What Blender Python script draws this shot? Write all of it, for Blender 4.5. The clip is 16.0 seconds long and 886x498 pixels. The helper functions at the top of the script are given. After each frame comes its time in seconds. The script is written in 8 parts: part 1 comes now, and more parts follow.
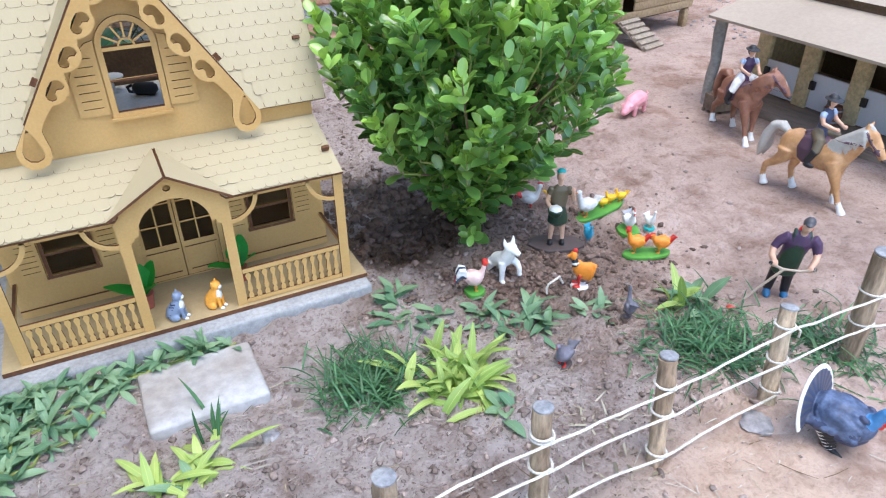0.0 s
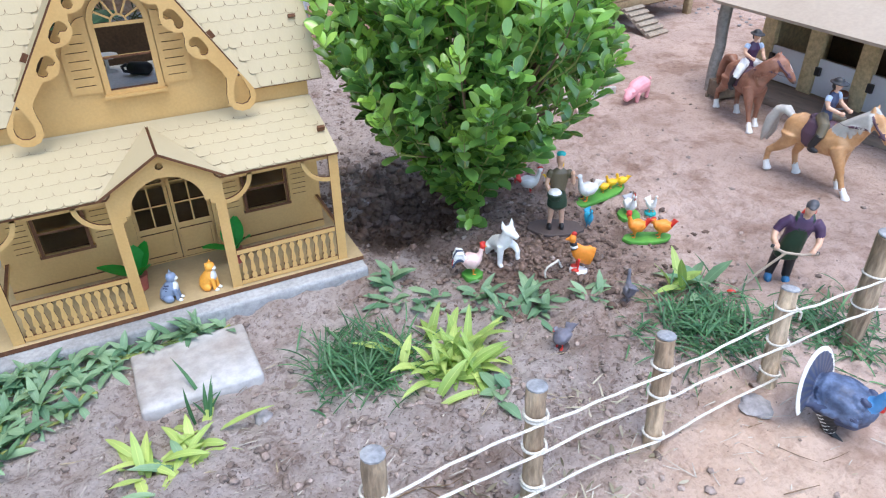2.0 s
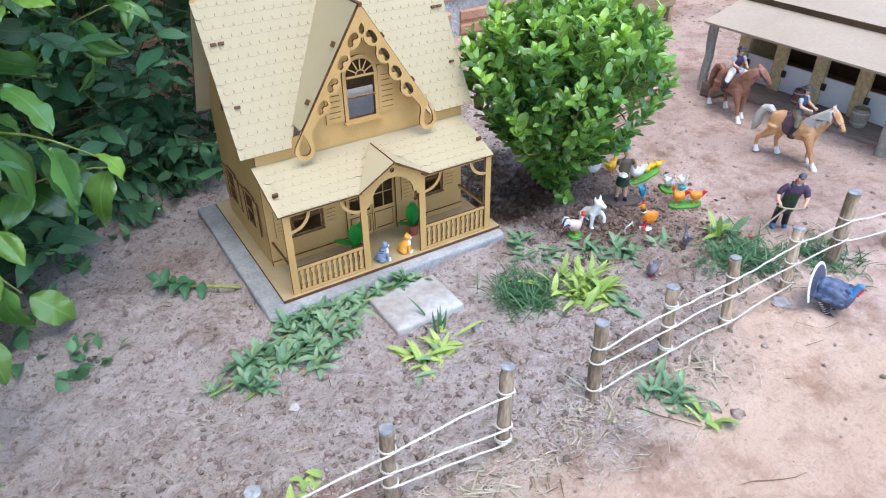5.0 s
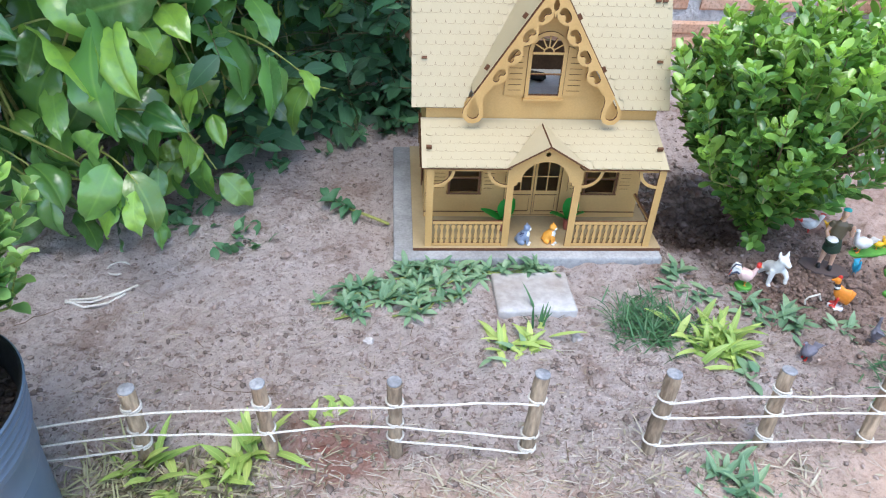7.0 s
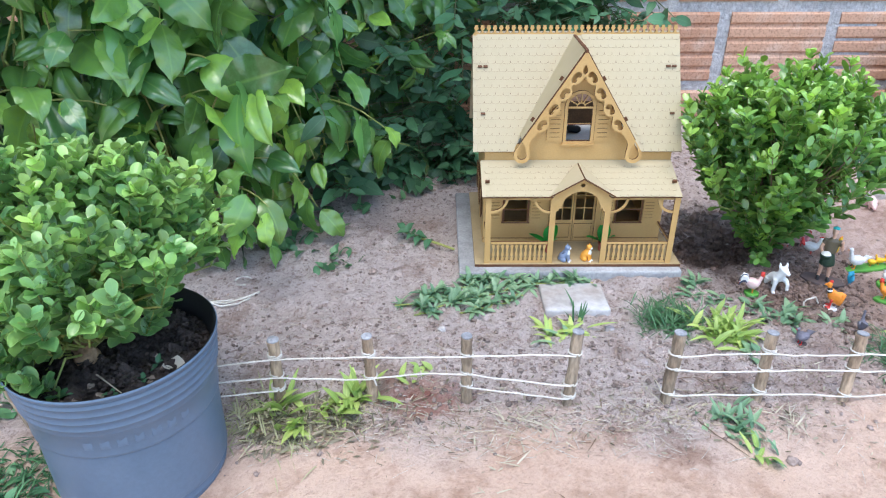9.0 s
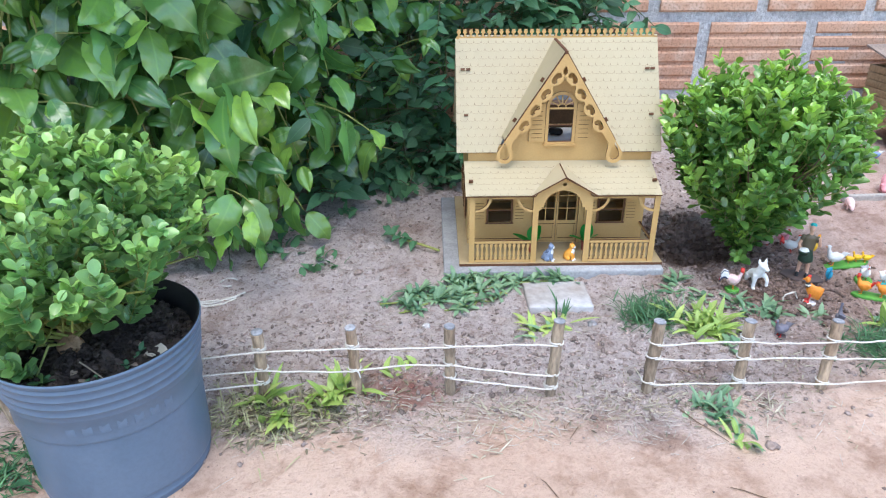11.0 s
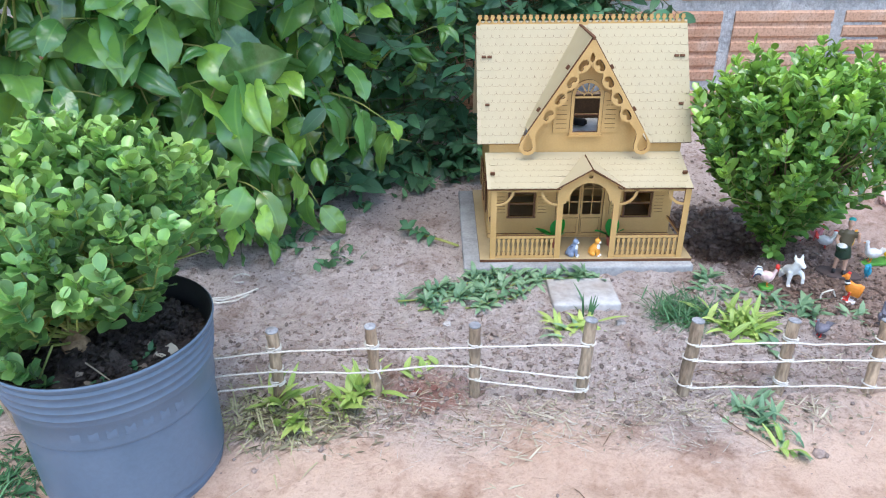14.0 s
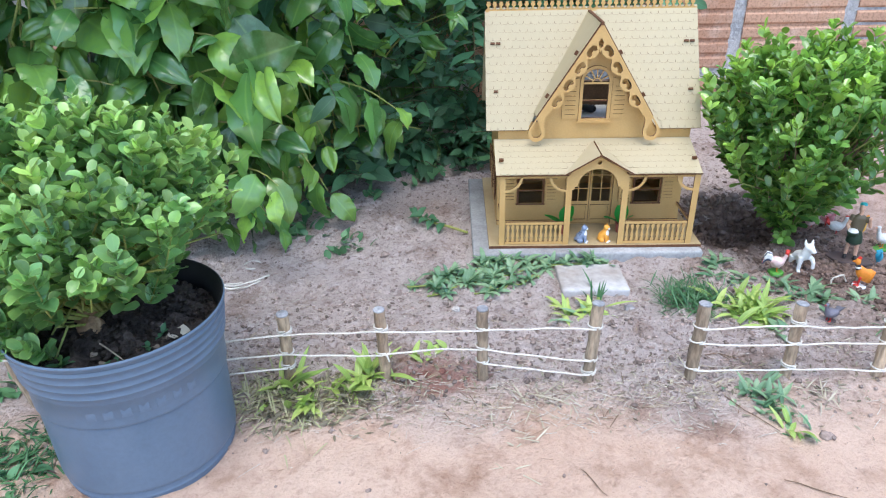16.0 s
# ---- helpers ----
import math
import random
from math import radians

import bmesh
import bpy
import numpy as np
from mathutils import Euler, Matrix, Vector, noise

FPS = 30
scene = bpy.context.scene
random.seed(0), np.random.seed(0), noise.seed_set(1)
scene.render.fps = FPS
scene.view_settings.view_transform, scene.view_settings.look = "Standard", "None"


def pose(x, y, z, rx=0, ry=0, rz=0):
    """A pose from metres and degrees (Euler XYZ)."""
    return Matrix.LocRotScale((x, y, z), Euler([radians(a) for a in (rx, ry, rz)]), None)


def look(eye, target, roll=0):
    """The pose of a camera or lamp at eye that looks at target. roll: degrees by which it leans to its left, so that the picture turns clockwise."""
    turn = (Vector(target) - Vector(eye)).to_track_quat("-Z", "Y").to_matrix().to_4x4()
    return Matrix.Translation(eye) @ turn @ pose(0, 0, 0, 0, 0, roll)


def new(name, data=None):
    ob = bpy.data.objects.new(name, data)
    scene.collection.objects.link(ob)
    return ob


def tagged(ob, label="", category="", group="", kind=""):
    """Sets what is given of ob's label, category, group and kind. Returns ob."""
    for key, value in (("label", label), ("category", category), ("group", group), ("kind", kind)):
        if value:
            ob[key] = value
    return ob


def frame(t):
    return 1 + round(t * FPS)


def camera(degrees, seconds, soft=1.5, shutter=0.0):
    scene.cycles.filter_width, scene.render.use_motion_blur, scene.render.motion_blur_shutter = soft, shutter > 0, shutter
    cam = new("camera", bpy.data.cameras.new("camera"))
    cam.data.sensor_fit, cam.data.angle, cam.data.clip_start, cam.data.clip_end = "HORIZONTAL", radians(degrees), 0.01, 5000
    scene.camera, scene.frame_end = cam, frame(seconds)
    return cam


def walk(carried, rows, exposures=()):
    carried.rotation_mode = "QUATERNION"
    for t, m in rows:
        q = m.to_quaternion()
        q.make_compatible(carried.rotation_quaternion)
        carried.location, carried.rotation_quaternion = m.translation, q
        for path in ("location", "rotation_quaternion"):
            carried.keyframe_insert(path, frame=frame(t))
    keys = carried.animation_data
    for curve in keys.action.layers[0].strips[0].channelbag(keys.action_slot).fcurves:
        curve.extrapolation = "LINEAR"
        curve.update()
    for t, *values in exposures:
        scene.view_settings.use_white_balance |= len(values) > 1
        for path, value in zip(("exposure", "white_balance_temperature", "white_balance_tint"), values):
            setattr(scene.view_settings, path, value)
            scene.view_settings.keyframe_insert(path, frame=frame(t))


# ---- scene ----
from mathutils.bvhtree import BVHTree

SKY, SUN, EXPOSURE = 0.148, 0.80, 1.68
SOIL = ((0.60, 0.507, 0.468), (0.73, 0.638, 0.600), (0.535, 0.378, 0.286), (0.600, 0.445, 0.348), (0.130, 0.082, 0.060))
cam = camera(65.8, 16.0, 1.15)
# eye and target in plan units of 0.76 m
PATH = [
    (0, (-0.038, -0.742, 0.551), (0.727, 0.772, -0.508), -0.6),
    (0.5, (-0.037, -0.748, 0.548), (0.722, 0.772, -0.507), -0.5),
    (1, (-0.036, -0.743, 0.544), (0.72, 0.778, -0.512), -0.4),
    (1.5, (-0.035, -0.745, 0.538), (0.708, 0.771, -0.534), -0.7),
    (2, (-0.029, -0.745, 0.533), (0.72, 0.766, -0.542), -0.6),
    (2.5, (-0.019, -0.752, 0.529), (0.751, 0.744, -0.553), 0.2),
    (3, (-0.026, -0.749, 0.541), (0.738, 0.777, -0.502), -0.5),
    (3.2, (-0.056, -0.757, 0.544), (0.675, 0.799, -0.479), -0.3),
    (5.3, (-0.48, -0.966, 0.741), (0.397, 0.44, -0.379), -0.7),
    (5.5, (-0.458, -1.0, 0.741), (0.27, 0.487, -0.381), 1.7),
    (6, (-0.262, -0.983, 0.629), (-0.014, 0.682, -0.45), 3.1),
    (6.5, (-0.152, -0.968, 0.668), (-0.201, 0.716, -0.41), -2.7),
    (7, (-0.249, -0.972, 0.713), (-0.113, 0.657, -0.439), 2.8),
    (7.5, (-0.345, -1.009, 0.678), (-0.084, 0.702, -0.324), 5.8),
    (8, (-0.384, -1.092, 0.713), (-0.195, 0.626, -0.294), 5.2),
    (8.5, (-0.302, -1.236, 0.766), (-0.282, 0.504, -0.219), 0.9),
    (9, (-0.283, -1.277, 0.752), (-0.29, 0.485, -0.195), -0.2),
    (9.2, (-0.288, -1.289, 0.758), (-0.3, 0.483, -0.169), 0.1),
    (11.3, (-0.269, -1.31, 0.716), (-0.231, 0.48, -0.176), -0.5),
    (11.5, (-0.274, -1.305, 0.714), (-0.205, 0.485, -0.176), -0.4),
    (12, (-0.287, -1.301, 0.7), (-0.241, 0.475, -0.218), -1.5),
    (12.5, (-0.291, -1.276, 0.694), (-0.246, 0.493, -0.239), -1.1),
    (13, (-0.304, -1.27, 0.705), (-0.299, 0.525, -0.178), 0.5),
    (13.5, (-0.307, -1.261, 0.696), (-0.307, 0.52, -0.215), 0.2),
    (14, (-0.294, -1.26, 0.693), (-0.298, 0.524, -0.212), -0.5),
    (14.5, (-0.282, -1.252, 0.686), (-0.283, 0.535, -0.212), -1.1),
    (15, (-0.28, -1.253, 0.683), (-0.306, 0.53, -0.223), -1.1),
    (15.5, (-0.282, -1.268, 0.688), (-0.29, 0.517, -0.212), -0.8),
    (16, (-0.287, -1.273, 0.686), (-0.328, 0.5, -0.238), -1.2),
]
walk(cam, [(t, look(Vector(eye) * 0.76, Vector(target) * 0.76, roll)) for t, eye, target, roll in PATH], [(0, EXPOSURE), (16, EXPOSURE)])

# ---------------------------------------------------------------- light
world = bpy.data.worlds.new("world")
scene.world = world
world.use_nodes = True
wt = world.node_tree
sky = wt.nodes.new("ShaderNodeTexSky")
sky.sky_type, sky.sun_disc = "NISHITA", False
sky.sun_elevation, sky.sun_rotation = radians(74.6), radians(180)
wt.links.new(sky.outputs[0], wt.nodes["Background"].inputs[0])
wt.nodes["Background"].inputs[1].default_value = SKY
sun = new("sun", bpy.data.lights.new("sun", "SUN"))
sun.data.energy, sun.data.angle, sun.data.color = SUN, radians(38), (1.0, 0.98, 0.95)
sun.matrix_world = look((0.0, -0.55, 2.0), (0, 0, 0))

# ---------------------------------------------------------------- mesh helpers
# All plan numbers below are in plan units of 0.76 m; link_mesh() turns them into metres.
U = 0.76
ORIGIN = {}
rnd = random.Random(7)


def smooth(a, b, v):
    v = min(1.0, max(0.0, (v - a) / (b - a)))
    return v * v * (3 - 2 * v)


def slope(x, y):
    """The even part of the ground: it rises a little towards the rope fence."""
    h = 0.022 * smooth(-0.12, -0.42, y)
    # the dug hollow beside the shrub, steep at the back, and the earth thrown up round it
    a, b = (x - 0.330) / 0.092, (y - 0.118) / 0.078
    h -= 0.034 * smooth(1.25, 0.45, math.sqrt(a * a + b * b))
    h += 0.017 * math.exp(-((x - 0.335) ** 2 / 0.010 + (y - 0.262) ** 2 / 0.0032))
    h += 0.010 * math.exp(-((x - 0.535) ** 2 / 0.006 + (y - 0.085) ** 2 / 0.003))
    h -= 0.007 * smooth(0.03, 0.0, max(-0.095 - x, x - 0.055, -0.155 - y, y + 0.02))
    h += 0.009 * smooth(-0.052, -0.024, y) * smooth(0.40, 0.30, y) * smooth(-0.275, -0.250, x) * smooth(0.26, 0.22, x)
    h += 0.012 * math.exp(-((x - 0.42) ** 2 + (y - 0.03) ** 2) / 0.006)
    h -= 0.020 * math.exp(-((x + 0.72) ** 2 + (y + 0.57) ** 2) / 0.035)
    return h


def gz(x, y):
    """Height of the ground."""
    h = slope(x, y)
    h += 0.007 * noise.noise((x * 5, y * 5, 1.0)) + 0.004 * noise.noise((x * 17, y * 17, 4.0))
    rough = 0.0016 + 0.0060 * smooth(-0.56, -0.44, y) * (1 - smooth(0.75, 1.0, x))
    dug = smooth(0.20, 0.09, math.hypot(x - 0.345, (y - 0.16) * 0.9))
    rough *= 1 + 1.1 * dug
    h += rough * (noise.noise((x * 34, y * 34, 9.0)) + 0.62 * noise.noise((x * 80, y * 80, 3.0)) + 0.34 * noise.noise((x * 170, y * 170, 6.0)))
    return h


def thing(name, loc=(0, 0, 0), label="", category="", group="", kind="", rz=0.0, world_plan=False):
    ob = new(name)
    ob.empty_display_size = 0.02
    ob.matrix_basis = pose(loc[0] * U, loc[1] * U, loc[2] * U, 0, 0, rz)
    if world_plan:
        ORIGIN[ob.name] = Vector(loc)
    return tagged(ob, label, category, group, kind)


def to_mesh(name, bm, mats, smoothed=True, off=None, crease=38):
    bmesh.ops.recalc_face_normals(bm, faces=bm.faces)
    if off is not None:
        bmesh.ops.translate(bm, verts=bm.verts, vec=-off)
    bm.transform(Matrix.Scale(U, 4))
    me = bpy.data.meshes.new(name)
    bm.to_mesh(me)
    bm.free()
    for m in mats if isinstance(mats, (list, tuple)) else [mats]:
        me.materials.append(m)
    if smoothed:
        me.shade_smooth()
        me.set_sharp_from_angle(angle=radians(crease))
    return me


def part(name, bm, mats, parent=None, label="", smoothed=True, at=None):
    """One mesh object under a thing or under a part. bm may be a ready mesh."""
    root = parent
    while root is not None and root.parent is not None:
        root = root.parent
    off = ORIGIN.get(root.name) if root is not None else None
    me = to_mesh(name, bm, mats, smoothed, off) if isinstance(bm, bmesh.types.BMesh) else bm
    ob = new(name, me)
    if parent is not None:
        ob.parent = parent
    if at is not None:
        ob.matrix_basis = at
    return tagged(ob, label)


def solo(name, bm, mats, loc, label, category, group="", kind="", rz=0.0, smoothed=True, rx=0.0, ry=0.0, crease=70):
    ob = new(name, to_mesh(name, bm, mats, smoothed, None, crease))
    ob.matrix_basis = pose(loc[0] * U, loc[1] * U, loc[2] * U, rx, ry, rz)
    return tagged(ob, label, category, group, kind)


def box(bm, x0, x1, y0, y1, z0, z1, mat=0, rim=None, bevel=0.0):
    """A box; with rim the faces across the two long axes take that material (burnt laser-cut edges)."""
    made = bmesh.ops.create_cube(bm, size=1.0)["verts"]
    for v in made:
        v.co = Vector(((x0 + x1) / 2 + v.co.x * (x1 - x0), (y0 + y1) / 2 + v.co.y * (y1 - y0), (z0 + z1) / 2 + v.co.z * (z1 - z0)))
    sizes = (x1 - x0, y1 - y0, z1 - z0)
    thin = sizes.index(min(sizes))
    faces = list({f for v in made for f in v.link_faces})
    for f in faces:
        f.normal_update()
        f.material_index = mat if rim is None or abs(f.normal[thin]) > 0.5 else rim
    if bevel:
        edges = list({e for f in faces for e in f.edges})
        bmesh.ops.bevel(bm, geom=edges, offset=bevel, segments=2, affect="EDGES", profile=0.5)
    return made


def plate(bm, loops, thick, m, mat=0, rim=1):
    """A flat plate from an outline and its holes, in its own xy plane, cut edges in the rim material."""
    edges = []
    for loop in loops:
        vs = [bm.verts.new((x, y, 0)) for x, y in loop]
        edges += [bm.edges.new((vs[i], vs[(i + 1) % len(vs)])) for i in range(len(vs))]
    made = bmesh.ops.triangle_fill(bm, use_beauty=True, edges=edges)["geom"]
    front = [g for g in made if isinstance(g, bmesh.types.BMFace)]
    for f in front:
        f.material_index = mat
    ext = bmesh.ops.extrude_face_region(bm, geom=front)["geom"]
    back = [g for g in ext if isinstance(g, bmesh.types.BMVert)]
    bmesh.ops.translate(bm, verts=back, vec=(0, 0, -thick))
    backf = {g for g in ext if isinstance(g, bmesh.types.BMFace)}
    vs = {v for f in front for v in f.verts} | set(back)
    keep = set(front) | backf
    for f in {f for v in vs for f in v.link_faces}:
        f.material_index = mat if f in keep else rim
    bmesh.ops.transform(bm, matrix=m, verts=list(vs))


def frame_at(o, ex, ey):
    """A matrix whose x and y axes run along ex and ey from o."""
    ex, ey = Vector(ex).normalized(), Vector(ey)
    ey = (ey - ex * ey.dot(ex)).normalized()
    ez = ex.cross(ey)
    m = Matrix((ex, ey, ez)).transposed().to_4x4()
    m.translation = Vector(o)
    return m


FRONT = Matrix(((1, 0, 0, 0), (0, 0, -1, 0), (0, 1, 0, 0), (0, 0, 0, 1)))


def upright(y):
    """Plate plane for the facade: plate x is east, plate y is up, its face looks towards -y."""
    m = FRONT.copy()
    m.translation = (0, y, 0)
    return m


def tube(bm, pts, radii, n=8, mat=0, wide=1.0, tall=1.0, side=None, cap=0.55):
    """A rounded, capped tube along points, with a radius at each."""
    pts = [Vector(p) for p in pts]
    if not isinstance(radii, (list, tuple)):
        radii = [radii] * len(pts)
    rings, ref = [], None
    for i, p in enumerate(pts):
        d = (pts[min(i + 1, len(pts) - 1)] - pts[max(i - 1, 0)]).normalized()
        if ref is None:
            ref = Vector(side) if side else (Vector((0, 1, 0)) if abs(d.y) < 0.9 else Vector((1, 0, 0)))
        a = (ref - d * ref.dot(d)).normalized()
        ref, b = a, d.cross(a)
        rings.append([bm.verts.new(p + a * (wide * radii[i] * math.cos(2 * math.pi * k / n)) + b * (tall * radii[i] * math.sin(2 * math.pi * k / n))) for k in range(n)])
    faces = []
    for r, s in zip(rings, rings[1:]):
        faces += [bm.faces.new((r[k], r[(k + 1) % n], s[(k + 1) % n], s[k])) for k in range(n)]
    for ring, p, q, r in ((rings[0], pts[0], pts[1], radii[0]), (rings[-1], pts[-1], pts[-2], radii[-1])):
        tip = bm.verts.new(p + (p - q).normalized() * r * cap)
        faces += [bm.faces.new((ring[k], ring[(k + 1) % n], tip)) for k in range(n)]
    for f in faces:
        f.material_index = mat


def ball(bm, c, r, mat=0, m=None, u=10, v=7):
    r = r if isinstance(r, (list, tuple)) else (r, r, r)
    made = bmesh.ops.create_uvsphere(bm, u_segments=u, v_segments=v, radius=1.0)["verts"]
    t = Matrix.Translation(c) @ (m or Matrix.Identity(4)) @ Matrix.Diagonal((*r, 1))
    bmesh.ops.transform(bm, matrix=t, verts=made)
    for f in {f for w in made for f in w.link_faces}:
        f.material_index = mat


def lathe(bm, profile, n=32, mat=0, close=False):
    rings = []
    for r, z in profile:
        rings.append([bm.verts.new((r * math.cos(2 * math.pi * k / n), r * math.sin(2 * math.pi * k / n), z)) for k in range(n)])
    for a, b in zip(rings, rings[1:]):
        for k in range(n):
            f = bm.faces.new((a[k], a[(k + 1) % n], b[(k + 1) % n], b[k]))
            f.material_index = mat
    if close:
        for ring in (rings[0], rings[-1]):
            bm.faces.new(ring).material_index = mat


def mould(bm, voxel, rounds=2):
    """Fuses the pieces of a figure into one cast skin; each face keeps the paint of the piece nearest to it."""
    bmesh.ops.recalc_face_normals(bm, faces=bm.faces)
    bm.faces.ensure_lookup_table()
    skin, paint = BVHTree.FromBMesh(bm), [f.material_index for f in bm.faces]
    me = bpy.data.meshes.new("cast")
    bm.to_mesh(me)
    bm.free()
    ob = new("cast", me)
    fuse = ob.modifiers.new("fuse", "REMESH")
    fuse.mode, fuse.voxel_size, fuse.adaptivity = "VOXEL", voxel, 0.0
    graph = bpy.context.evaluated_depsgraph_get()
    graph.update()
    cast = bpy.data.meshes.new_from_object(ob.evaluated_get(graph))
    bpy.data.objects.remove(ob)
    bpy.data.meshes.remove(me)
    out = bmesh.new()
    out.from_mesh(cast)
    bpy.data.meshes.remove(cast)
    for _ in range(rounds + 3):
        bmesh.ops.smooth_vert(out, verts=out.verts, factor=0.5, use_axis_x=True, use_axis_y=True, use_axis_z=True)
    for f in out.faces:
        f.material_index = paint[skin.find_nearest(f.calc_center_median())[2]]
    return out


def rot(ax, deg):
    return Matrix.Rotation(radians(deg), 4, ax)


# ---------------------------------------------------------------- materials
def nodes_of(name):
    m = bpy.data.materials.new(name)
    m.use_nodes = True
    return m, m.node_tree.nodes, m.node_tree.links, m.node_tree.nodes["Principled BSDF"]


def noise_node(ns, ln, scale, detail=4.0, coord=None, rough=0.6, dist=0.0):
    n = ns.new("ShaderNodeTexNoise")
    n.inputs["Scale"].default_value, n.inputs["Detail"].default_value, n.inputs["Roughness"].default_value = scale, detail, rough
    n.inputs["Distortion"].default_value = dist
    if coord is not None:
        ln.new(coord, n.inputs["Vector"])
    return n


def mix_node(ns, ln, a, b, fac, mode="MIX"):
    x = ns.new("ShaderNodeMix")
    x.data_type, x.blend_type = "RGBA", mode
    for v, k in ((fac, 0), (a, 6), (b, 7)):
        if isinstance(v, (int, float)):
            x.inputs[k].default_value = v
        elif isinstance(v, tuple):
            x.inputs[k].default_value = (*v, 1)
        else:
            ln.new(v, x.inputs[k])
    return x.outputs[2]


def ramp_node(ns, ln, src, lo, hi):
    r = ns.new("ShaderNodeMapRange")
    r.interpolation_type = "SMOOTHSTEP"
    r.inputs[1].default_value, r.inputs[2].default_value = lo, hi
    ln.new(src, r.inputs[0])
    return r.outputs[0]


def bump_node(ns, ln, height, strength, dist, normal=None):
    b = ns.new("ShaderNodeBump")
    b.inputs["Strength"].default_value, b.inputs["Distance"].default_value = strength, dist
    ln.new(height, b.inputs["Height"])
    if normal is not None:
        ln.new(normal, b.inputs["Normal"])
    return b.outputs[0]


def make(name, c1, c2, scale=30.0, fine=220.0, rough=0.7, bump=0.25, dist=0.002, spec=0.4, vary=0.0, stretch=(1, 1, 1), coat=0.0, grain=0.62, island=0.0):
    """A surface of two colours that vary coarsely and finely, with grain and bump."""
    m, ns, ln, bs = nodes_of(name)
    tc = ns.new("ShaderNodeTexCoord")
    mp = ns.new("ShaderNodeMapping")
    mp.inputs["Scale"].default_value = stretch
    ln.new(tc.outputs["Object"], mp.inputs[0])
    co = mp.outputs[0]
    big = noise_node(ns, ln, scale, 3, co)
    small = noise_node(ns, ln, fine, 5, co)
    f1 = ramp_node(ns, ln, big.outputs[0], 0.3, 0.7)
    col = mix_node(ns, ln, c1, c2, f1)
    dark = ramp_node(ns, ln, small.outputs[0], 0.25, 0.75)
    col = mix_node(ns, ln, mix_node(ns, ln, col, (grain, grain, grain), 1.0, "MULTIPLY"), col, dark)
    if island:
        vary = island
    if vary:
        info = ns.new("ShaderNodeNewGeometry" if island else "ShaderNodeObjectInfo")
        hs = ns.new("ShaderNodeHueSaturation")
        v = ns.new("ShaderNodeMapRange")
        v.inputs[3].default_value, v.inputs[4].default_value = 1 - vary, 1 + vary
        ln.new(info.outputs["Random Per Island" if island else "Random"], v.inputs[0])
        ln.new(v.outputs[0], hs.inputs["Value"])
        ln.new(col, hs.inputs["Color"])
        col = hs.outputs[0]
    ln.new(col, bs.inputs["Base Color"])
    rr = ns.new("ShaderNodeMapRange")
    rr.inputs[3].default_value, rr.inputs[4].default_value = max(0.05, rough - 0.12), min(1.0, rough + 0.12)
    ln.new(small.outputs[0], rr.inputs[0])
    ln.new(rr.outputs[0], bs.inputs["Roughness"])
    bs.inputs["Specular IOR Level"].default_value = spec
    bs.inputs["Coat Weight"].default_value = coat
    if bump:
        ln.new(bump_node(ns, ln, small.outputs[0], bump, dist), bs.inputs["Normal"])
    return m


def math_scale(ns, ln, a, k):
    n = ns.new("ShaderNodeMath")
    n.operation = "MULTIPLY"
    ln.new(a, n.inputs[0])
    n.inputs[1].default_value = k
    return n.outputs[0]


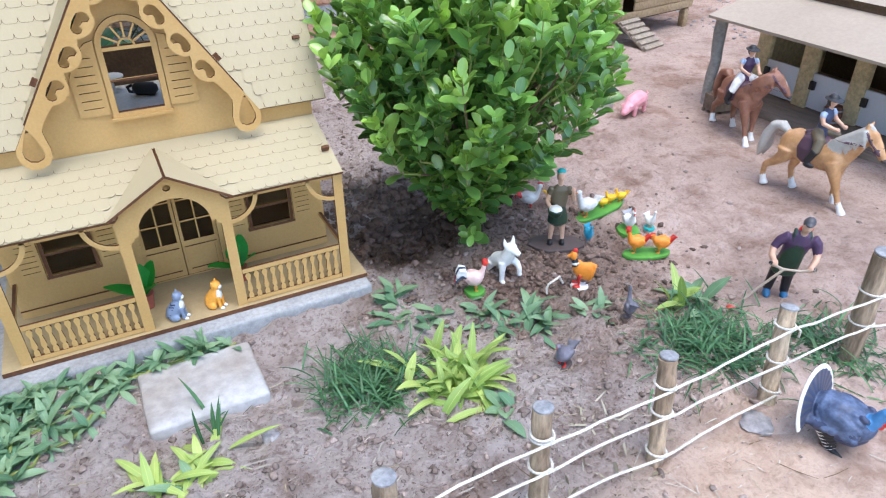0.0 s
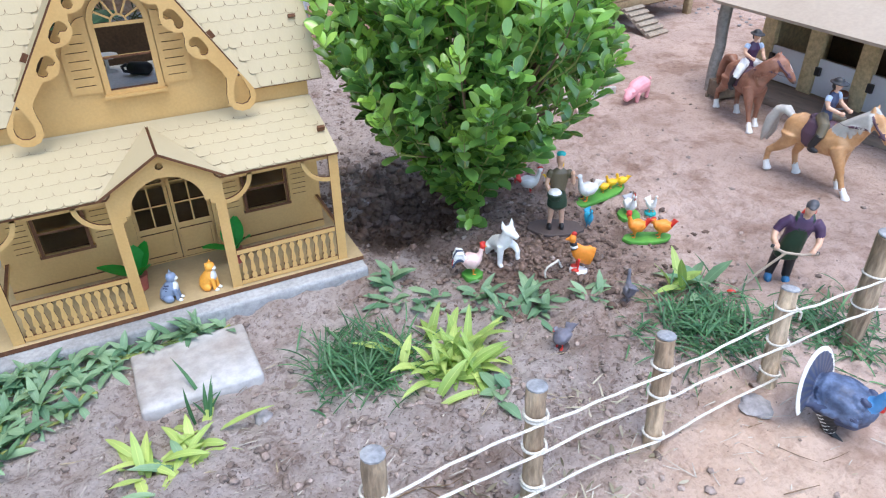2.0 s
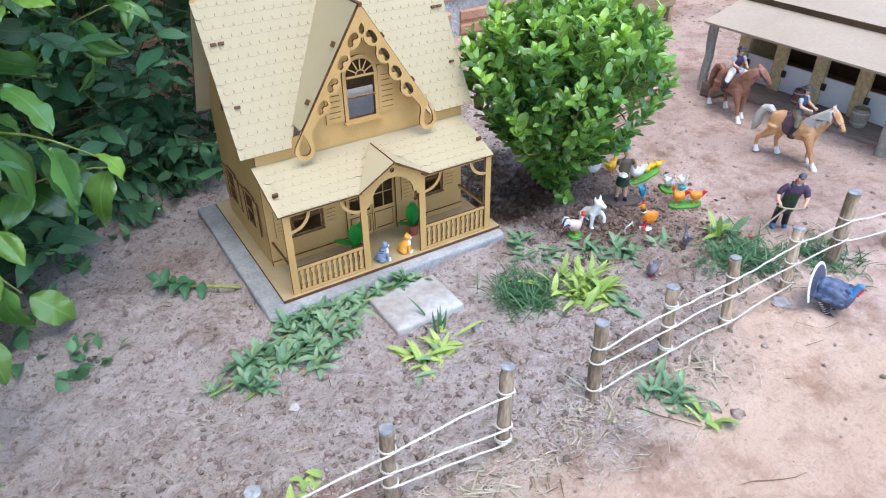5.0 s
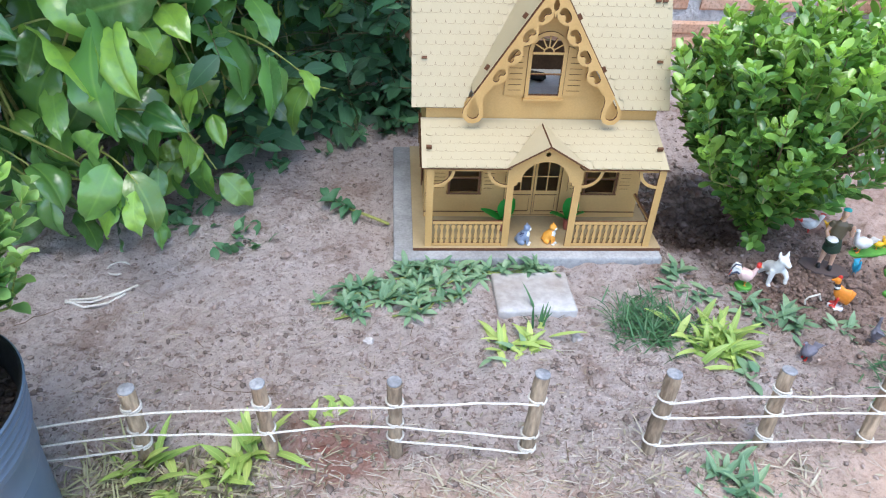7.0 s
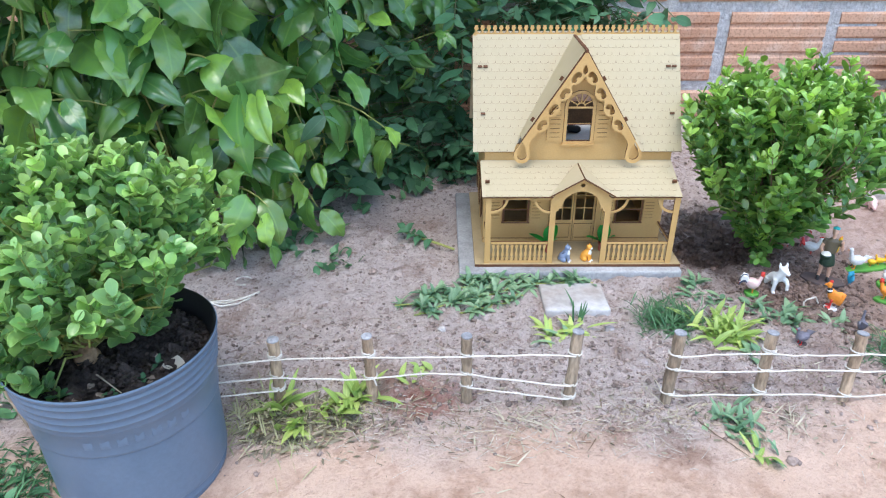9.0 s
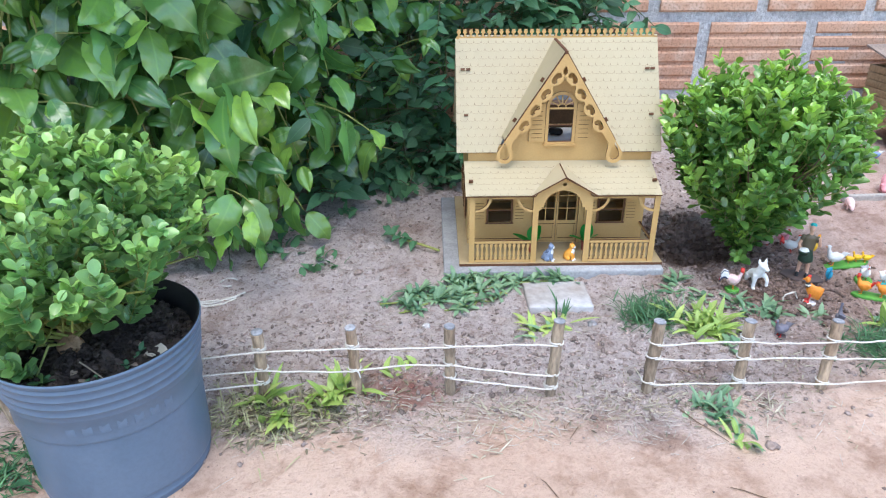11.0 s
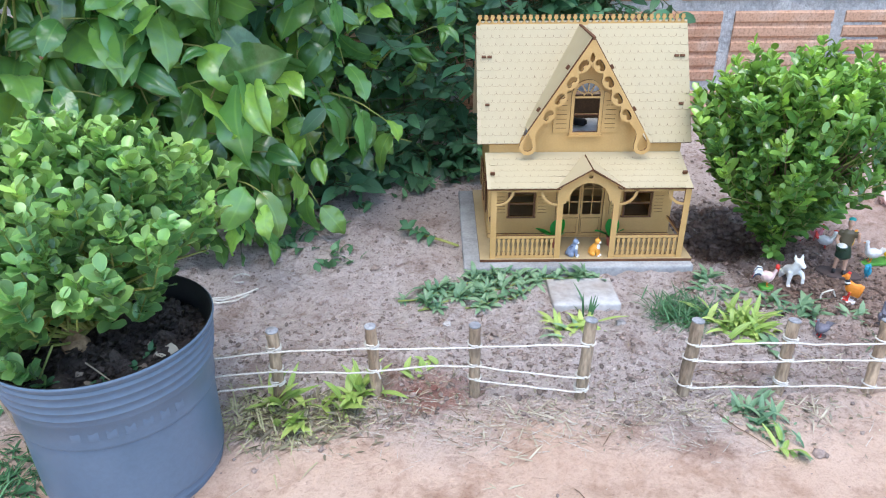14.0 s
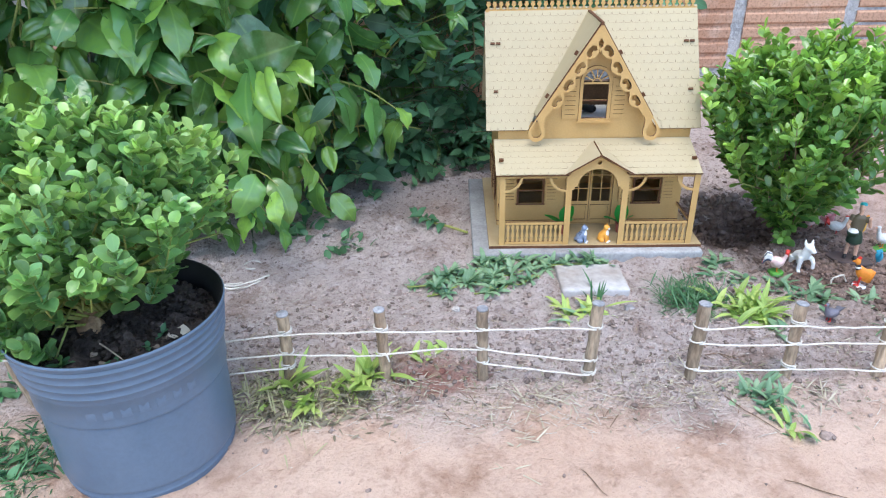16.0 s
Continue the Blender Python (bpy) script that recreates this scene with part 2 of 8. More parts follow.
def leaf_material(name, c_old, c_new, c_back, rough=0.35, vein=0.35, spec=0.5, trans=0.28, relief=0.15, lit_margin=0.0):
    """A leaf: colour by its age, with a paler midrib, faint side veins and light that comes through."""
    m, ns, ln, bs = nodes_of(name)
    age = ns.new("ShaderNodeAttribute")
    age.attribute_name = "young"
    place = ns.new("ShaderNodeAttribute")
    place.attribute_name = "blade"
    geo = ns.new("ShaderNodeNewGeometry")
    tc = ns.new("ShaderNodeTexCoord")
    col = mix_node(ns, ln, c_old, c_new, age.outputs["Fac"])
    hs = ns.new("ShaderNodeHueSaturation")
    v = ns.new("ShaderNodeMapRange")
    v.inputs[3].default_value, v.inputs[4].default_value = 0.50, 1.42
    ln.new(geo.outputs["Random Per Island"], v.inputs[0])
    ln.new(v.outputs[0], hs.inputs["Value"])
    ln.new(col, hs.inputs["Color"])
    blotch = noise_node(ns, ln, 90, 4, tc.outputs["Object"])
    col = mix_node(ns, ln, mix_node(ns, ln, hs.outputs[0], c_back, 0.35), hs.outputs[0], ramp_node(ns, ln, blotch.outputs[0], 0.3, 0.6))
    sep = ns.new("ShaderNodeSeparateXYZ")
    ln.new(place.outputs["Vector"], sep.inputs[0])
    ab = ns.new("ShaderNodeMath")
    ab.operation = "ABSOLUTE"
    ln.new(sep.outputs[1], ab.inputs[0])
    rib = ns.new("ShaderNodeMapRange")
    rib.inputs[1].default_value, rib.inputs[2].default_value, rib.inputs[3].default_value, rib.inputs[4].default_value = 0.0, 0.10, vein, 0.0
    ln.new(ab.outputs[0], rib.inputs[0])
    col = mix_node(ns, ln, col, tuple(min(1.0, 1.7 * c + 0.04) for c in c_new), rib.outputs[0])
    # paler yellowish edge, with the light it catches painted into the colour
    if lit_margin:
        col = mix_node(ns, ln, col, tuple(min(1.0, 1.1 * c + 0.05) for c in c_new), math_scale(ns, ln, ramp_node(ns, ln, ab.outputs[0], 0.86, 0.99), lit_margin))
    # side veins run slantwise from the midrib
    sv = ns.new("ShaderNodeMath")
    sv.operation = "MULTIPLY_ADD"
    ln.new(ab.outputs[0], sv.inputs[0])
    sv.inputs[1].default_value = -0.35
    ln.new(sep.outputs[0], sv.inputs[2])
    si = ns.new("ShaderNodeMath")
    si.operation = "MULTIPLY"
    ln.new(sv.outputs[0], si.inputs[0])
    si.inputs[1].default_value = 48.0
    wv = ns.new("ShaderNodeMath")
    wv.operation = "SINE"
    ln.new(si.outputs[0], wv.inputs[0])
    puff = noise_node(ns, ln, 34, 3, tc.outputs["Object"])
    ln.new(bump_node(ns, ln, puff.outputs[0], relief, 0.004, bump_node(ns, ln, wv.outputs[0], 0.07, 0.0006)), bs.inputs["Normal"])
    ln.new(col, bs.inputs["Base Color"])
    bs.inputs["Roughness"].default_value, bs.inputs["Specular IOR Level"].default_value = rough, spec
    tr = ns.new("ShaderNodeBsdfTranslucent")
    ln.new(mix_node(ns, ln, col, (0.9, 1.0, 0.45), 0.35, "MULTIPLY"), tr.inputs["Color"])
    mx = ns.new("ShaderNodeMixShader")
    mx.inputs[0].default_value = trans
    ln.new(bs.outputs[0], mx.inputs[1])
    ln.new(tr.outputs[0], mx.inputs[2])
    ln.new(mx.outputs[0], ns["Material Output"].inputs["Surface"])
    return m


def ground_material():
    m, ns, ln, bs = nodes_of("garden_soil")
    tc = ns.new("ShaderNodeTexCoord")
    co = tc.outputs["Object"]
    warp = noise_node(ns, ln, 5, 4, co)
    big = noise_node(ns, ln, 3.2, 4, co)
    mid = noise_node(ns, ln, 22, 5, co)
    grit = noise_node(ns, ln, 260, 6, co, 0.75)
    fine = noise_node(ns, ln, 650, 4, co, 0.7)
    warp_fine = noise_node(ns, ln, 120, 2, co)
    sep = ns.new("ShaderNodeSeparateXYZ")
    ln.new(co, sep.inputs[0])

    def math_(op, a, b=None, c=None):
        n = ns.new("ShaderNodeMath")
        n.operation = op
        for k, s in enumerate((a, b, c)):
            if isinstance(s, (int, float)):
                n.inputs[k].default_value = s
            elif s is not None:
                ln.new(s, n.inputs[k])
        return n.outputs[0]

    wob = math_("MULTIPLY_ADD", warp.outputs[0], 0.30, -0.15)
    yy = math_("ADD", sep.outputs[1], wob)
    xx = math_("ADD", sep.outputs[0], wob)
    back = math_("MULTIPLY", ramp_node(ns, ln, xx, 0.12, 0.42), 0.13)
    sand = ramp_node(ns, ln, math_("SUBTRACT", yy, back), -0.31, -0.45)
    yard = ramp_node(ns, ln, xx, 0.34, 0.52)
    sandy = math_("MAXIMUM", sand, math_("MULTIPLY", yard, 0.75))
    soil = mix_node(ns, ln, SOIL[0], SOIL[1], ramp_node(ns, ln, mid.outputs[0], 0.32, 0.68))
    red = mix_node(ns, ln, SOIL[2], SOIL[3], ramp_node(ns, ln, big.outputs[0], 0.35, 0.65))
    col = mix_node(ns, ln, soil, red, sand)
    brown = mix_node(ns, ln, (0.45, 0.335, 0.285), (0.58, 0.445, 0.385), ramp_node(ns, ln, big.outputs[0], 0.35, 0.65))
    col = mix_node(ns, ln, col, brown, ramp_node(ns, ln, math_("ADD", xx, math_("MULTIPLY", yy, 0.25)), 0.22, 0.36))
    # paler earth behind the shrub: the sunlit yard's brightness put into the colour
    col = mix_node(ns, ln, col, soil, math_("MULTIPLY", math_("MULTIPLY", ramp_node(ns, ln, yy, 0.09, 0.22), ramp_node(ns, ln, xx, 0.56, 0.40)), 0.85))
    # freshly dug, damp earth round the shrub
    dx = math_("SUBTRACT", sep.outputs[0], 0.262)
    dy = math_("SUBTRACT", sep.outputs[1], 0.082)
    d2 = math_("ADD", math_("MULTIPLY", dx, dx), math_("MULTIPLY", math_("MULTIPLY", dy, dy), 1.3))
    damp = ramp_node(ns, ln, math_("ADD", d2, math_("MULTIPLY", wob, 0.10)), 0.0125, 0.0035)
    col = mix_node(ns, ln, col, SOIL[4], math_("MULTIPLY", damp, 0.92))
    # brown crumbly earth trodden among the little animals
    bx = math_("SUBTRACT", sep.outputs[0], 0.345)
    by = math_("SUBTRACT", sep.outputs[1], -0.045)
    b2 = math_("ADD", math_("MULTIPLY", bx, bx), math_("MULTIPLY", math_("MULTIPLY", by, by), 1.6))
    col = mix_node(ns, ln, col, (0.27, 0.185, 0.150), math_("MULTIPLY", ramp_node(ns, ln, math_("ADD", b2, math_("MULTIPLY", wob, 0.10)), 0.030, 0.006), 0.62))
    # small reddish patch by the fence; dark crumbs everywhere, shade painted into the hollows
    col = mix_node(ns, ln, mix_node(ns, ln, col, (0.66, 0.62, 0.60), 1.0, "MULTIPLY"), col, math_("MAXIMUM", ramp_node(ns, ln, grit.outputs[0], 0.34, 0.50), math_("MULTIPLY", sandy, 0.72)))
    lump = noise_node(ns, ln, 85, 4, co, 0.65, 0.6)
    shade = math_("MULTIPLY", ramp_node(ns, ln, lump.outputs[0], 0.54, 0.64), math_("MULTIPLY_ADD", sandy, -0.70, 1.0))
    col = mix_node(ns, ln, col, mix_node(ns, ln, col, (0.68, 0.63, 0.61), 1.0, "MULTIPLY"), shade)
    col = mix_node(ns, ln, col, mix_node(ns, ln, col, (0.80, 0.76, 0.73), 1.0, "MULTIPLY"), ramp_node(ns, ln, mid.outputs[0], 0.48, 0.68))
    stain = noise_node(ns, ln, 9, 5, co, 0.7)
    col = mix_node(ns, ln, col, mix_node(ns, ln, col, (0.70, 0.63, 0.59), 1.0, "MULTIPLY"), ramp_node(ns, ln, stain.outputs[0], 0.50, 0.66))
    col = mix_node(ns, ln, col, (0.62, 0.53, 0.45), math_("MULTIPLY", ramp_node(ns, ln, fine.outputs[0], 0.62, 0.74), math_("MULTIPLY_ADD", sandy, -0.35, 0.5)))
    # little dark specks: the shade of pits and crumbs, painted in
    for size, keep, dark in ((83, 0.82, 0.60), (240, 0.70, 0.64)):
        vo = ns.new("ShaderNodeTexVoronoi")
        vo.inputs["Scale"].default_value = size
        ln.new(mix_node(ns, ln, co, warp_fine.outputs["Color"], 0.012), vo.inputs["Vector"])
        sc = ns.new("ShaderNodeSeparateColor")
        ln.new(vo.outputs["Color"], sc.inputs[0])
        spot = math_("MULTIPLY", ramp_node(ns, ln, vo.outputs["Distance"], 0.34, 0.18), math_("GREATER_THAN", sc.outputs[0], keep))
        col = mix_node(ns, ln, col, mix_node(ns, ln, col, (dark, dark * 0.92, dark * 0.88), 1.0, "MULTIPLY"), math_("MULTIPLY", spot, math_("MULTIPLY_ADD", sandy, -0.55, 0.9)))
    # reddish earth thrown up at one fence post
    ex = math_("ADD", sep.outputs[0], 0.245)
    ey = math_("ADD", sep.outputs[1], 0.318)
    e2 = math_("ADD", math_("MULTIPLY", ex, ex), math_("MULTIPLY", math_("MULTIPLY", ey, ey), 2.5))
    col = mix_node(ns, ln, col, (0.36, 0.16, 0.115), math_("MULTIPLY", ramp_node(ns, ln, math_("ADD", e2, math_("MULTIPLY_ADD", mid.outputs[0], 0.012, -0.006)), 0.0060, 0.0002), 0.75))
    ln.new(col, bs.inputs["Base Color"])
    bs.inputs["Roughness"].default_value, bs.inputs["Specular IOR Level"].default_value = 0.95, 0.15
    calm = math_("MULTIPLY_ADD", sandy, -0.72, 1.0)
    h = math_("MULTIPLY", calm, math_("ADD", math_("MULTIPLY", grit.outputs[0], 0.8), math_("ADD", math_("MULTIPLY", mid.outputs[0], 0.9), math_("MULTIPLY", lump.outputs[0], -1.2))))
    n1 = bump_node(ns, ln, h, 1.0, 0.009)
    ln.new(bump_node(ns, ln, fine.outputs[0], 0.35, 0.0012, n1), bs.inputs["Normal"])
    return m


def brick_material():
    m, ns, ln, bs = nodes_of("hollow_clay_block")
    tc = ns.new("ShaderNodeTexCoord")
    co = tc.outputs["Object"]
    info = ns.new("ShaderNodeObjectInfo")
    big = noise_node(ns, ln, 9, 5, co)
    fine = noise_node(ns, ln, 160, 5, co)
    col = mix_node(ns, ln, (0.50, 0.27, 0.17), (0.60, 0.37, 0.25), info.outputs["Random"])
    col = mix_node(ns, ln, col, (0.66, 0.50, 0.40), ramp_node(ns, ln, big.outputs[0], 0.45, 0.75))
    col = mix_node(ns, ln, mix_node(ns, ln, col, (0.6, 0.55, 0.5), 1.0, "MULTIPLY"), col, ramp_node(ns, ln, fine.outputs[0], 0.3, 0.55))
    ln.new(col, bs.inputs["Base Color"])
    bs.inputs["Roughness"].default_value = 0.85
    ln.new(bump_node(ns, ln, fine.outputs[0], 0.4, 0.003), bs.inputs["Normal"])
    return m


MDF = make("raw_mdf_board", (0.565, 0.342, 0.122), (0.618, 0.390, 0.152), 14, 420, 0.6, 0.05, 0.0006, grain=0.90)
ROOF = make("pale_mdf_shingle", (0.445, 0.373, 0.233), (0.482, 0.410, 0.266), 12, 420, 0.55, 0.05, 0.0006, vary=0.012, grain=0.95)
FAINT = make("lightly_scorched_edge", (0.27, 0.20, 0.11), (0.33, 0.25, 0.145), 60, 400, 0.7, 0.1, 0.0006)
ENGRAVED = make("scorched_shingle_edge", (0.17, 0.110, 0.062), (0.23, 0.155, 0.09), 60, 400, 0.7, 0.1, 0.0006)
SLAB = make("worn_cement_slab", (0.40, 0.355, 0.32), (0.60, 0.60, 0.60), 10, 120, 0.92, 0.4, 0.003, grain=0.74)
# MDF dulled in colour for the shade under the porch roof
BOARD = make("shaded_mdf_floor", (0.42, 0.315, 0.170), (0.50, 0.385, 0.215), 14, 300, 0.7, 0.06, 0.0006, grain=0.88)
BURNT = make("laser_burnt_edge", (0.13, 0.050, 0.022), (0.19, 0.08, 0.035), 60, 400, 0.7, 0.1, 0.0006)
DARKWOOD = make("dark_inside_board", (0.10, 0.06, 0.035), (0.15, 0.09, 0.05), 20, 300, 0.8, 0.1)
CONCRETE = make("cast_concrete", (0.29, 0.29, 0.29), (0.50, 0.505, 0.51), 13, 260, 0.9, 0.45, 0.002, grain=0.70)
MORTAR = make("grey_mortar", (0.50, 0.51, 0.52), (0.66, 0.66, 0.66), 18, 120, 0.95, 0.8, 0.01)
BRICK = brick_material()
GROUND = ground_material()
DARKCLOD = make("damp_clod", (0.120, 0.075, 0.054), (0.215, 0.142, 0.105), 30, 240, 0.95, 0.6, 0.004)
BROWNCLOD = make("brown_clod", (0.17, 0.112, 0.088), (0.28, 0.195, 0.158), 30, 240, 0.95, 0.6, 0.004, island=0.4)
CLOD = make("earth_clod", (0.27, 0.205, 0.175), (0.40, 0.315, 0.275), 30, 240, 0.95, 0.6, 0.004, island=0.4)
PEAT = make("dark_potting_soil", (0.022, 0.016, 0.013), (0.105, 0.078, 0.062), 40, 260, 0.9, 0.9, 0.006, island=0.5)
STRAW = make("dry_straw", (0.50, 0.40, 0.25), (0.62, 0.53, 0.38), 30, 200, 0.8, 0.1)
TWIG = make("brown_twig", (0.16, 0.10, 0.06), (0.26, 0.17, 0.10), 40, 300, 0.85, 0.4, 0.002)
GREENTWIG = make("green_twig", (0.24, 0.32, 0.07), (0.42, 0.42, 0.13), 40, 300, 0.6, 0.2)
BARK = make("fence_stick_bark", (0.32, 0.225, 0.150), (0.66, 0.520, 0.370), 34, 260, 0.85, 0.7, 0.004, stretch=(1, 1, 0.22), vary=0.28, grain=0.45)
CUT = make("weathered_cut_wood", (0.26, 0.27, 0.29), (0.48, 0.49, 0.51), 60, 300, 0.85, 0.3)
ROPE = make("white_cotton_cord", (0.74, 0.70, 0.62), (0.84, 0.81, 0.74), 60, 700, 0.9, 0.6, 0.0015)
BARE = make("pale_rough_bark", (0.30, 0.175, 0.09), (0.50, 0.33, 0.19), 50, 260, 0.9, 0.7, 0.003)
POT = make("grey_blue_plastic", (0.092, 0.146, 0.215), (0.124, 0.183, 0.262), 9, 180, 0.42, 0.05, 0.001, 0.5, grain=0.88)
POTIN = make("black_plastic_inside", (0.012, 0.013, 0.015), (0.02, 0.02, 0.022), 20, 200, 0.6, 0.05)
SHRUB = leaf_material("shrub_leaf", (0.128, 0.300, 0.074), (0.43, 0.67, 0.105), (0.14, 0.30, 0.10), 0.24, 0.05, 0.95, 0.28, 0.3, 0.45)
BOX = leaf_material("potted_shrub_leaf", (0.138, 0.325, 0.112), (0.45, 0.67, 0.150), (0.15, 0.30, 0.13), 0.29, 0.05, 0.7, 0.24, 0.3, 0.4)
VINE = leaf_material("large_vine_leaf", (0.073, 0.208, 0.054), (0.33, 0.57, 0.080), (0.12, 0.27, 0.10), 0.26, 0.12, 0.95, 0.16, 0.30)
CREEPER = leaf_material("creeper_leaf", (0.060, 0.175, 0.085), (0.155, 0.34, 0.150), (0.08, 0.18, 0.095), 0.45, 0.12)
CREEPSTEM = make("creeper_stem", (0.075, 0.095, 0.040), (0.16, 0.17, 0.075), 40, 300, 0.7, 0.2)
WEED = leaf_material("broad_grass_leaf", (0.112, 0.245, 0.140), (0.32, 0.47, 0.27), (0.10, 0.20, 0.09), 0.42, 0.2)
LIME = leaf_material("lime_grass_leaf", (0.27, 0.43, 0.10), (0.57, 0.69, 0.21), (0.36, 0.44, 0.16), 0.45)
BLADE = leaf_material("thin_grass_blade", (0.042, 0.140, 0.062), (0.115, 0.26, 0.11), (0.05, 0.13, 0.04), 0.5)
STRAWLEAF = leaf_material("withered_grass_leaf", (0.47, 0.42, 0.31), (0.62, 0.57, 0.46), (0.40, 0.34, 0.24), 0.6, 0.1, 0.3)


def toy(name, c, rough=0.45, c2=None):
    c2 = c2 or tuple(min(1, x * 1.12 + 0.004) for x in c)
    return make("toy_" + name, c, c2, 60, 300, rough, 0.04, 0.0006, 0.45, grain=0.86)


T_WHITE = toy("white", (0.78, 0.78, 0.76))
T_ORANGE = toy("orange", (0.85, 0.28, 0.035))
T_YELLOW = toy("yellow", (0.86, 0.50, 0.02))
T_RED = toy("red", (0.62, 0.035, 0.025))
T_PINK = toy("pink", (0.80, 0.36, 0.40))
T_PALE = toy("pale_pink", (0.82, 0.58, 0.55))
T_SKIN = toy("skin", (0.66, 0.40, 0.28))
T_BLUE = toy("blue", (0.03, 0.36, 0.55))
T_DEEPBLUE = toy("deep_blue", (0.02, 0.13, 0.28))
T_HORN = toy("horn", (0.30, 0.20, 0.10))
T_NAVY = toy("navy", (0.045, 0.06, 0.12))
PLUMAGE = make("speckled_blue_plumage", (0.045, 0.065, 0.125), (0.155, 0.215, 0.36), 70, 300, 0.5, 0.3, 0.001)
T_BLACK = toy("black", (0.018, 0.018, 0.02))
T_GREEN = toy("green", (0.08, 0.30, 0.045), 0.6, (0.12, 0.38, 0.06))
T_BRIGHT = toy("plant_green", (0.03, 0.42, 0.05))
T_TEAL = toy("teal", (0.02, 0.42, 0.42))
T_OLIVE = toy("olive", (0.13, 0.105, 0.065))
T_BOTTLE = toy("bottle_green", (0.018, 0.045, 0.025))
T_DUSK = toy("dusk_grey", (0.13, 0.13, 0.16), 0.5, (0.20, 0.19, 0.23))
T_GREY = toy("grey", (0.30, 0.31, 0.34), 0.5, (0.42, 0.43, 0.47))
T_CATGREY = toy("cat_grey", (0.22, 0.28, 0.40))
T_TAN = toy("palomino", (0.50, 0.255, 0.105), 0.42, (0.66, 0.385, 0.195))
T_BAY = toy("chestnut", (0.24, 0.105, 0.064), 0.42, (0.37, 0.175, 0.115))
T_MANE = toy("silver_mane", (0.46, 0.44, 0.40))
T_SADDLE = toy("saddle", (0.095, 0.048, 0.070))
T_PURPLE = toy("plum", (0.07, 0.035, 0.085))
T_BASE = toy("base_brown", (0.095, 0.07, 0.065), 0.7)
T_TERRA = toy("terracotta", (0.42, 0.115, 0.085))

# ---------------------------------------------------------------- ground
def build_ground():
    def spread(a, b, step, far):
        core = np.arange(a, b + step / 2, step)
        out = step * np.cumsum(1.28 ** np.arange(1, 26))
        out = out[out < far]
        return np.concatenate([(a - out)[::-1], core, b + out])

    xs, ys = spread(-1.15, 1.45, 0.0056, 60), spread(-0.95, 1.10, 0.0056, 60)
    verts = [(x * U, y * U, U * gz(x, y) if abs(x) < 8 and abs(y) < 8 else 0.0) for y in ys for x in xs]
    w = len(xs)
    faces = [(j * w + i, j * w + i + 1, (j + 1) * w + i + 1, (j + 1) * w + i) for j in range(len(ys) - 1) for i in range(w - 1)]
    me = bpy.data.meshes.new("ground")
    me.from_pydata(verts, [], faces)
    me.materials.append(GROUND)
    me.shade_smooth()
    return tagged(new("ground", me), "bare trodden earth, grey-brown by the house and sandy pink before the fence", "ground", kind="structure")


build_ground()


# ---------------------------------------------------------------- brick wall behind
WALL_Y = 1.15


def build_wall():
    wall = thing("wall_north", (0, WALL_Y, 0), "wall of ridged hollow clay blocks with thick grey mortar joints", "wall", kind="structure", world_plan=True)
    bm = bmesh.new()
    box(bm, -2.6, 3.4, WALL_Y - 0.006, WALL_Y + 0.15, -0.05, 1.75)
    part("mortar", bm, MORTAR, wall, "rough grey mortar")
    w, h, jx, jz = 0.328, 0.240, 0.043, 0.027
    bm = bmesh.new()
    n = 5
    prof = []
    for i in range(n):
        z0, z1 = -h / 2 + h * i / n, -h / 2 + h * (i + 1) / n
        prof += [(-0.010, z0 + 0.004), (-0.017, z0 + 0.011), (-0.017, z1 - 0.011), (-0.010, z1 - 0.004)]
    left = [bm.verts.new((-w / 2, y, z)) for y, z in prof]
    right = [bm.verts.new((w / 2, y, z)) for y, z in prof]
    for a in range(len(prof) - 1):
        bm.faces.new((left[a], right[a], right[a + 1], left[a + 1]))
    back = [bm.verts.new(c) for c in ((-w / 2, 0.03, -h / 2), (w / 2, 0.03, -h / 2), (w / 2, 0.03, h / 2), (-w / 2, 0.03, h / 2))]
    bm.faces.new((left[0], back[0], back[1], right[0]))
    bm.faces.new((left[-1], right[-1], back[2], back[3]))
    bm.faces.new([*left, back[3], back[0]])
    bm.faces.new([*right, back[2], back[1]])
    me = to_mesh("block", bm, BRICK)
    for row in range(7):
        z = -0.012 + row * (h + jz) - h * 0.55 + h / 2
        shift = (0.5, 0.0)[row % 2]
        for i in range(-7, 9):
            x = 0.481 + (i + shift) * (w + jx)
            ob = part("block", me, None, wall)
            ob.matrix_basis = pose(x * U, rnd.uniform(-0.002, 0.003), z * U, 0, 0, rnd.uniform(-0.4, 0.4))


build_wall()


# ---------------------------------------------------------------- concrete under the house
def slab(name, x0, x1, y0, y1, top, deep, label, rz=0.0):
    bm = bmesh.new()
    cx, cy = (x0 + x1) / 2, (y0 + y1) / 2
    made = box(bm, x0 - cx, x1 - cx, y0 - cy, y1 - cy, 0, deep, bevel=0.004)
    bmesh.ops.subdivide_edges(bm, edges=[e for e in bm.edges if e.calc_length() > 0.05], cuts=9, use_grid_fill=True)
    for v in bm.verts:
        v.co += 0.0014 * noise.noise_vector(v.co * 22 + Vector((x0, y0, 0)))
    return solo(name, bm, SLAB if name == "stepping_stone" else CONCRETE, (cx, cy, top - deep), label, "slab", rz=rz)


slab("concrete_slab", -0.255, 0.219, -0.021, 0.40, 0.0215, 0.06, "rough grey concrete slab under the toy house", 0.3)
slab("stepping_stone", -0.087, 0.044, -0.143, -0.039, 0.0055, 0.03, "flat grey concrete paver before the porch", 0.5)


# ---------------------------------------------------------------- toy house
HZ = 0.022
FLOOR = 0.028
WALLY = 0.106
CX = -0.004
GX = -0.007


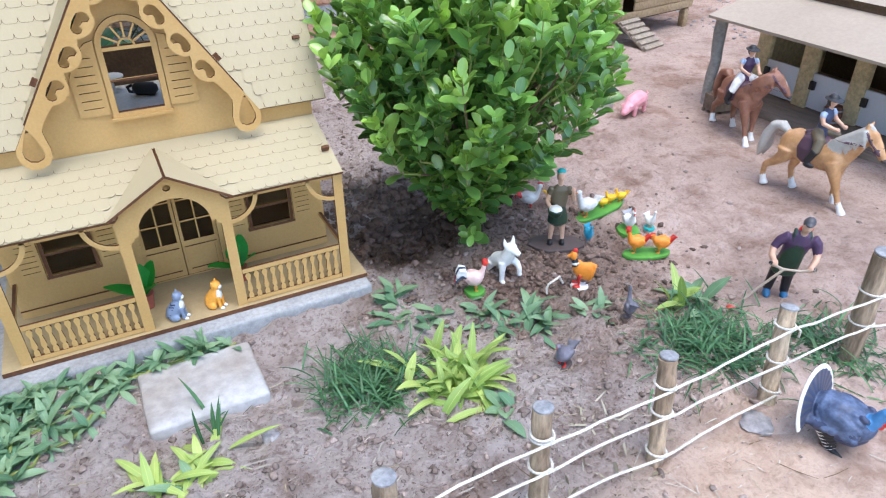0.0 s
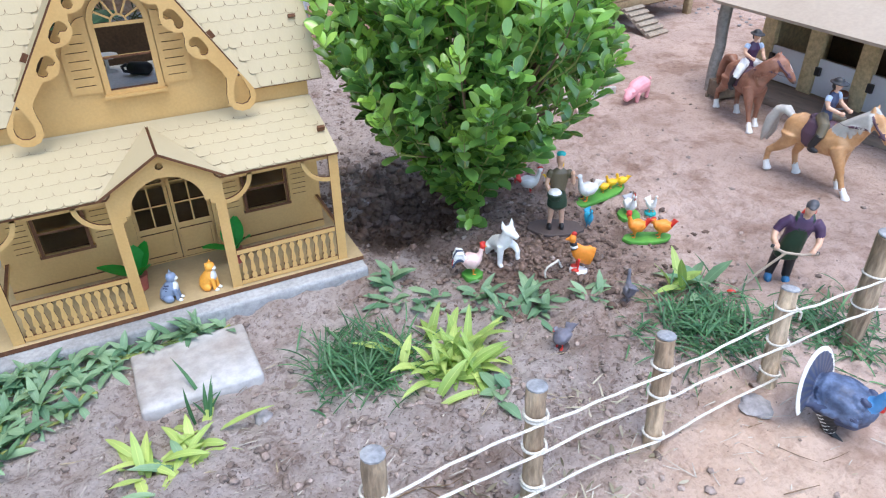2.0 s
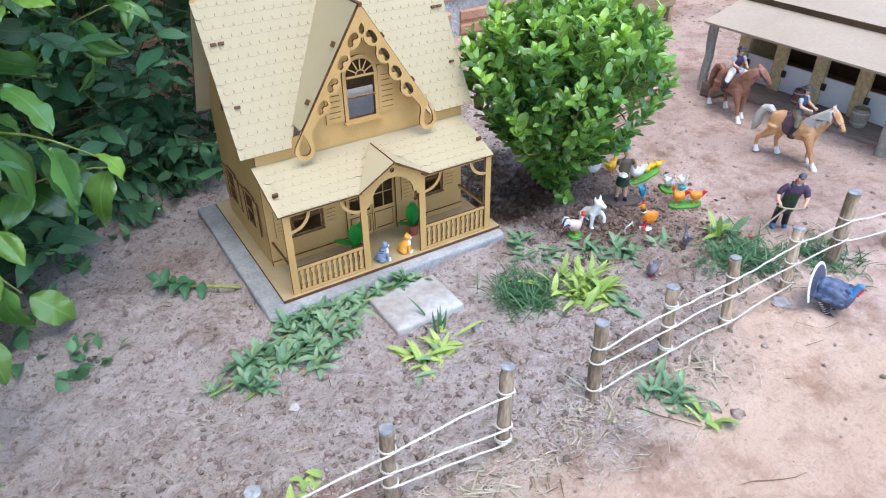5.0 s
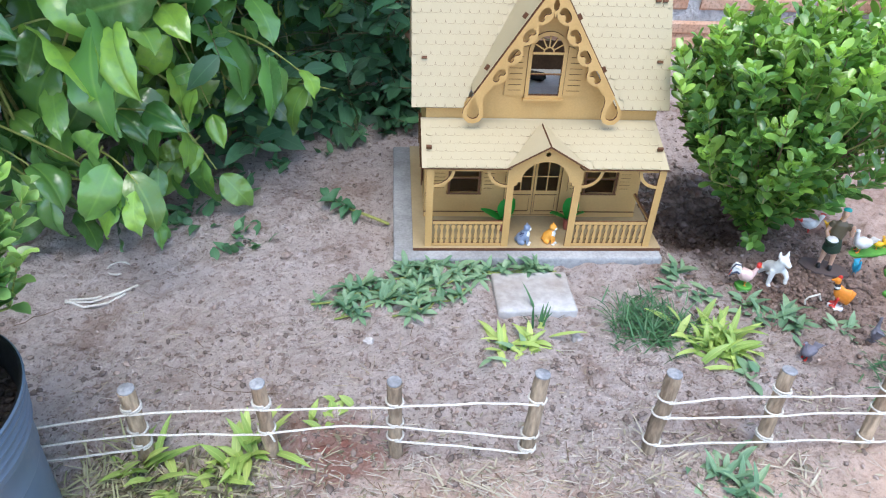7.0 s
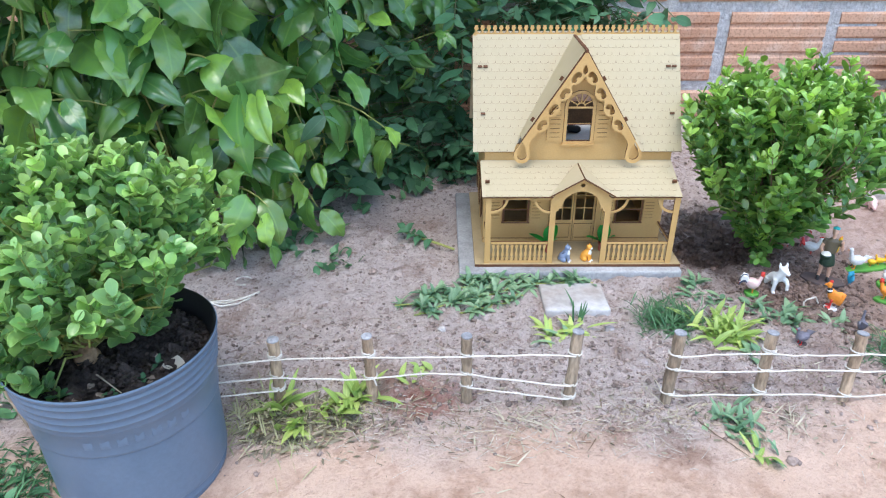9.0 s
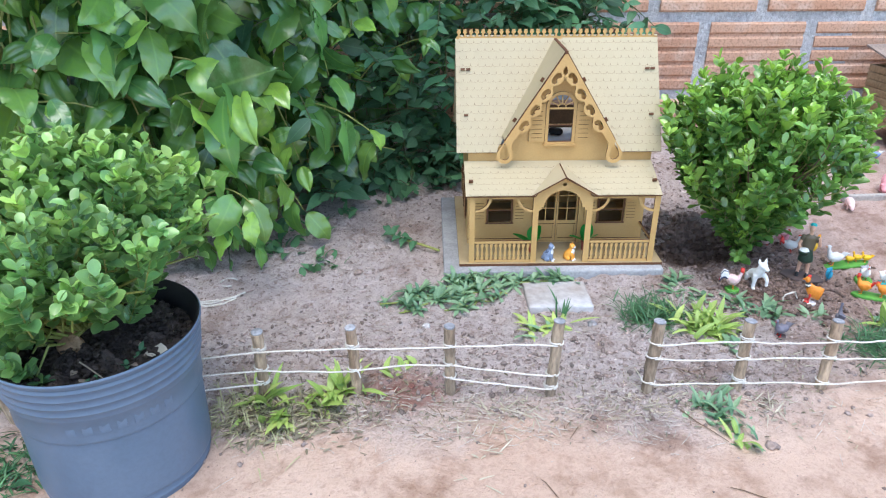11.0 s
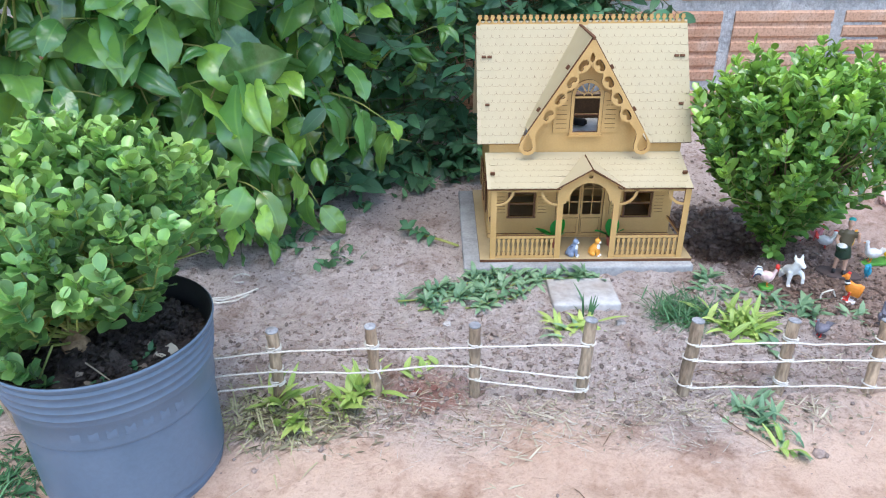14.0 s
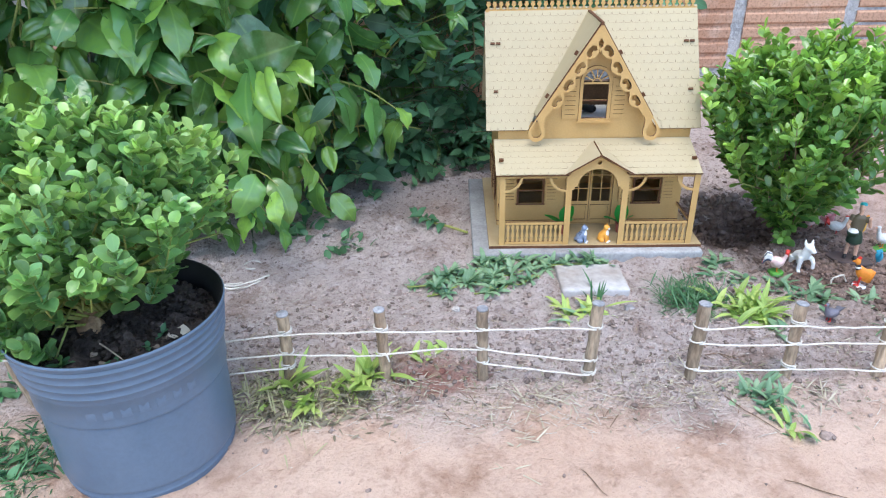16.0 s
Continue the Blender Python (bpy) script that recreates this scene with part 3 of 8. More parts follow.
def arc(cx, cz, r, a0, a1, n, rz=None):
    rz = rz or r
    return [(cx + r * math.cos(radians(a0 + (a1 - a0) * i / n)), cz + rz * math.sin(radians(a0 + (a1 - a0) * i / n))) for i in range(n + 1)]


def rect(x0, x1, z0, z1):
    return [(x0, z0), (x1, z0), (x1, z1), (x0, z1)]


def scallop_mesh(w, h, lift, line, notch):
    """One engraved shingle: flat foot with rounded corners, a fine scorched line round it that deepens to a notch at the corners."""
    bm = bmesh.new()
    c = 0.24 * h
    half = 0.4990 * w
    side = [(half, 0.36 * h, notch, 2), (half, c, notch, 2)]
    side += [(half - c * (1 - math.cos(t)), c * (1 - math.sin(t)), notch + (line - notch) * t / 1.571, 2 if t < 0.5 else 1) for t in (0.4, 0.8, 1.2, 1.571)]
    rim = side + [(-x, y, d, k) for x, y, d, k in reversed(side)]
    n = len(rim)
    outer, inner, under = [], [], []
    for i, (x, y, d, k) in enumerate(rim):
        p, q = rim[max(0, i - 1)], rim[min(n - 1, i + 1)]
        t = Vector((q[0] - p[0], q[1] - p[1]))
        t = t.normalized() if t.length else Vector((0, -1))
        outer.append(bm.verts.new((x, y, 0)))
        inner.append(bm.verts.new((x + d * t.y, y - d * t.x, 0)))
        under.append(bm.verts.new((x, y, -0.0005)))
    top = [bm.verts.new((x, 1.12 * h, 0)) for x in (-half, half)]
    bm.faces.new(inner + [outer[-1], top[0], top[1], outer[0]])
    for i in range(n - 1):
        k = max(rim[i][3], rim[i + 1][3])
        for f in (bm.faces.new((outer[i], outer[i + 1], inner[i + 1], inner[i])), bm.faces.new((under[i], under[i + 1], outer[i + 1], outer[i]))):
            f.material_index = k
    for v in bm.verts:
        v.co.z += lift * (1 - v.co.y / (1.12 * h))
    return to_mesh("shingle", bm, [ROOF, FAINT, ENGRAVED], smoothed=False)


def shingles(roof, base, ex, ey, w, h, rows, inside, mesh):
    """Lays shingles over a roof plane from its foot up; inside(u, v) tells where the plane is roofed."""
    m0 = frame_at(base, ex, ey)
    off = ORIGIN[roof.parent.name]
    m0.translation -= off
    m0.translation *= U
    for r in range(rows):
        v = r * h
        for k in range(-30, 31):
            u = (k + (0.5 if r % 2 else 0.0)) * w
            if inside(u, v + 0.5 * h):
                part("shingle", mesh, None, roof, at=m0 @ Matrix.Translation((u * U, v * U, 0.0012 * U)))


def build_house():
    house = thing("toy_house", (0, 0.19, HZ), "two-storey laser-cut wooden toy farmhouse with porch and scalloped roof", "dollhouse", world_plan=True)
    A, B = [MDF, BURNT], [ROOF, BURNT]
    # base board
    bm = bmesh.new()
    box(bm, -0.22, 0.22, 0.0, 0.388, HZ, FLOOR, 0, 1)
    part("base_board", bm, [BOARD, BURNT], house)
    # front wall in one plate up to the gable, with its openings
    half, eave = 0.199, 0.244
    win = [(-0.152, -0.101), (0.097, 0.150)]
    arch_win = rect(CX - 0.026, CX + 0.026, 0.268, 0.345)[:2] + [(CX + 0.026, 0.343)] + arc(CX, 0.343, 0.026, 0, 180, 12, 0.027)[1:]
    outline = [(-half, FLOOR), (half, FLOOR), (half, eave + 0.01), (0.115 + CX, 0.262), (CX, 0.445), (-0.115 + CX, 0.262), (-half, eave + 0.01)]
    holes = [rect(a, b, 0.080, 0.134) for a, b in win] + [rect(-0.046, 0.050, 0.030, 0.176), arch_win]
    bm = bmesh.new()
    plate(bm, [outline] + holes, 0.004, upright(WALLY))
    part("front_wall", bm, A, house)
    # side and back walls
    gable = [(WALLY + 0.004, FLOOR), (0.346, FLOOR), (0.346, eave), (0.225, 0.449), (0.11, eave + 0.005)]
    for sx in (-1, 1):
        bm = bmesh.new()
        holes = [rect(0.160, 0.200, 0.078, 0.140), rect(0.262, 0.302, 0.078, 0.140), rect(0.205, 0.250, 0.275, 0.335)]
        m = frame_at((sx * half, 0, 0), (0, 1, 0), (0, 0, 1))
        plate(bm, [gable] + holes, 0.004 * (1 if sx > 0 else -1), m)
        side = part("side_wall", bm, A, house)
        for y0, y1, z0, z1 in ((0.160, 0.200, 0.078, 0.140), (0.262, 0.302, 0.078, 0.140), (0.205, 0.250, 0.275, 0.335)):
            bm = bmesh.new()
            xo = sx * (half + 0.0015) if sx < 0 else half
            for a, b, c, d in ((y0 - 0.004, y0, z0, z1), (y1, y1 + 0.004, z0, z1), (y0 - 0.004, y1 + 0.004, z1, z1 + 0.004), (y0 - 0.006, y1 + 0.006, z0 - 0.004, z0), (y0, y1, (z0 + z1) / 2 - 0.0015, (z0 + z1) / 2 + 0.0015)):
                box(bm, min(sx * half, sx * (half + 0.003)), max(sx * half, sx * (half + 0.003)), a, b, c, d, 0, 1)
            part("side_window", bm, A, side)
            if z0 < 0.2:
                for a, b in ((y0 - 0.026, y0 - 0.005), (y1 + 0.005, y1 + 0.026)):
                    part("shutter", shutter_plate(a, b, z0 - 0.002, z1 + 0.002, sx * half, sx), A, side)
    bm = bmesh.new()
    box(bm, -half + 0.004, half - 0.004, 0.342, 0.346, FLOOR, eave)
    part("back_wall", bm, A, house)
    bm = bmesh.new()
    box(bm, -half + 0.004, half - 0.004, WALLY + 0.005, 0.341, 0.2365, 0.2405)
    part("attic_floor", bm, T_WHITE, house, "white-papered attic floor")
    bm = bmesh.new()
    box(bm, -0.150, 0.150, 0.300, 0.303, 0.2408, 0.296)
    part("attic_partition", bm, DARKWOOD, house, "dark board across the attic")
    # skirting and siding strip along the front wall
    for a, b in ((-half, -0.0525), (0.0565, half)):
        bm = bmesh.new()
        box(bm, a, b, WALLY - 0.004, WALLY - 0.0005, FLOOR, FLOOR + 0.010, 0, 1)
        part("skirting", bm, A, house)
    # ground floor windows with shutters
    for a, b in win:
        bm = bmesh.new()
        z0, z1 = 0.080, 0.134
        for r in ((a - 0.004, a, z0, z1), (b, b + 0.004, z0, z1), (a - 0.004, b + 0.004, z1, z1 + 0.004), (a - 0.006, b + 0.006, z0 - 0.004, z0), (a, b, 0.1085, 0.1115)):
            box(bm, r[0], r[1], WALLY - 0.005, WALLY + 0.001, r[2], r[3], 0, 1)
        w = part("window", bm, A, house, "small sash window with a plain frame")
        for p, q in ((a - 0.033, a - 0.006), (b + 0.006, b + 0.033)):
            part("shutter", shutter_front(p, q, 0.082, 0.136, WALLY), A, w)
    # double door
    for i, (a, b) in enumerate(((-0.046, 0.0015), (0.0025, 0.050))):
        bm = bmesh.new()
        panes = [rect(a + 0.0040 + 0.0208 * c, a + 0.0040 + 0.0208 * c + 0.0188, 0.082 + 0.0305 * r, 0.082 + 0.0305 * r + 0.0282) for c in (0, 1) for r in (0, 1, 2)]
        plate(bm, [rect(a, b, 0.030, 0.175)] + panes, 0.003, upright(WALLY + 0.001))
        leaf = part("door", bm, A, house, "glazed double door leaf with six small panes")
        bm = bmesh.new()
        for r in ((a + 0.003, b - 0.003, 0.036, 0.039), (a + 0.003, b - 0.003, 0.071, 0.074), (a + 0.003, a + 0.006, 0.039, 0.071), (b - 0.006, b - 0.003, 0.039, 0.071)):
            box(bm, r[0], r[1], WALLY - 0.002, WALLY + 0.0008, r[2], r[3], 0, 1)
        part("door_panel", bm, A, leaf)
    bm = bmesh.new()
    for r in ((-0.052, -0.0465, FLOOR, 0.180), (0.0505, 0.056, FLOOR, 0.180), (-0.052, 0.056, 0.1755, 0.181)):
        box(bm, r[0], r[1], WALLY - 0.005, WALLY - 0.0005, r[2], r[3], 0, 1)
    part("door_frame", bm, A, house)
    # attic window: arched frame, fanlight, sash bar, sill and shutters
    bm = bmesh.new()
    outer = [(CX - 0.032, 0.264), (CX + 0.032, 0.264)] + arc(CX, 0.343, 0.032, 0, 180, 16, 0.033)
    inner = [(CX - 0.0255, 0.2685), (CX + 0.0255, 0.2685)] + arc(CX, 0.343, 0.0255, 0, 180, 16, 0.0265)
    plate(bm, [outer, inner], 0.004, upright(WALLY - 0.0045))
    aw = part("attic_window", bm, A, house, "arched attic window with a fanlight")
    bm = bmesh.new()
    box(bm, CX - 0.0255, CX + 0.0255, WALLY - 0.007, WALLY - 0.004, 0.3050, 0.3075, 0, 1)
    part("sash_bar", bm, A, aw)
    bm = bmesh.new()
    box(bm, CX - 0.0255, CX + 0.0255, WALLY - 0.007, WALLY - 0.004, 0.3395, 0.3435, 0, 1)
    hub = arc(CX, 0.343, 0.0095, 0, 180, 10) + arc(CX, 0.343, 0.0072, 180, 0, 10)
    plate(bm, [hub], 0.003, upright(WALLY - 0.007))
    for a in (30, 62, 90, 118, 150):
        ca, sa = math.cos(radians(a)), math.sin(radians(a))
        n = (-sa * 0.0011, ca * 0.0011)
        q = [(CX + 0.0088 * ca + n[0], 0.343 + 0.0088 * sa + n[1]), (CX + 0.0088 * ca - n[0], 0.343 + 0.0088 * sa - n[1]), (CX + 0.0262 * ca - n[0], 0.343 + 0.0262 * sa - n[1]), (CX + 0.0262 * ca + n[0], 0.343 + 0.0262 * sa + n[1])]
        plate(bm, [q], 0.003, upright(WALLY - 0.007))
    part("fanlight", bm, A, aw)
    bm = bmesh.new()
    box(bm, CX - 0.034, CX + 0.034, WALLY - 0.0095, WALLY - 0.0005, 0.2605, 0.2640, 0)
    part("sill", bm, A, aw)
    for s in (-1, 1):
        x_in, x_out = CX + s * 0.033, CX + s * 0.066
        top = [(x_in, 0.352), (x_in + s * 0.008, 0.350), (x_in + s * 0.018, 0.342), (x_in + s * 0.027, 0.328), (x_out, 0.312)]
        loop = [(x_in, 0.268), (x_out, 0.268)] + top[::-1]
        bm = bmesh.new()
        slits = []
        for k in range(7):
            z = 0.2765 + k * 0.0095
            slits.append(rect(min(x_in, x_out) + 0.006, max(x_in, x_out) - (0.006 if k < 5 else 0.012), z, z + 0.0010) if s > 0 else rect(min(x_in, x_out) + (0.006 if k < 5 else 0.012), max(x_in, x_out) - 0.006, z, z + 0.0010))
        plate(bm, [loop] + slits, 0.0025, upright(WALLY - 0.0005 - 0.0025))
        part("shutter", bm, A, aw, "louvred shutter cut to the arch")
    # porch posts with the arched middle bay
    bm = bmesh.new()
    arch = [(-0.0505 + CX, FLOOR)] + [(CX - 0.0505, 0.150), (CX - 0.0455, 0.152), (CX - 0.0455, 0.157)] + arc(CX, 0.157, 0.040, 180, 0, 16, 0.038) + [(CX + 0.0455, 0.157), (CX + 0.0455, 0.152), (CX + 0.0505, 0.150), (CX + 0.0505, FLOOR)]
    loop = arch + [(CX + 0.0625, FLOOR), (CX + 0.0625, 0.186), (CX, 0.2205), (CX - 0.0625, 0.186), (CX - 0.0625, FLOOR)]
    plate(bm, [loop, arc(CX, 0.2085, 0.0042, 0, 330, 11)], 0.004, upright(0.005))
    part("porch_arch", bm, A, house, "arched porch front with a small pediment")
    for x in (-0.194, 0.193):
        bm = bmesh.new()
        box(bm, x - 0.006, x + 0.006, 0.005, 0.009, FLOOR, 0.184, 0, 1)
        box(bm, x - 0.002, x + 0.002, 0.0092, 0.017, FLOOR, 0.182, 0, 1)
        part("porch_post", bm, A, house)
    # curved brackets under the porch roof
    for x, s in ((-0.188, 1), (CX - 0.0625, -1), (CX + 0.0625, 1), (0.187, -1)):
        bm = bmesh.new()
        ring = arc(x, 0.181, 0.035, 0 if s > 0 else 180, -90 if s > 0 else 270, 10)
        inn = arc(x, 0.181, 0.0295, -90 if s > 0 else 270, 0 if s > 0 else 180, 10)
        plate(bm, [ring + inn], 0.003, upright(0.0055))
        xa = x + s * 0.0265
        xb = x + s * 0.039
        box(bm, min(xa, xb), max(xa, xb), 0.0055, 0.0085, 0.1775, 0.1835, 0, 1)
        part("bracket", bm, A, house, "curved porch bracket")
    # railings: rails and turned balusters cut from the board
    zz = [0, 0.006, 0.009, 0.013, 0.020, 0.026, 0.031, 0.034, 0.0375]
    ww = [0.0030, 0.0030, 0.0016, 0.0032, 0.0022, 0.0015, 0.0030, 0.0036, 0.0018]
    bm = bmesh.new()
    plate(bm, [[(-w, z) for w, z in zip(ww, zz)] + [(w, z) for w, z in zip(ww[::-1], zz[::-1])]], 0.003, upright(0.0))
    bal = to_mesh("baluster", bm, A, smoothed=False)
    for x0, x1 in ((-0.187, CX - 0.063), (CX + 0.063, 0.186)):
        bm = bmesh.new()
        box(bm, x0, x1, 0.0055, 0.0090, FLOOR + 0.001, FLOOR + 0.007, 0, 1)
        box(bm, x0, x1, 0.0055, 0.0090, 0.0735, 0.0795, 0, 1)
        rail = part("railing", bm, A, house, "low porch railing with turned balusters")
        for k in range(12):
            x = x0 + 0.006 + (x1 - x0 - 0.012) * k / 11
            part("baluster", bal, None, rail, at=Matrix.Translation(Vector((x, 0.0060 - 0.19, 0.0352 - HZ)) * U))
    # beam under the porch roof
    for x0, x1 in ((-0.205, CX - 0.063), (CX + 0.063, 0.199)):
        bm = bmesh.new()
        box(bm, x0, x1, 0.0095, 0.0125, 0.1745, 0.1835, 0, 1)
        part("porch_beam", bm, A, house)
    for x in (-0.194, 0.193):
        bm = bmesh.new()
        box(bm, x - 0.002, x + 0.002, 0.014, WALLY - 0.001, 0.1715, 0.1815, 0, 1)
        part("porch_tie", bm, A, house)
        bm = bmesh.new()
        box(bm, x - 0.002, x + 0.002, 0.018, WALLY - 0.001, 0.0735, 0.0785, 0, 1)
        part("porch_tie", bm, A, house)
    # porch roof: one sloping board, cut where the small gable rises through it
    lo, hi = Vector((0, -0.002, 0.1860)), Vector((0, 0.1040, 0.2255))
    up = (hi - lo)
    L = up.length
    bm = bmesh.new()
    m = frame_at((0, lo.y, lo.z), (1, 0, 0), up)
    plate(bm, [[(-0.208, 0), (CX - 0.060, 0), (CX, 0.080), (CX + 0.060, 0), (0.199, 0), (0.199, L), (-0.208, L)]], 0.0035, m)
    proof = part("porch_roof", bm, B, house, "pale sloping porch roof with scalloped shingles")
    small = scallop_mesh(0.0160, 0.0176, 0.0002, 0.00014, 0.00020)
    shingles(proof, (0, lo.y, lo.z), (1, 0, 0), up, 0.0160, 0.0176, 6, lambda u, v: -0.199 < u < 0.190 and abs(u - CX) > 0.069 * max(0.0, 1 - v / 0.080) + 0.010 * (v < 0.085), small)
    for s in (-1, 1):
        bm = bmesh.new()
        p = [Vector((CX + s * 0.0675, -0.006, 0.1850)), Vector((CX, -0.006, 0.2250)), Vector((CX, 0.0830, 0.2250))]
        mm = frame_at(p[1], p[0] - p[1], p[2] - p[1])
        inv = mm.inverted()
        q = [(inv @ v).to_2d() for v in p]
        plate(bm, [[tuple(v) for v in q]], 0.0030 * (-1 if s > 0 else 1), mm)
        part("porch_gable_roof", bm, B, house)
    # main roof, cut open for the front gable
    lo, hi = Vector((0, 0.0970, 0.2465)), Vector((0, 0.2260, 0.4640))
    up = hi - lo
    L = up.length
    bm = bmesh.new()
    m = frame_at((0, lo.y, lo.z), (1, 0, 0), up)
    plate(bm, [[(-0.224, 0), (GX - 0.1335, 0), (GX, 0.247), (GX + 0.1335, 0), (0.217, 0), (0.217, L), (-0.224, L)]], 0.0035, m)
    roof = part("roof", bm, B, house, "steep pale roof with rows of scalloped shingles")
    sc = scallop_mesh(0.0160, 0.01715, 0.0003, 0.00025, 0.00040)
    shingles(roof, (0, lo.y, lo.z), (1, 0, 0), up, 0.0160, 0.01715, 15, lambda u, v: -0.218 < u < 0.211 and abs(u - CX) > 0.140 * (1 - v / 0.262), sc)
    bm = bmesh.new()
    m2 = frame_at((0, 0.3560, 0.2420), (1, 0, 0), (0, -up.y, up.z))
    plate(bm, [[(-0.224, 0), (0.217, 0), (0.217, L), (-0.224, L)], rect(-0.170, 0.165, 0.020, 0.205)], -0.0035, m2)
    part("back_roof", bm, B, house)
    # front gable roof and its fretwork
    for s in (-1, 1):
        bm = bmesh.new()
        foot = Vector((GX + s * 0.1150, 0.0790, 0.2776))
        top = Vector((GX, 0.0790, 0.4590))
        rear = Vector((GX, 0.2228, 0.4590))
        low = Vector((GX + s * 0.1150, 0.1170, 0.2776))
        mm = frame_at(top, foot - top, rear - top)
        inv = mm.inverted()
        plate(bm, [[tuple((inv @ v).to_2d()) for v in (top, foot, low, rear)]], 0.0035 * (-1 if s > 0 else 1), mm)
        g = part("gable_roof", bm, B, house)
        bm = bmesh.new()
        ex = (foot - top).normalized()
        nn = Vector((0, -1, 0)).cross(ex) * (1 if s > 0 else -1)

        def on(d, w):
            return pt(0.533 * d - 0.846 * w, 0.4620 - 0.846 * d - 0.533 * w)

        def pt(x, z):
            return (GX + s * x, 0.230 + 0.990 * (z - 0.230))

        outline = [pt(0, 0.4640), pt(0.1320, 0.2550), pt(0.1335, 0.2460), pt(0.1300, 0.2360), pt(0.1230, 0.2300), pt(0.1140, 0.2290), pt(0.1050, 0.2325), pt(0.0998, 0.2405), pt(0.0992, 0.2510), pt(0.1015, 0.2630), pt(0.1020, 0.2720), pt(0.0985, 0.2800)]
        for c in (0.1680, 0.1290, 0.0900, 0.0520):
            outline += [on(c + dd, ww) for dd, ww in ((0.0165, 0.0160), (0.0125, 0.0215), (0.0050, 0.0258), (-0.0040, 0.0265), (-0.0110, 0.0235), (-0.0165, 0.0185)) if 0.533 * (c + dd) - 0.846 * ww > 0.001]
        outline += [pt(0, 0.4060), pt(0, 0.4170), pt(0.0040, 0.4210), pt(0.0045, 0.4280), pt(0.0012, 0.4350), pt(0, 0.4350)]
        holes = [[pt(0.1165, 0.2760), pt(0.1225, 0.2640), pt(0.1265, 0.2520), pt(0.1262, 0.2440), pt(0.1220, 0.2385), pt(0.1150, 0.2370), pt(0.1085, 0.2400), pt(0.1062, 0.2460), pt(0.1075, 0.2550), pt(0.1115, 0.2670)]]
        for c in (0.1680, 0.1290, 0.0900, 0.0520):
            holes.append([on(c + dd, ww) for dd, ww in ((0.0120, 0.0105), (0.0080, 0.0068), (0.0, 0.0058), (-0.0080, 0.0068), (-0.0125, 0.0110), (-0.0120, 0.0165), (-0.0085, 0.0202), (-0.0045, 0.0195), (-0.0020, 0.0150), (0.0025, 0.0145), (0.0050, 0.0175), (0.0090, 0.0178), (0.0118, 0.0150))])
        plate(bm, [outline] + holes, 0.004, upright(0.0745))
        part("bargeboard", bm, A, g, "fretwork bargeboard with curled cut-outs")
    bm = bmesh.new()
    box(bm, GX - 0.003, GX + 0.003, 0.0735, 0.2228, 0.4575, 0.4635, 1)
    part("gable_ridge", bm, A, house)
    # ridge cresting
    bm = bmesh.new()
    box(bm, -0.2225, 0.2155, 0.2245, 0.2275, 0.4600, 0.4670, 0, 1)
    crest = part("ridge_cresting", bm, A, house, "row of small cut finials along the ridge")
    bm = bmesh.new()
    zs = [0.0, 0.003, 0.006, 0.0085, 0.011, 0.0135, 0.016]
    ws = [0.0050, 0.0022, 0.0018, 0.0042, 0.0046, 0.0030, 0.0040]
    plate(bm, [[(-w, z) for w, z in zip(ws, zs)] + [(w, z) for w, z in zip(ws[::-1], zs[::-1])]], 0.003, upright(0.0))
    fin = to_mesh("finial", bm, A, smoothed=False)
    for k in range(33):
        x = -0.2165 + 0.0132 * k
        part("finial", fin, None, crest, at=Matrix.Translation(Vector((x, 0.2245 - 0.19, 0.4665 - HZ)) * U))
    # tab ends that stick out of the boards
    bm = bmesh.new()
    box(bm, -0.0045, 0.0045, -0.002, 0.002, 0, 0.0065, 1)
    tab = to_mesh("tab", bm, [MDF, BURNT], smoothed=False)
    rx = math.degrees(math.atan2(0.222, 0.130))

    def tab_at(x, y, z, tilt, ry=0.0):
        part("tab", tab, None, house, at=Matrix.Translation(Vector((x, y - 0.19, z - HZ)) * U) @ rot("X", tilt) @ rot("Y", ry))

    for x in (-0.203, 0.197):
        for zt, pair in ((0.316, (0,)), (0.403, (-0.006, 0.006))):
            for dx in pair:
                tab_at(x + dx, 0.0960 + (zt - 0.242) * 0.5856, zt, rx)
        tab_at(x * 0.965, 0.035, 0.2025, 24)
    for s in (-1, 1):
        for f in (0.30, 0.72):
            tab_at(GX + s * (0.1265 * f + 0.002), 0.092, 0.4590 - 0.1995 * f + 0.002, 0, s * 57)
    return house


def shutter_front(a, b, z0, z1, y):
    bm = bmesh.new()
    slits = [rect(a + 0.004, b - 0.004, z0 + 0.006 + k * 0.0075, z0 + 0.0068 + k * 0.0075) for k in range(6)]
    plate(bm, [rect(a, b, z0, z1)] + slits, 0.0022, upright(y - 0.0027))
    return bm


def shutter_plate(a, b, z0, z1, x, sx):
    bm = bmesh.new()
    slits = [rect(a + 0.004, b - 0.004, z0 + 0.006 + k * 0.009, z0 + 0.007 + k * 0.009) for k in range(6)]
    plate(bm, [rect(a, b, z0, z1)] + slits, 0.0022, frame_at((x + sx * 0.0027, 0, 0), (0, 1, 0), (0, 0, 1)))
    return bm


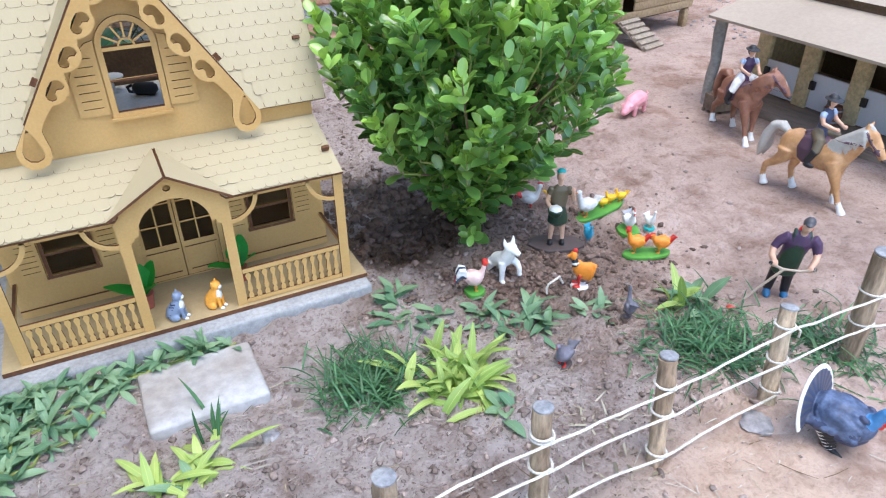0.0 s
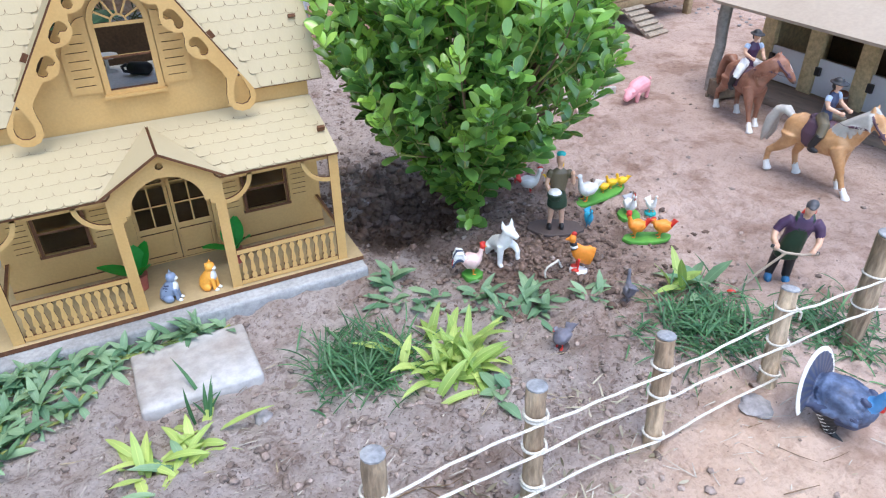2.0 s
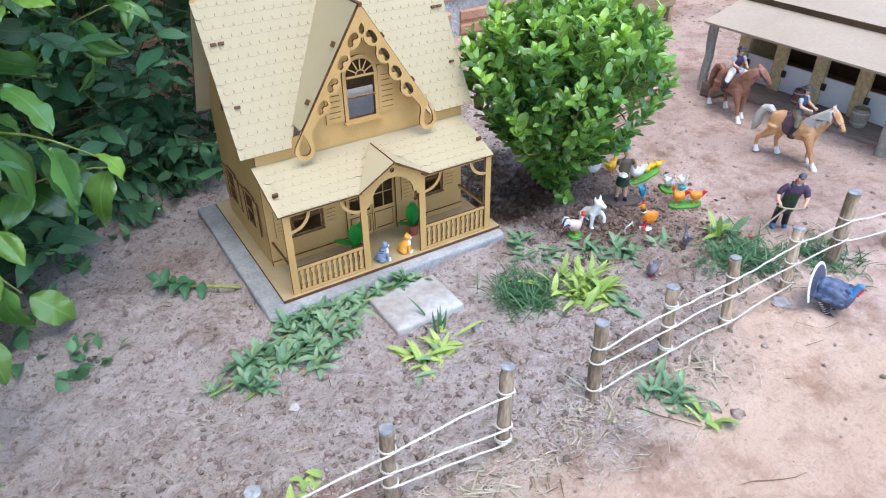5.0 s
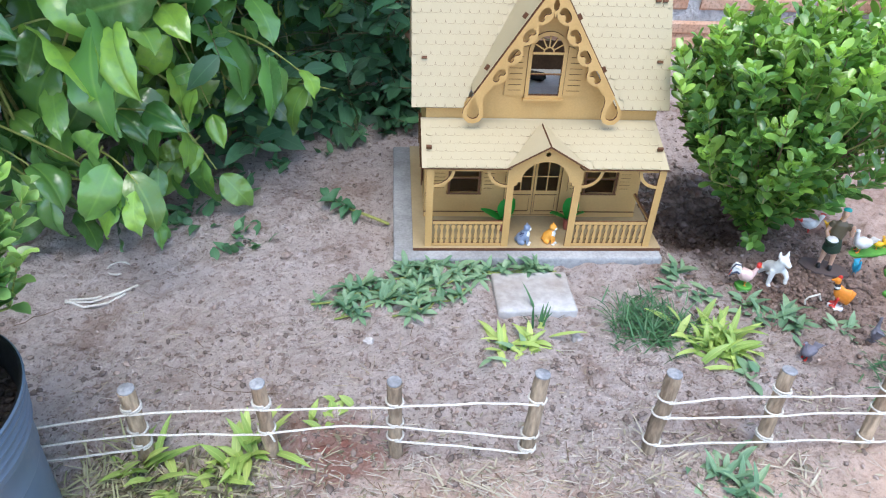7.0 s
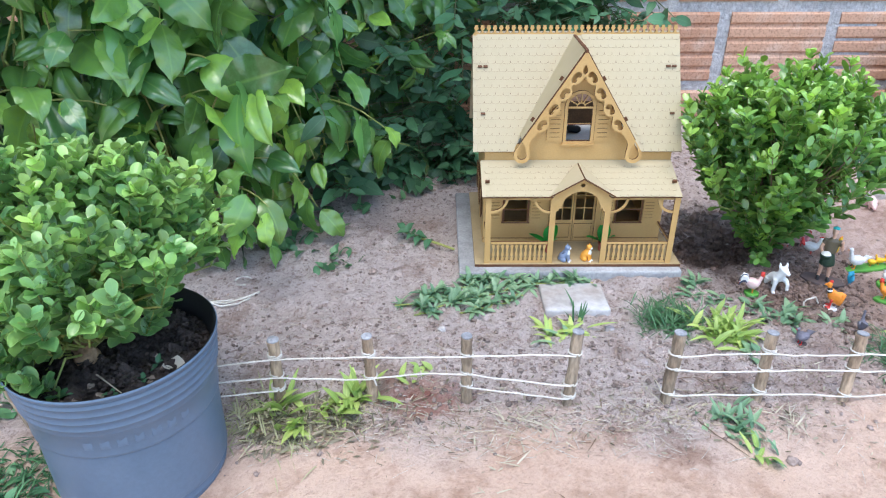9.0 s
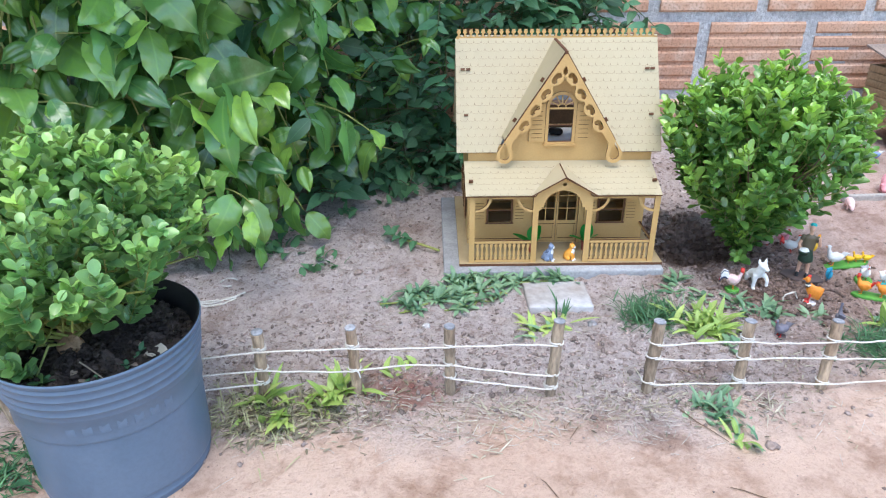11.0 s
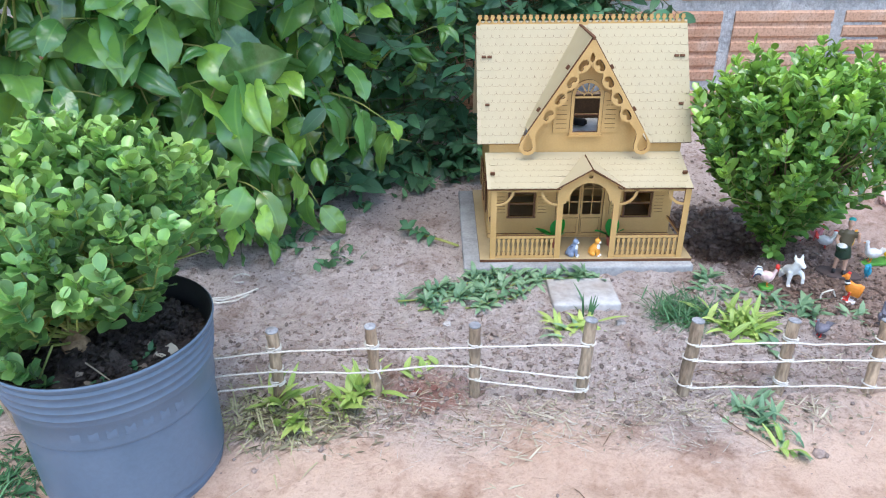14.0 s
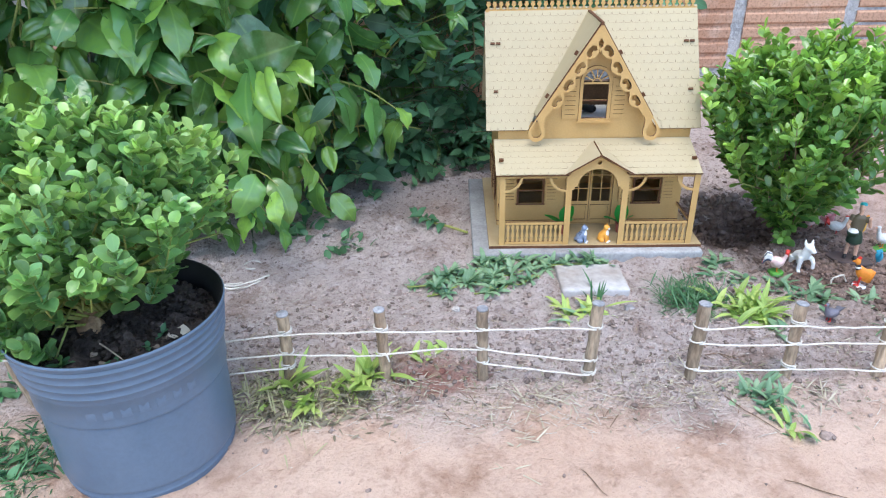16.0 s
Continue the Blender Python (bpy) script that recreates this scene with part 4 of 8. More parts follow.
build_house()
bm = bmesh.new()
lathe(bm, [(0, 0), (0.010, 0), (0.0025, 0.003), (0.002, 0.018), (0.016, 0.020), (0.016, 0.022), (0, 0.022)], 18)
solo("toy_table", bm, T_WHITE, (-0.026, 0.275, 0.2407), "small round white toy table on the attic floor", "toy table")
bm = bmesh.new()
tube(bm, [(-0.015, 0, 0.008), (-0.012, 0, 0.009), (0.010, 0, 0.009), (0.014, 0, 0.008)], [0.006, 0.0085, 0.0085, 0.006], 14)
tube(bm, [(-0.013, 0, 0.004), (-0.022, 0, 0.005), (-0.024, 0, 0.011), (-0.017, 0, 0.014)], 0.0022, 8)
solo("black_mug", bm, T_BLACK, (0.012, 0.240, 0.2407), "small black mug lying on the attic floor", "mug", rz=-25)


def porch_plant(loc, rz):
    t = thing("toy_potted_plant", loc, "bright green plastic plant in a terracotta-red pot", "toy plant", "porch plants", rz=rz)
    bm = bmesh.new()
    lathe(bm, [(0.0, 0.0), (0.0075, 0.0), (0.0095, 0.018), (0.0105, 0.0182), (0.0105, 0.0215), (0.0090, 0.0215), (0.0, 0.0195)], 14)
    part("pot", bm, T_TERRA, t, "dark red pot")
    for k, (a, l, lift) in enumerate(((35, 0.054, 66), (178, 0.052, 34), (85, 0.050, 76), (-70, 0.044, 50))):
        bm = bmesh.new()
        d = Vector((math.cos(radians(a)), math.sin(radians(a)), 0))
        rows = []
        for i in range(6):
            s = i / 5
            c = Vector((0, 0, 0.0195)) + d * l * s * math.cos(radians(lift)) + Vector((0, 0, l * math.sin(radians(lift)) * (s - 0.25 * s * s)))
            w = 0.0122 * math.sin(math.pi * (0.10 + 0.87 * s) ** 0.95) + 0.0008
            side = Vector((-d.y, d.x, 0))
            rows.append([bm.verts.new(c - side * w + Vector((0, 0, 0.002))), bm.verts.new(c), bm.verts.new(c + side * w + Vector((0, 0, 0.002)))])
        for r, q in zip(rows, rows[1:]):
            for j in (0, 1):
                bm.faces.new((r[j], r[j + 1], q[j + 1], q[j]))
        bmesh.ops.solidify(bm, geom=bm.faces[:], thickness=0.0012)
        part("leaf", bm, T_BRIGHT, t)


porch_plant((-0.056, 0.058, FLOOR), 0)
porch_plant((0.064, 0.064, FLOOR), 25)


def cat(loc, body, stripes, label, rz):
    bm = bmesh.new()
    tube(bm, [(-0.006, 0, 0.004), (-0.003, 0, 0.012), (0.002, 0, 0.021), (0.004, 0, 0.027)], [0.0085, 0.0095, 0.0075, 0.005], 12, 0)
    ball(bm, (0.005, 0, 0.0335), (0.0065, 0.0068, 0.0062), 0)
    ball(bm, (0.0105, 0, 0.0320), (0.0028, 0.0034, 0.0026), 1)
    ball(bm, (0.0075, 0, 0.0205), (0.0040, 0.0050, 0.0075), 1)
    for s in (-1, 1):
        tube(bm, [(0.003, s * 0.0042, 0.037), (0.0025, s * 0.0050, 0.0415)], [0.0022, 0.0004], 6, 0)
        tube(bm, [(0.007, s * 0.0035, 0.018), (0.0085, s * 0.0036, 0.008), (0.0090, s * 0.0036, 0.002)], [0.0032, 0.0024, 0.0024], 8, 0)
        ball(bm, (0.0115, s * 0.0036, 0.0018), (0.0035, 0.0026, 0.002), 1)
        ball(bm, (-0.001, s * 0.0075, 0.0055), (0.0072, 0.0035, 0.0055), 0)
    tube(bm, [(-0.012, 0, 0.002), (-0.015, 0.006, 0.003), (-0.008, 0.012, 0.003), (0.0, 0.012, 0.003)], [0.0028, 0.0028, 0.0026, 0.002], 8, 0)
    if stripes is not None:
        for k in range(6):
            z = 0.006 + 0.0035 * k
            x = -0.0125 + 0.0012 * k if k < 3 else -0.010 + 0.0017 * (k - 2)
            tube(bm, [(x + 0.007, 0.0092 - 0.0005 * k, z + 0.001), (x + 0.0015, 0.0058, z), (x, 0, z), (x + 0.0015, -0.0058, z), (x + 0.007, -0.0092 + 0.0005 * k, z + 0.001)], 0.0009, 5, 2)
    solo("cat_figurine", mould(bm, 0.0006, 1), [body, T_WHITE, stripes or body], loc, label, "cat figurine", "porch cats", rz=rz)


cat((-0.026, 0.016, FLOOR), T_CATGREY, T_NAVY, "small grey-blue striped cat figurine sitting on the porch", -25)
cat((0.021, 0.019, FLOOR), toy("cat_orange", (0.90, 0.40, 0.06)), None, "small orange and white cat figurine sitting on the porch", -40)

# ---------------------------------------------------------------- leaves
ROUNDED = ((0.0, 0.03), (0.07, 0.15), (0.22, 0.34), (0.45, 0.47), (0.68, 0.48), (0.87, 0.33), (0.97, 0.13), (1.0, 0.02))
OVATE = ((0.0, 0.03), (0.08, 0.24), (0.24, 0.46), (0.44, 0.50), (0.64, 0.40), (0.84, 0.18), (1.0, 0.01))
LANCE = ((0.0, 0.14), (0.15, 0.34), (0.35, 0.50), (0.55, 0.48), (0.75, 0.34), (0.90, 0.15), (1.0, 0.01))
STRAP = ((0.0, 0.34), (0.2, 0.46), (0.4, 0.50), (0.6, 0.44), (0.78, 0.30), (0.92, 0.13), (1.0, 0.01))
BIGLEAF = ((0.0, 0.02), (0.04, 0.15), (0.14, 0.34), (0.28, 0.47), (0.43, 0.50), (0.60, 0.445), (0.76, 0.31), (0.90, 0.12), (1.0, 0.004))


def rounder(outline, n):
    """The same outline through n points on a smooth curve."""
    s = np.array([o[0] for o in outline])
    w = np.array([o[1] for o in outline])
    t = np.linspace(0, 1, n)
    k = np.linspace(0, len(s) - 1, n)
    i = np.clip(k.astype(int), 0, len(s) - 2)
    f = k - i

    def spline(v):
        e = np.concatenate([[2 * v[0] - v[1]], v, [2 * v[-1] - v[-2]]])
        a, b, c, d = e[i], e[i + 1], e[i + 2], e[i + 3]
        return 0.5 * (2 * b + (c - a) * f + (2 * a - 5 * b + 4 * c - d) * f * f + (3 * b - a - 3 * c + d) * f ** 3)

    return tuple(zip(spline(s).tolist(), np.maximum(spline(w), 0.005).tolist()))


def leaf_arrays(leaves, outline, fold=0.18, wave=0.0, cols=3):
    """Corner points, faces, blade coordinates and ages of many leaves at once.
    A leaf: foot, way, face-up, length, width, droop, age."""
    n, r = len(leaves), len(outline)
    P = np.array([l[0] for l in leaves], float)
    D = np.array([l[1] for l in leaves], float)
    N = np.array([l[2] for l in leaves], float)
    D /= np.linalg.norm(D, axis=1, keepdims=True)
    N -= D * (N * D).sum(1, keepdims=True)
    N /= np.linalg.norm(N, axis=1, keepdims=True) + 1e-9
    S = np.cross(D, N)
    L, W, B, Y = (np.array([l[k] for l in leaves], float) for k in (3, 4, 5, 6))
    out = np.zeros((n, r, cols, 3))
    blade = np.zeros((n, r, cols, 3))
    dice = np.random.RandomState(int(abs(P).sum() * 1e4 + L.sum() * 1e6) % 100000)
    ph = dice.rand(n) * 6.28
    fold = fold * (0.3 + 1.3 * dice.rand(n))
    for i, (s, w) in enumerate(outline):
        ang = B * s
        along = np.where(np.abs(B) < 1e-3, s, np.sin(ang) / np.where(np.abs(B) < 1e-3, 1, B))
        down = np.where(np.abs(B) < 1e-3, 0, (1 - np.cos(ang)) / np.where(np.abs(B) < 1e-3, 1, B))
        c = P + D * (L * along)[:, None] - N * (L * down)[:, None]
        nn = N * np.cos(ang)[:, None] + D * np.sin(ang)[:, None]
        for j, side in enumerate(np.linspace(-1, 1, cols)):
            bow = abs(side) ** 1.2 if cols == 3 else 2.2 * (abs(side) - 0.85 * side * side)
            lift = fold * bow * W * w + wave * W * (np.sin(ph + 9 * s + side) + 0.5 * np.sin(2 * ph + 21 * s + 3 * side)) * abs(side) ** 1.6
            out[:, i, j] = c + S * (side * W * w)[:, None] + nn * lift[:, None]
            blade[:, i, j, 0], blade[:, i, j, 1] = s, side
    idx = np.arange(n * r * cols).reshape(n, r, cols)
    faces = np.concatenate([np.stack([idx[:, :-1, j], idx[:, :-1, j + 1], idx[:, 1:, j + 1], idx[:, 1:, j]], -1).reshape(-1, 4) for j in range(cols - 1)])
    return out.reshape(-1, 3), faces, blade.reshape(-1, 3), np.repeat(Y, r * cols)


def leaf_mesh(name, leaves, outline, mat, fold=0.18, wave=0.0, cols=3):
    v, f, b, y = leaf_arrays(leaves, outline, fold, wave, cols)
    me = bpy.data.meshes.new(name)
    me.from_pydata((v * U).tolist(), [], f.tolist())
    a = me.attributes.new("young", "FLOAT", "POINT")
    a.data.foreach_set("value", y.astype(np.float32))
    a = me.attributes.new("blade", "FLOAT_VECTOR", "POINT")
    a.data.foreach_set("vector", b.astype(np.float32).ravel())
    me.materials.append(mat)
    me.shade_smooth()
    return me


def unit(r):
    while True:
        v = Vector((r.uniform(-1, 1), r.uniform(-1, 1), r.uniform(-1, 1)))
        if 0.05 < v.length < 1:
            return v.normalized()


def shrub_growth(r, ends, root, leaf_l, leaf_w, pairs, gap, young_rate, bend=0.25, up=0.35):
    """Twigs from a root to each end, with pairs of leaves along their outer part."""
    leaves, twigs = [], []
    for end, young in ends:
        end = Vector(end)
        mid = root.lerp(end, 0.55) + Vector((r.uniform(-1, 1), r.uniform(-1, 1), r.uniform(0, 1.0))) * bend * (end - root).length * 0.25
        way = (end - mid).normalized()
        way = (way + Vector((0, 0, up)) + 0.25 * unit(r)).normalized()
        run = gap * pairs
        start = end - way * run * 0.65
        twigs.append((mid, start, end))
        side = way.cross(unit(r)).normalized()
        for k in range(pairs):
            p = start + way * gap * k * r.uniform(0.9, 1.1)
            side = (rot("Z", 0).to_3x3() @ side)
            q = Matrix.Rotation(radians(90 + r.uniform(-25, 25)), 3, way)
            side = (q @ side).normalized()
            grown = 1.0 - 0.45 * max(0.0, (k - pairs + 3) / 3)
            for s in (-1, 1):
                d = (side * s * r.uniform(0.65, 1.0) + way * r.uniform(0.45, 1.05) + 0.15 * unit(r)).normalized()
                nrm = (way * 0.9 - side * s * 0.4 + Vector((0, 0, 0.75)) + 0.35 * unit(r))
                age = min(1.0, max(0.0, young * (0.35 + 0.65 * k / pairs) + r.uniform(-0.08, 0.12)))
                l = leaf_l * r.uniform(0.72, 1.18) * grown
                leaves.append((p, d, nrm, l, l * leaf_w * r.uniform(0.85, 1.15), r.uniform(-0.5, 0.45), age))
        for s in (0, 1, 2):
            d = (way + 0.6 * unit(r)).normalized()
            l = leaf_l * r.uniform(0.45, 0.75)
            leaves.append((end, d, unit(r), l, l * leaf_w, 0.2, min(1.0, young + 0.15)))
    return leaves, twigs


def twig_mesh(bm, twigs, root, r0, r1, n=5):
    for mid, start, end in twigs:
        tube(bm, [root, root.lerp(mid, 0.5) + Vector((0, 0, -0.01)), mid, start, end], [r0, r0 * 0.8, (r0 + r1) / 2, r1, r1 * 0.6], n)


def build_shrub():
    r = random.Random(11)
    bx, by = 0.424, 0.080
    z0 = gz(bx, by)
    shrub = thing("garden_shrub", (bx, by, z0), "dense round-leaved evergreen shrub growing from dug earth", "shrub")
    prof = ((0.03, 0.015), (0.08, 0.052), (0.14, 0.104), (0.20, 0.168), (0.26, 0.196), (0.31, 0.198), (0.35, 0.184), (0.385, 0.145), (0.415, 0.06))

    def radius(z):
        for (a, ra), (b, rb) in zip(prof, prof[1:]):
            if z <= b:
                return ra + (rb - ra) * max(0, z - a) / (b - a)
        return 0.05

    ends = []
    for k in range(440):
        z = r.uniform(0.062, 0.405) if k % 5 else r.uniform(0.25, 0.41)
        a = r.uniform(0, 2 * math.pi)
        deep = 1.0 - 0.42 * r.random() ** 1.6 if k % 4 else r.uniform(0.25, 0.75)
        rr = radius(z) * deep * (1 + 0.25 * noise.noise((3.5 * math.cos(a), 3.5 * math.sin(a), 9 * z)))
        x, y = rr * math.cos(a), rr * math.sin(a) * 0.92
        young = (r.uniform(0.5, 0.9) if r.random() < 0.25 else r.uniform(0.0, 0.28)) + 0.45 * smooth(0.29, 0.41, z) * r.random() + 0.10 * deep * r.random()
        ends.append(((x, y, z - 0.01), young))
    for x, y, z, yv in ((-0.10, -0.12, 0.275, 0.95), (-0.165, -0.08, 0.205, 0.8), (-0.215, -0.03, 0.30, 0.75), (-0.205, 0.02, 0.34, 0.8), (0.215, -0.02, 0.33, 0.5), (-0.035, -0.070, 0.035, 0.35), (0.20, 0.0, 0.235, 0.4), (-0.11, 0.02, 0.425, 0.8), (0.03, 0.04, 0.435, 0.7), (0.12, 0.05, 0.42, 0.8), (-0.16, 0.0, 0.375, 0.85)):
        ends.append(((x, y, z), yv))
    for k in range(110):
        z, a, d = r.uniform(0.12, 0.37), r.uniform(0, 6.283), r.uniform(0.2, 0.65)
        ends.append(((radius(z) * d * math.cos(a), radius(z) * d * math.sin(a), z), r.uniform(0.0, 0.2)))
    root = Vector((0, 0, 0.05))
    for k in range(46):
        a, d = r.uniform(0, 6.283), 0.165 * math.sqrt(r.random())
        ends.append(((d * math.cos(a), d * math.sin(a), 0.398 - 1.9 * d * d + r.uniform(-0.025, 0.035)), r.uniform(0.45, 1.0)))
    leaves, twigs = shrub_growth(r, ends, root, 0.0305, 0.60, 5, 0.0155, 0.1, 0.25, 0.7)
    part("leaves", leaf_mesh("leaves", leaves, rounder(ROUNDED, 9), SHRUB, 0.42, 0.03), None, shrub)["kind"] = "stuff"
    bm = bmesh.new()
    tube(bm, [(0, 0, -0.03), (0.002, 0.0, 0.03), (0.0, 0.004, 0.07), (0.004, 0.0, 0.16)], [0.016, 0.013, 0.011, 0.006], 9)
    part("trunk", bm, TWIG, shrub)
    bm = bmesh.new()
    twig_mesh(bm, twigs[::3], root, 0.0026, 0.0011)
    part("twigs", bm, TWIG, shrub)["kind"] = "stuff"
    bm = bmesh.new()
    for mid, start, end in twigs[1::2]:
        tube(bm, [mid.lerp(start, 0.5), start, end], [0.0016, 0.0013, 0.0007], 5)
    part("green_twigs", bm, GREENTWIG, shrub)["kind"] = "stuff"


build_shrub()


DRY = []


def make_dry():
    if not DRY:
        DRY.append(make("withered_leaf", (0.24, 0.17, 0.12), (0.42, 0.34, 0.26), 90, 300, 0.85, 0.2))
    return DRY[0]


def grains(name, spots, mat, seed):
    """Many rough little lumps as one mesh. spots: x, y, z, size."""
    rs = np.random.RandomState(seed)
    base = bmesh.new()
    bmesh.ops.create_icosphere(base, subdivisions=2, radius=1.0)
    bv = np.array([v.co[:] for v in base.verts])
    bf = np.array([[v.index for v in f.verts] for f in base.faces])
    base.free()
    S = np.array(spots, float)
    n = len(S)
    q = bv[None] * S[:, 3][:, None, None] * (1 + 0.9 * (rs.rand(n, *bv.shape) - 0.5))
    q = q * np.stack([rs.uniform(0.8, 1.5, n), rs.uniform(0.7, 1.1, n), rs.uniform(0.5, 0.85, n)], -1)[:, None, :]
    a = rs.rand(n) * 6.28
    c, s = np.cos(a)[:, None], np.sin(a)[:, None]
    x, y = q[..., 0] * c - q[..., 1] * s, q[..., 0] * s + q[..., 1] * c
    v = np.stack([x, y, q[..., 2]], -1) + S[:, None, :3]
    f = bf[None] + (np.arange(n) * len(bv))[:, None, None]
    me = bpy.data.meshes.new(name)
    me.from_pydata((v.reshape(-1, 3) * U).tolist(), [], f.reshape(-1, 3).tolist())
    me.materials.append(mat)
    me.shade_smooth()
    return me


def build_pot():
    r = random.Random(21)
    px, py = -0.715, -0.550
    z0 = -0.001
    pot = thing("plant_pot", (px, py, z0), "large blue-grey plastic nursery pot standing on the earth", "plant pot")
    h = 0.236
    bm = bmesh.new()
    prof = [(0.0, 0.004), (0.098, 0.004), (0.1062, 0.0), (0.1080, 0.004), (0.1088, 0.0155), (0.1104, 0.0170), (0.1092, 0.020), (0.1098, h * 0.112), (0.1094, h * 0.120), (0.1120, h * 0.123), (0.1126, h * 0.128), (0.1129, h * 0.140), (0.1147, h * 0.560), (0.1146, h * 0.575), (0.1140, h * 0.583), (0.1166, h * 0.586), (0.1173, h * 0.592), (0.1174, h * 0.604), (0.1178, h * 0.725), (0.1202, h * 0.740), (0.1206, h * 0.755)]
    for k in range(4):
        z = h * (0.775 + 0.05 * k)
        prof += [(0.1212 + 0.0014 * k, z), (0.1232 + 0.0014 * k, z + 0.0035), (0.1216 + 0.0014 * k, z + 0.0075)]
    prof = [(a * 1.012, b) for a, b in prof]
    prof += [(0.1275 * 1.012, h * 0.970), (0.1308, h * 0.978), (0.1312, h * 0.992), (0.1296, h)]
    lathe(bm, prof, 72)
    body = part("body", bm, POT, pot, "ribbed blue-grey plastic wall")
    bm = bmesh.new()
    lathe(bm, [(0.1296, h), (0.1270, h - 0.001), (0.1190, h * 0.90), (0.1100, h * 0.55), (0.0, h * 0.54)], 72)
    part("inside", bm, POTIN, pot, "black inner wall")
    # raised maker's mark, kept as plain raised bars
    for k in range(7):
        a = radians(-88 + 9.5 * k)
        bm = bmesh.new()
        box(bm, -0.0058, 0.0058, -0.0016, 0.0014, -0.0072, 0.0072, bevel=0.0006)
        part("raised_mark", bm, POT, body, at=Matrix.Translation(Vector((0.1175 * math.cos(a), 0.1175 * math.sin(a), h * 0.675)) * U) @ rot("Z", math.degrees(a) + 90) @ rot("X", -2))
    bm = bmesh.new()
    n, rings = 84, 26
    cols = [[bm.verts.new((0.1180 * i / rings * math.cos(2 * math.pi * k / n), 0.1180 * i / rings * math.sin(2 * math.pi * k / n), 0)) for k in range(n)] for i in range(1, rings + 1)]
    c = bm.verts.new((0, 0, 0))
    for k in range(n):
        bm.faces.new((c, cols[0][k], cols[0][(k + 1) % n]))
        for i in range(rings - 1):
            bm.faces.new((cols[i][k], cols[i + 1][k], cols[i + 1][(k + 1) % n], cols[i][(k + 1) % n]))
    for v in bm.verts:
        d = math.hypot(v.co.x, v.co.y)
        v.co.z = h * 0.86 + 0.012 * (1 - (d / 0.12) ** 2) + 0.014 * noise.noise(v.co * 30) + 0.011 * noise.noise(v.co * 85) + 0.005 * noise.noise(v.co * 190)
    part("potting_soil", bm, PEAT, pot, "dark crumbly potting soil")
    spots = []
    for k in range(2200):
        a, d = r.uniform(0, 6.28), 0.115 * math.sqrt(r.random())
        spots.append((d * math.cos(a), d * math.sin(a), h * 0.866 + 0.012 * (1 - (d / 0.12) ** 2) + r.uniform(-0.002, 0.005), 0.0007 + 0.0034 * r.random() ** 3))
    part("soil_crumbs", grains("soil_crumbs", spots, PEAT, 4), None, pot)["kind"] = "stuff"
    for sx, sy, n, l in ((-0.030, -0.092, 5, 0.020), (0.058, -0.060, 6, 0.018), (0.030, -0.085, 3, 0.014), (0.066, -0.030, 4, 0.016)):
        for k in range(n):
            a, e = r.uniform(0, 6.28), r.uniform(0.2, 1.1)
            dd = Vector((math.cos(a) * math.cos(e), math.sin(a) * math.cos(e), math.sin(e)))
            me = leaf_mesh("sprout_leaf", [(Vector(), dd, Vector((0, 0, 1)) - 0.4 * dd, l * r.uniform(0.6, 1.1), l * 0.45, 0.5, 0.2)], OVATE, CREEPER, 0.2, 0.05)
            part("sprout_leaf", me, None, pot, at=Matrix.Translation(Vector((sx, sy, h * 0.872 + 0.012 * (1 - (math.hypot(sx, sy) / 0.12) ** 2))) * U))
    bm = bmesh.new()
    tube(bm, [(0.000, -0.055, h * 0.915), (0.018, -0.070, h * 0.925), (0.045, -0.088, h * 0.905)], [0.0011, 0.0010, 0.0006], 5)
    part("stalk", bm, STRAW, pot, "thin pale stalk on the potting soil")
    for k in range(14):
        a, d = r.uniform(-1.9, 0.9), r.uniform(0.05, 0.112)
        dd = Vector((math.cos(5 * a), math.sin(5 * a), 0.15))
        me = leaf_mesh("dry_leaf", [(Vector(), dd, Vector((0.2, 0.1, 1)), r.uniform(0.010, 0.020), r.uniform(0.005, 0.010), 0.6, 0.0)], OVATE, make_dry(), 0.3, 0.1)
        part("dry_leaf", me, None, pot, at=Matrix.Translation(Vector((d * math.cos(a), d * math.sin(a), h * 0.872 + 0.010 * (1 - (d / 0.12) ** 2))) * U))
    me = leaf_mesh("pale_scrap", [(Vector(), Vector((0.95, -0.25, 0.05)), Vector((0.1, -0.3, 1)), 0.038, 0.022, 0.3, 1.0)], OVATE, STRAWLEAF, 0.3, 0.12)
    part("pale_scrap", me, None, pot, "pale dry leaf on the soil", at=Matrix.Translation(Vector((0.071, -0.027, h * 0.905)) * U))
    # the plant in it
    plant = thing("potted_shrub", (px - 0.022, py + 0.018, z0 + h * 0.89), "clipped small-leaved shrub growing in the plastic pot", "shrub")
    ends = []
    for k in range(410):
        a, t = r.uniform(0, 6.28), r.uniform(-0.50, 1.0)
        el = math.asin(max(-0.99, min(0.99, t)))
        deep = 1.0 - 0.5 * r.random() ** 1.4
        rr = (0.187 - 0.075 * smooth(0.25, -0.30, t)) * deep * (1 + 0.12 * noise.noise((2 * math.cos(a), 2 * math.sin(a), 3 * t)))
        x, y, z = rr * math.cos(a) * math.cos(el) - 0.003, rr * math.sin(a) * math.cos(el), 0.120 + (0.150 if t > 0 else 0.138) * deep * math.sin(el)
        q = Vector((x + 0.020, y + 0.022, z + 0.005))
        along = q.dot(Vector((0.477, -0.731, 0.488)))
        if z < 0.055 and 0.5 * x - 0.86 * y > -0.01 and x > -0.065 or along > 0 and (q - along * Vector((0.477, -0.731, 0.488))).length < 0.034:
            continue
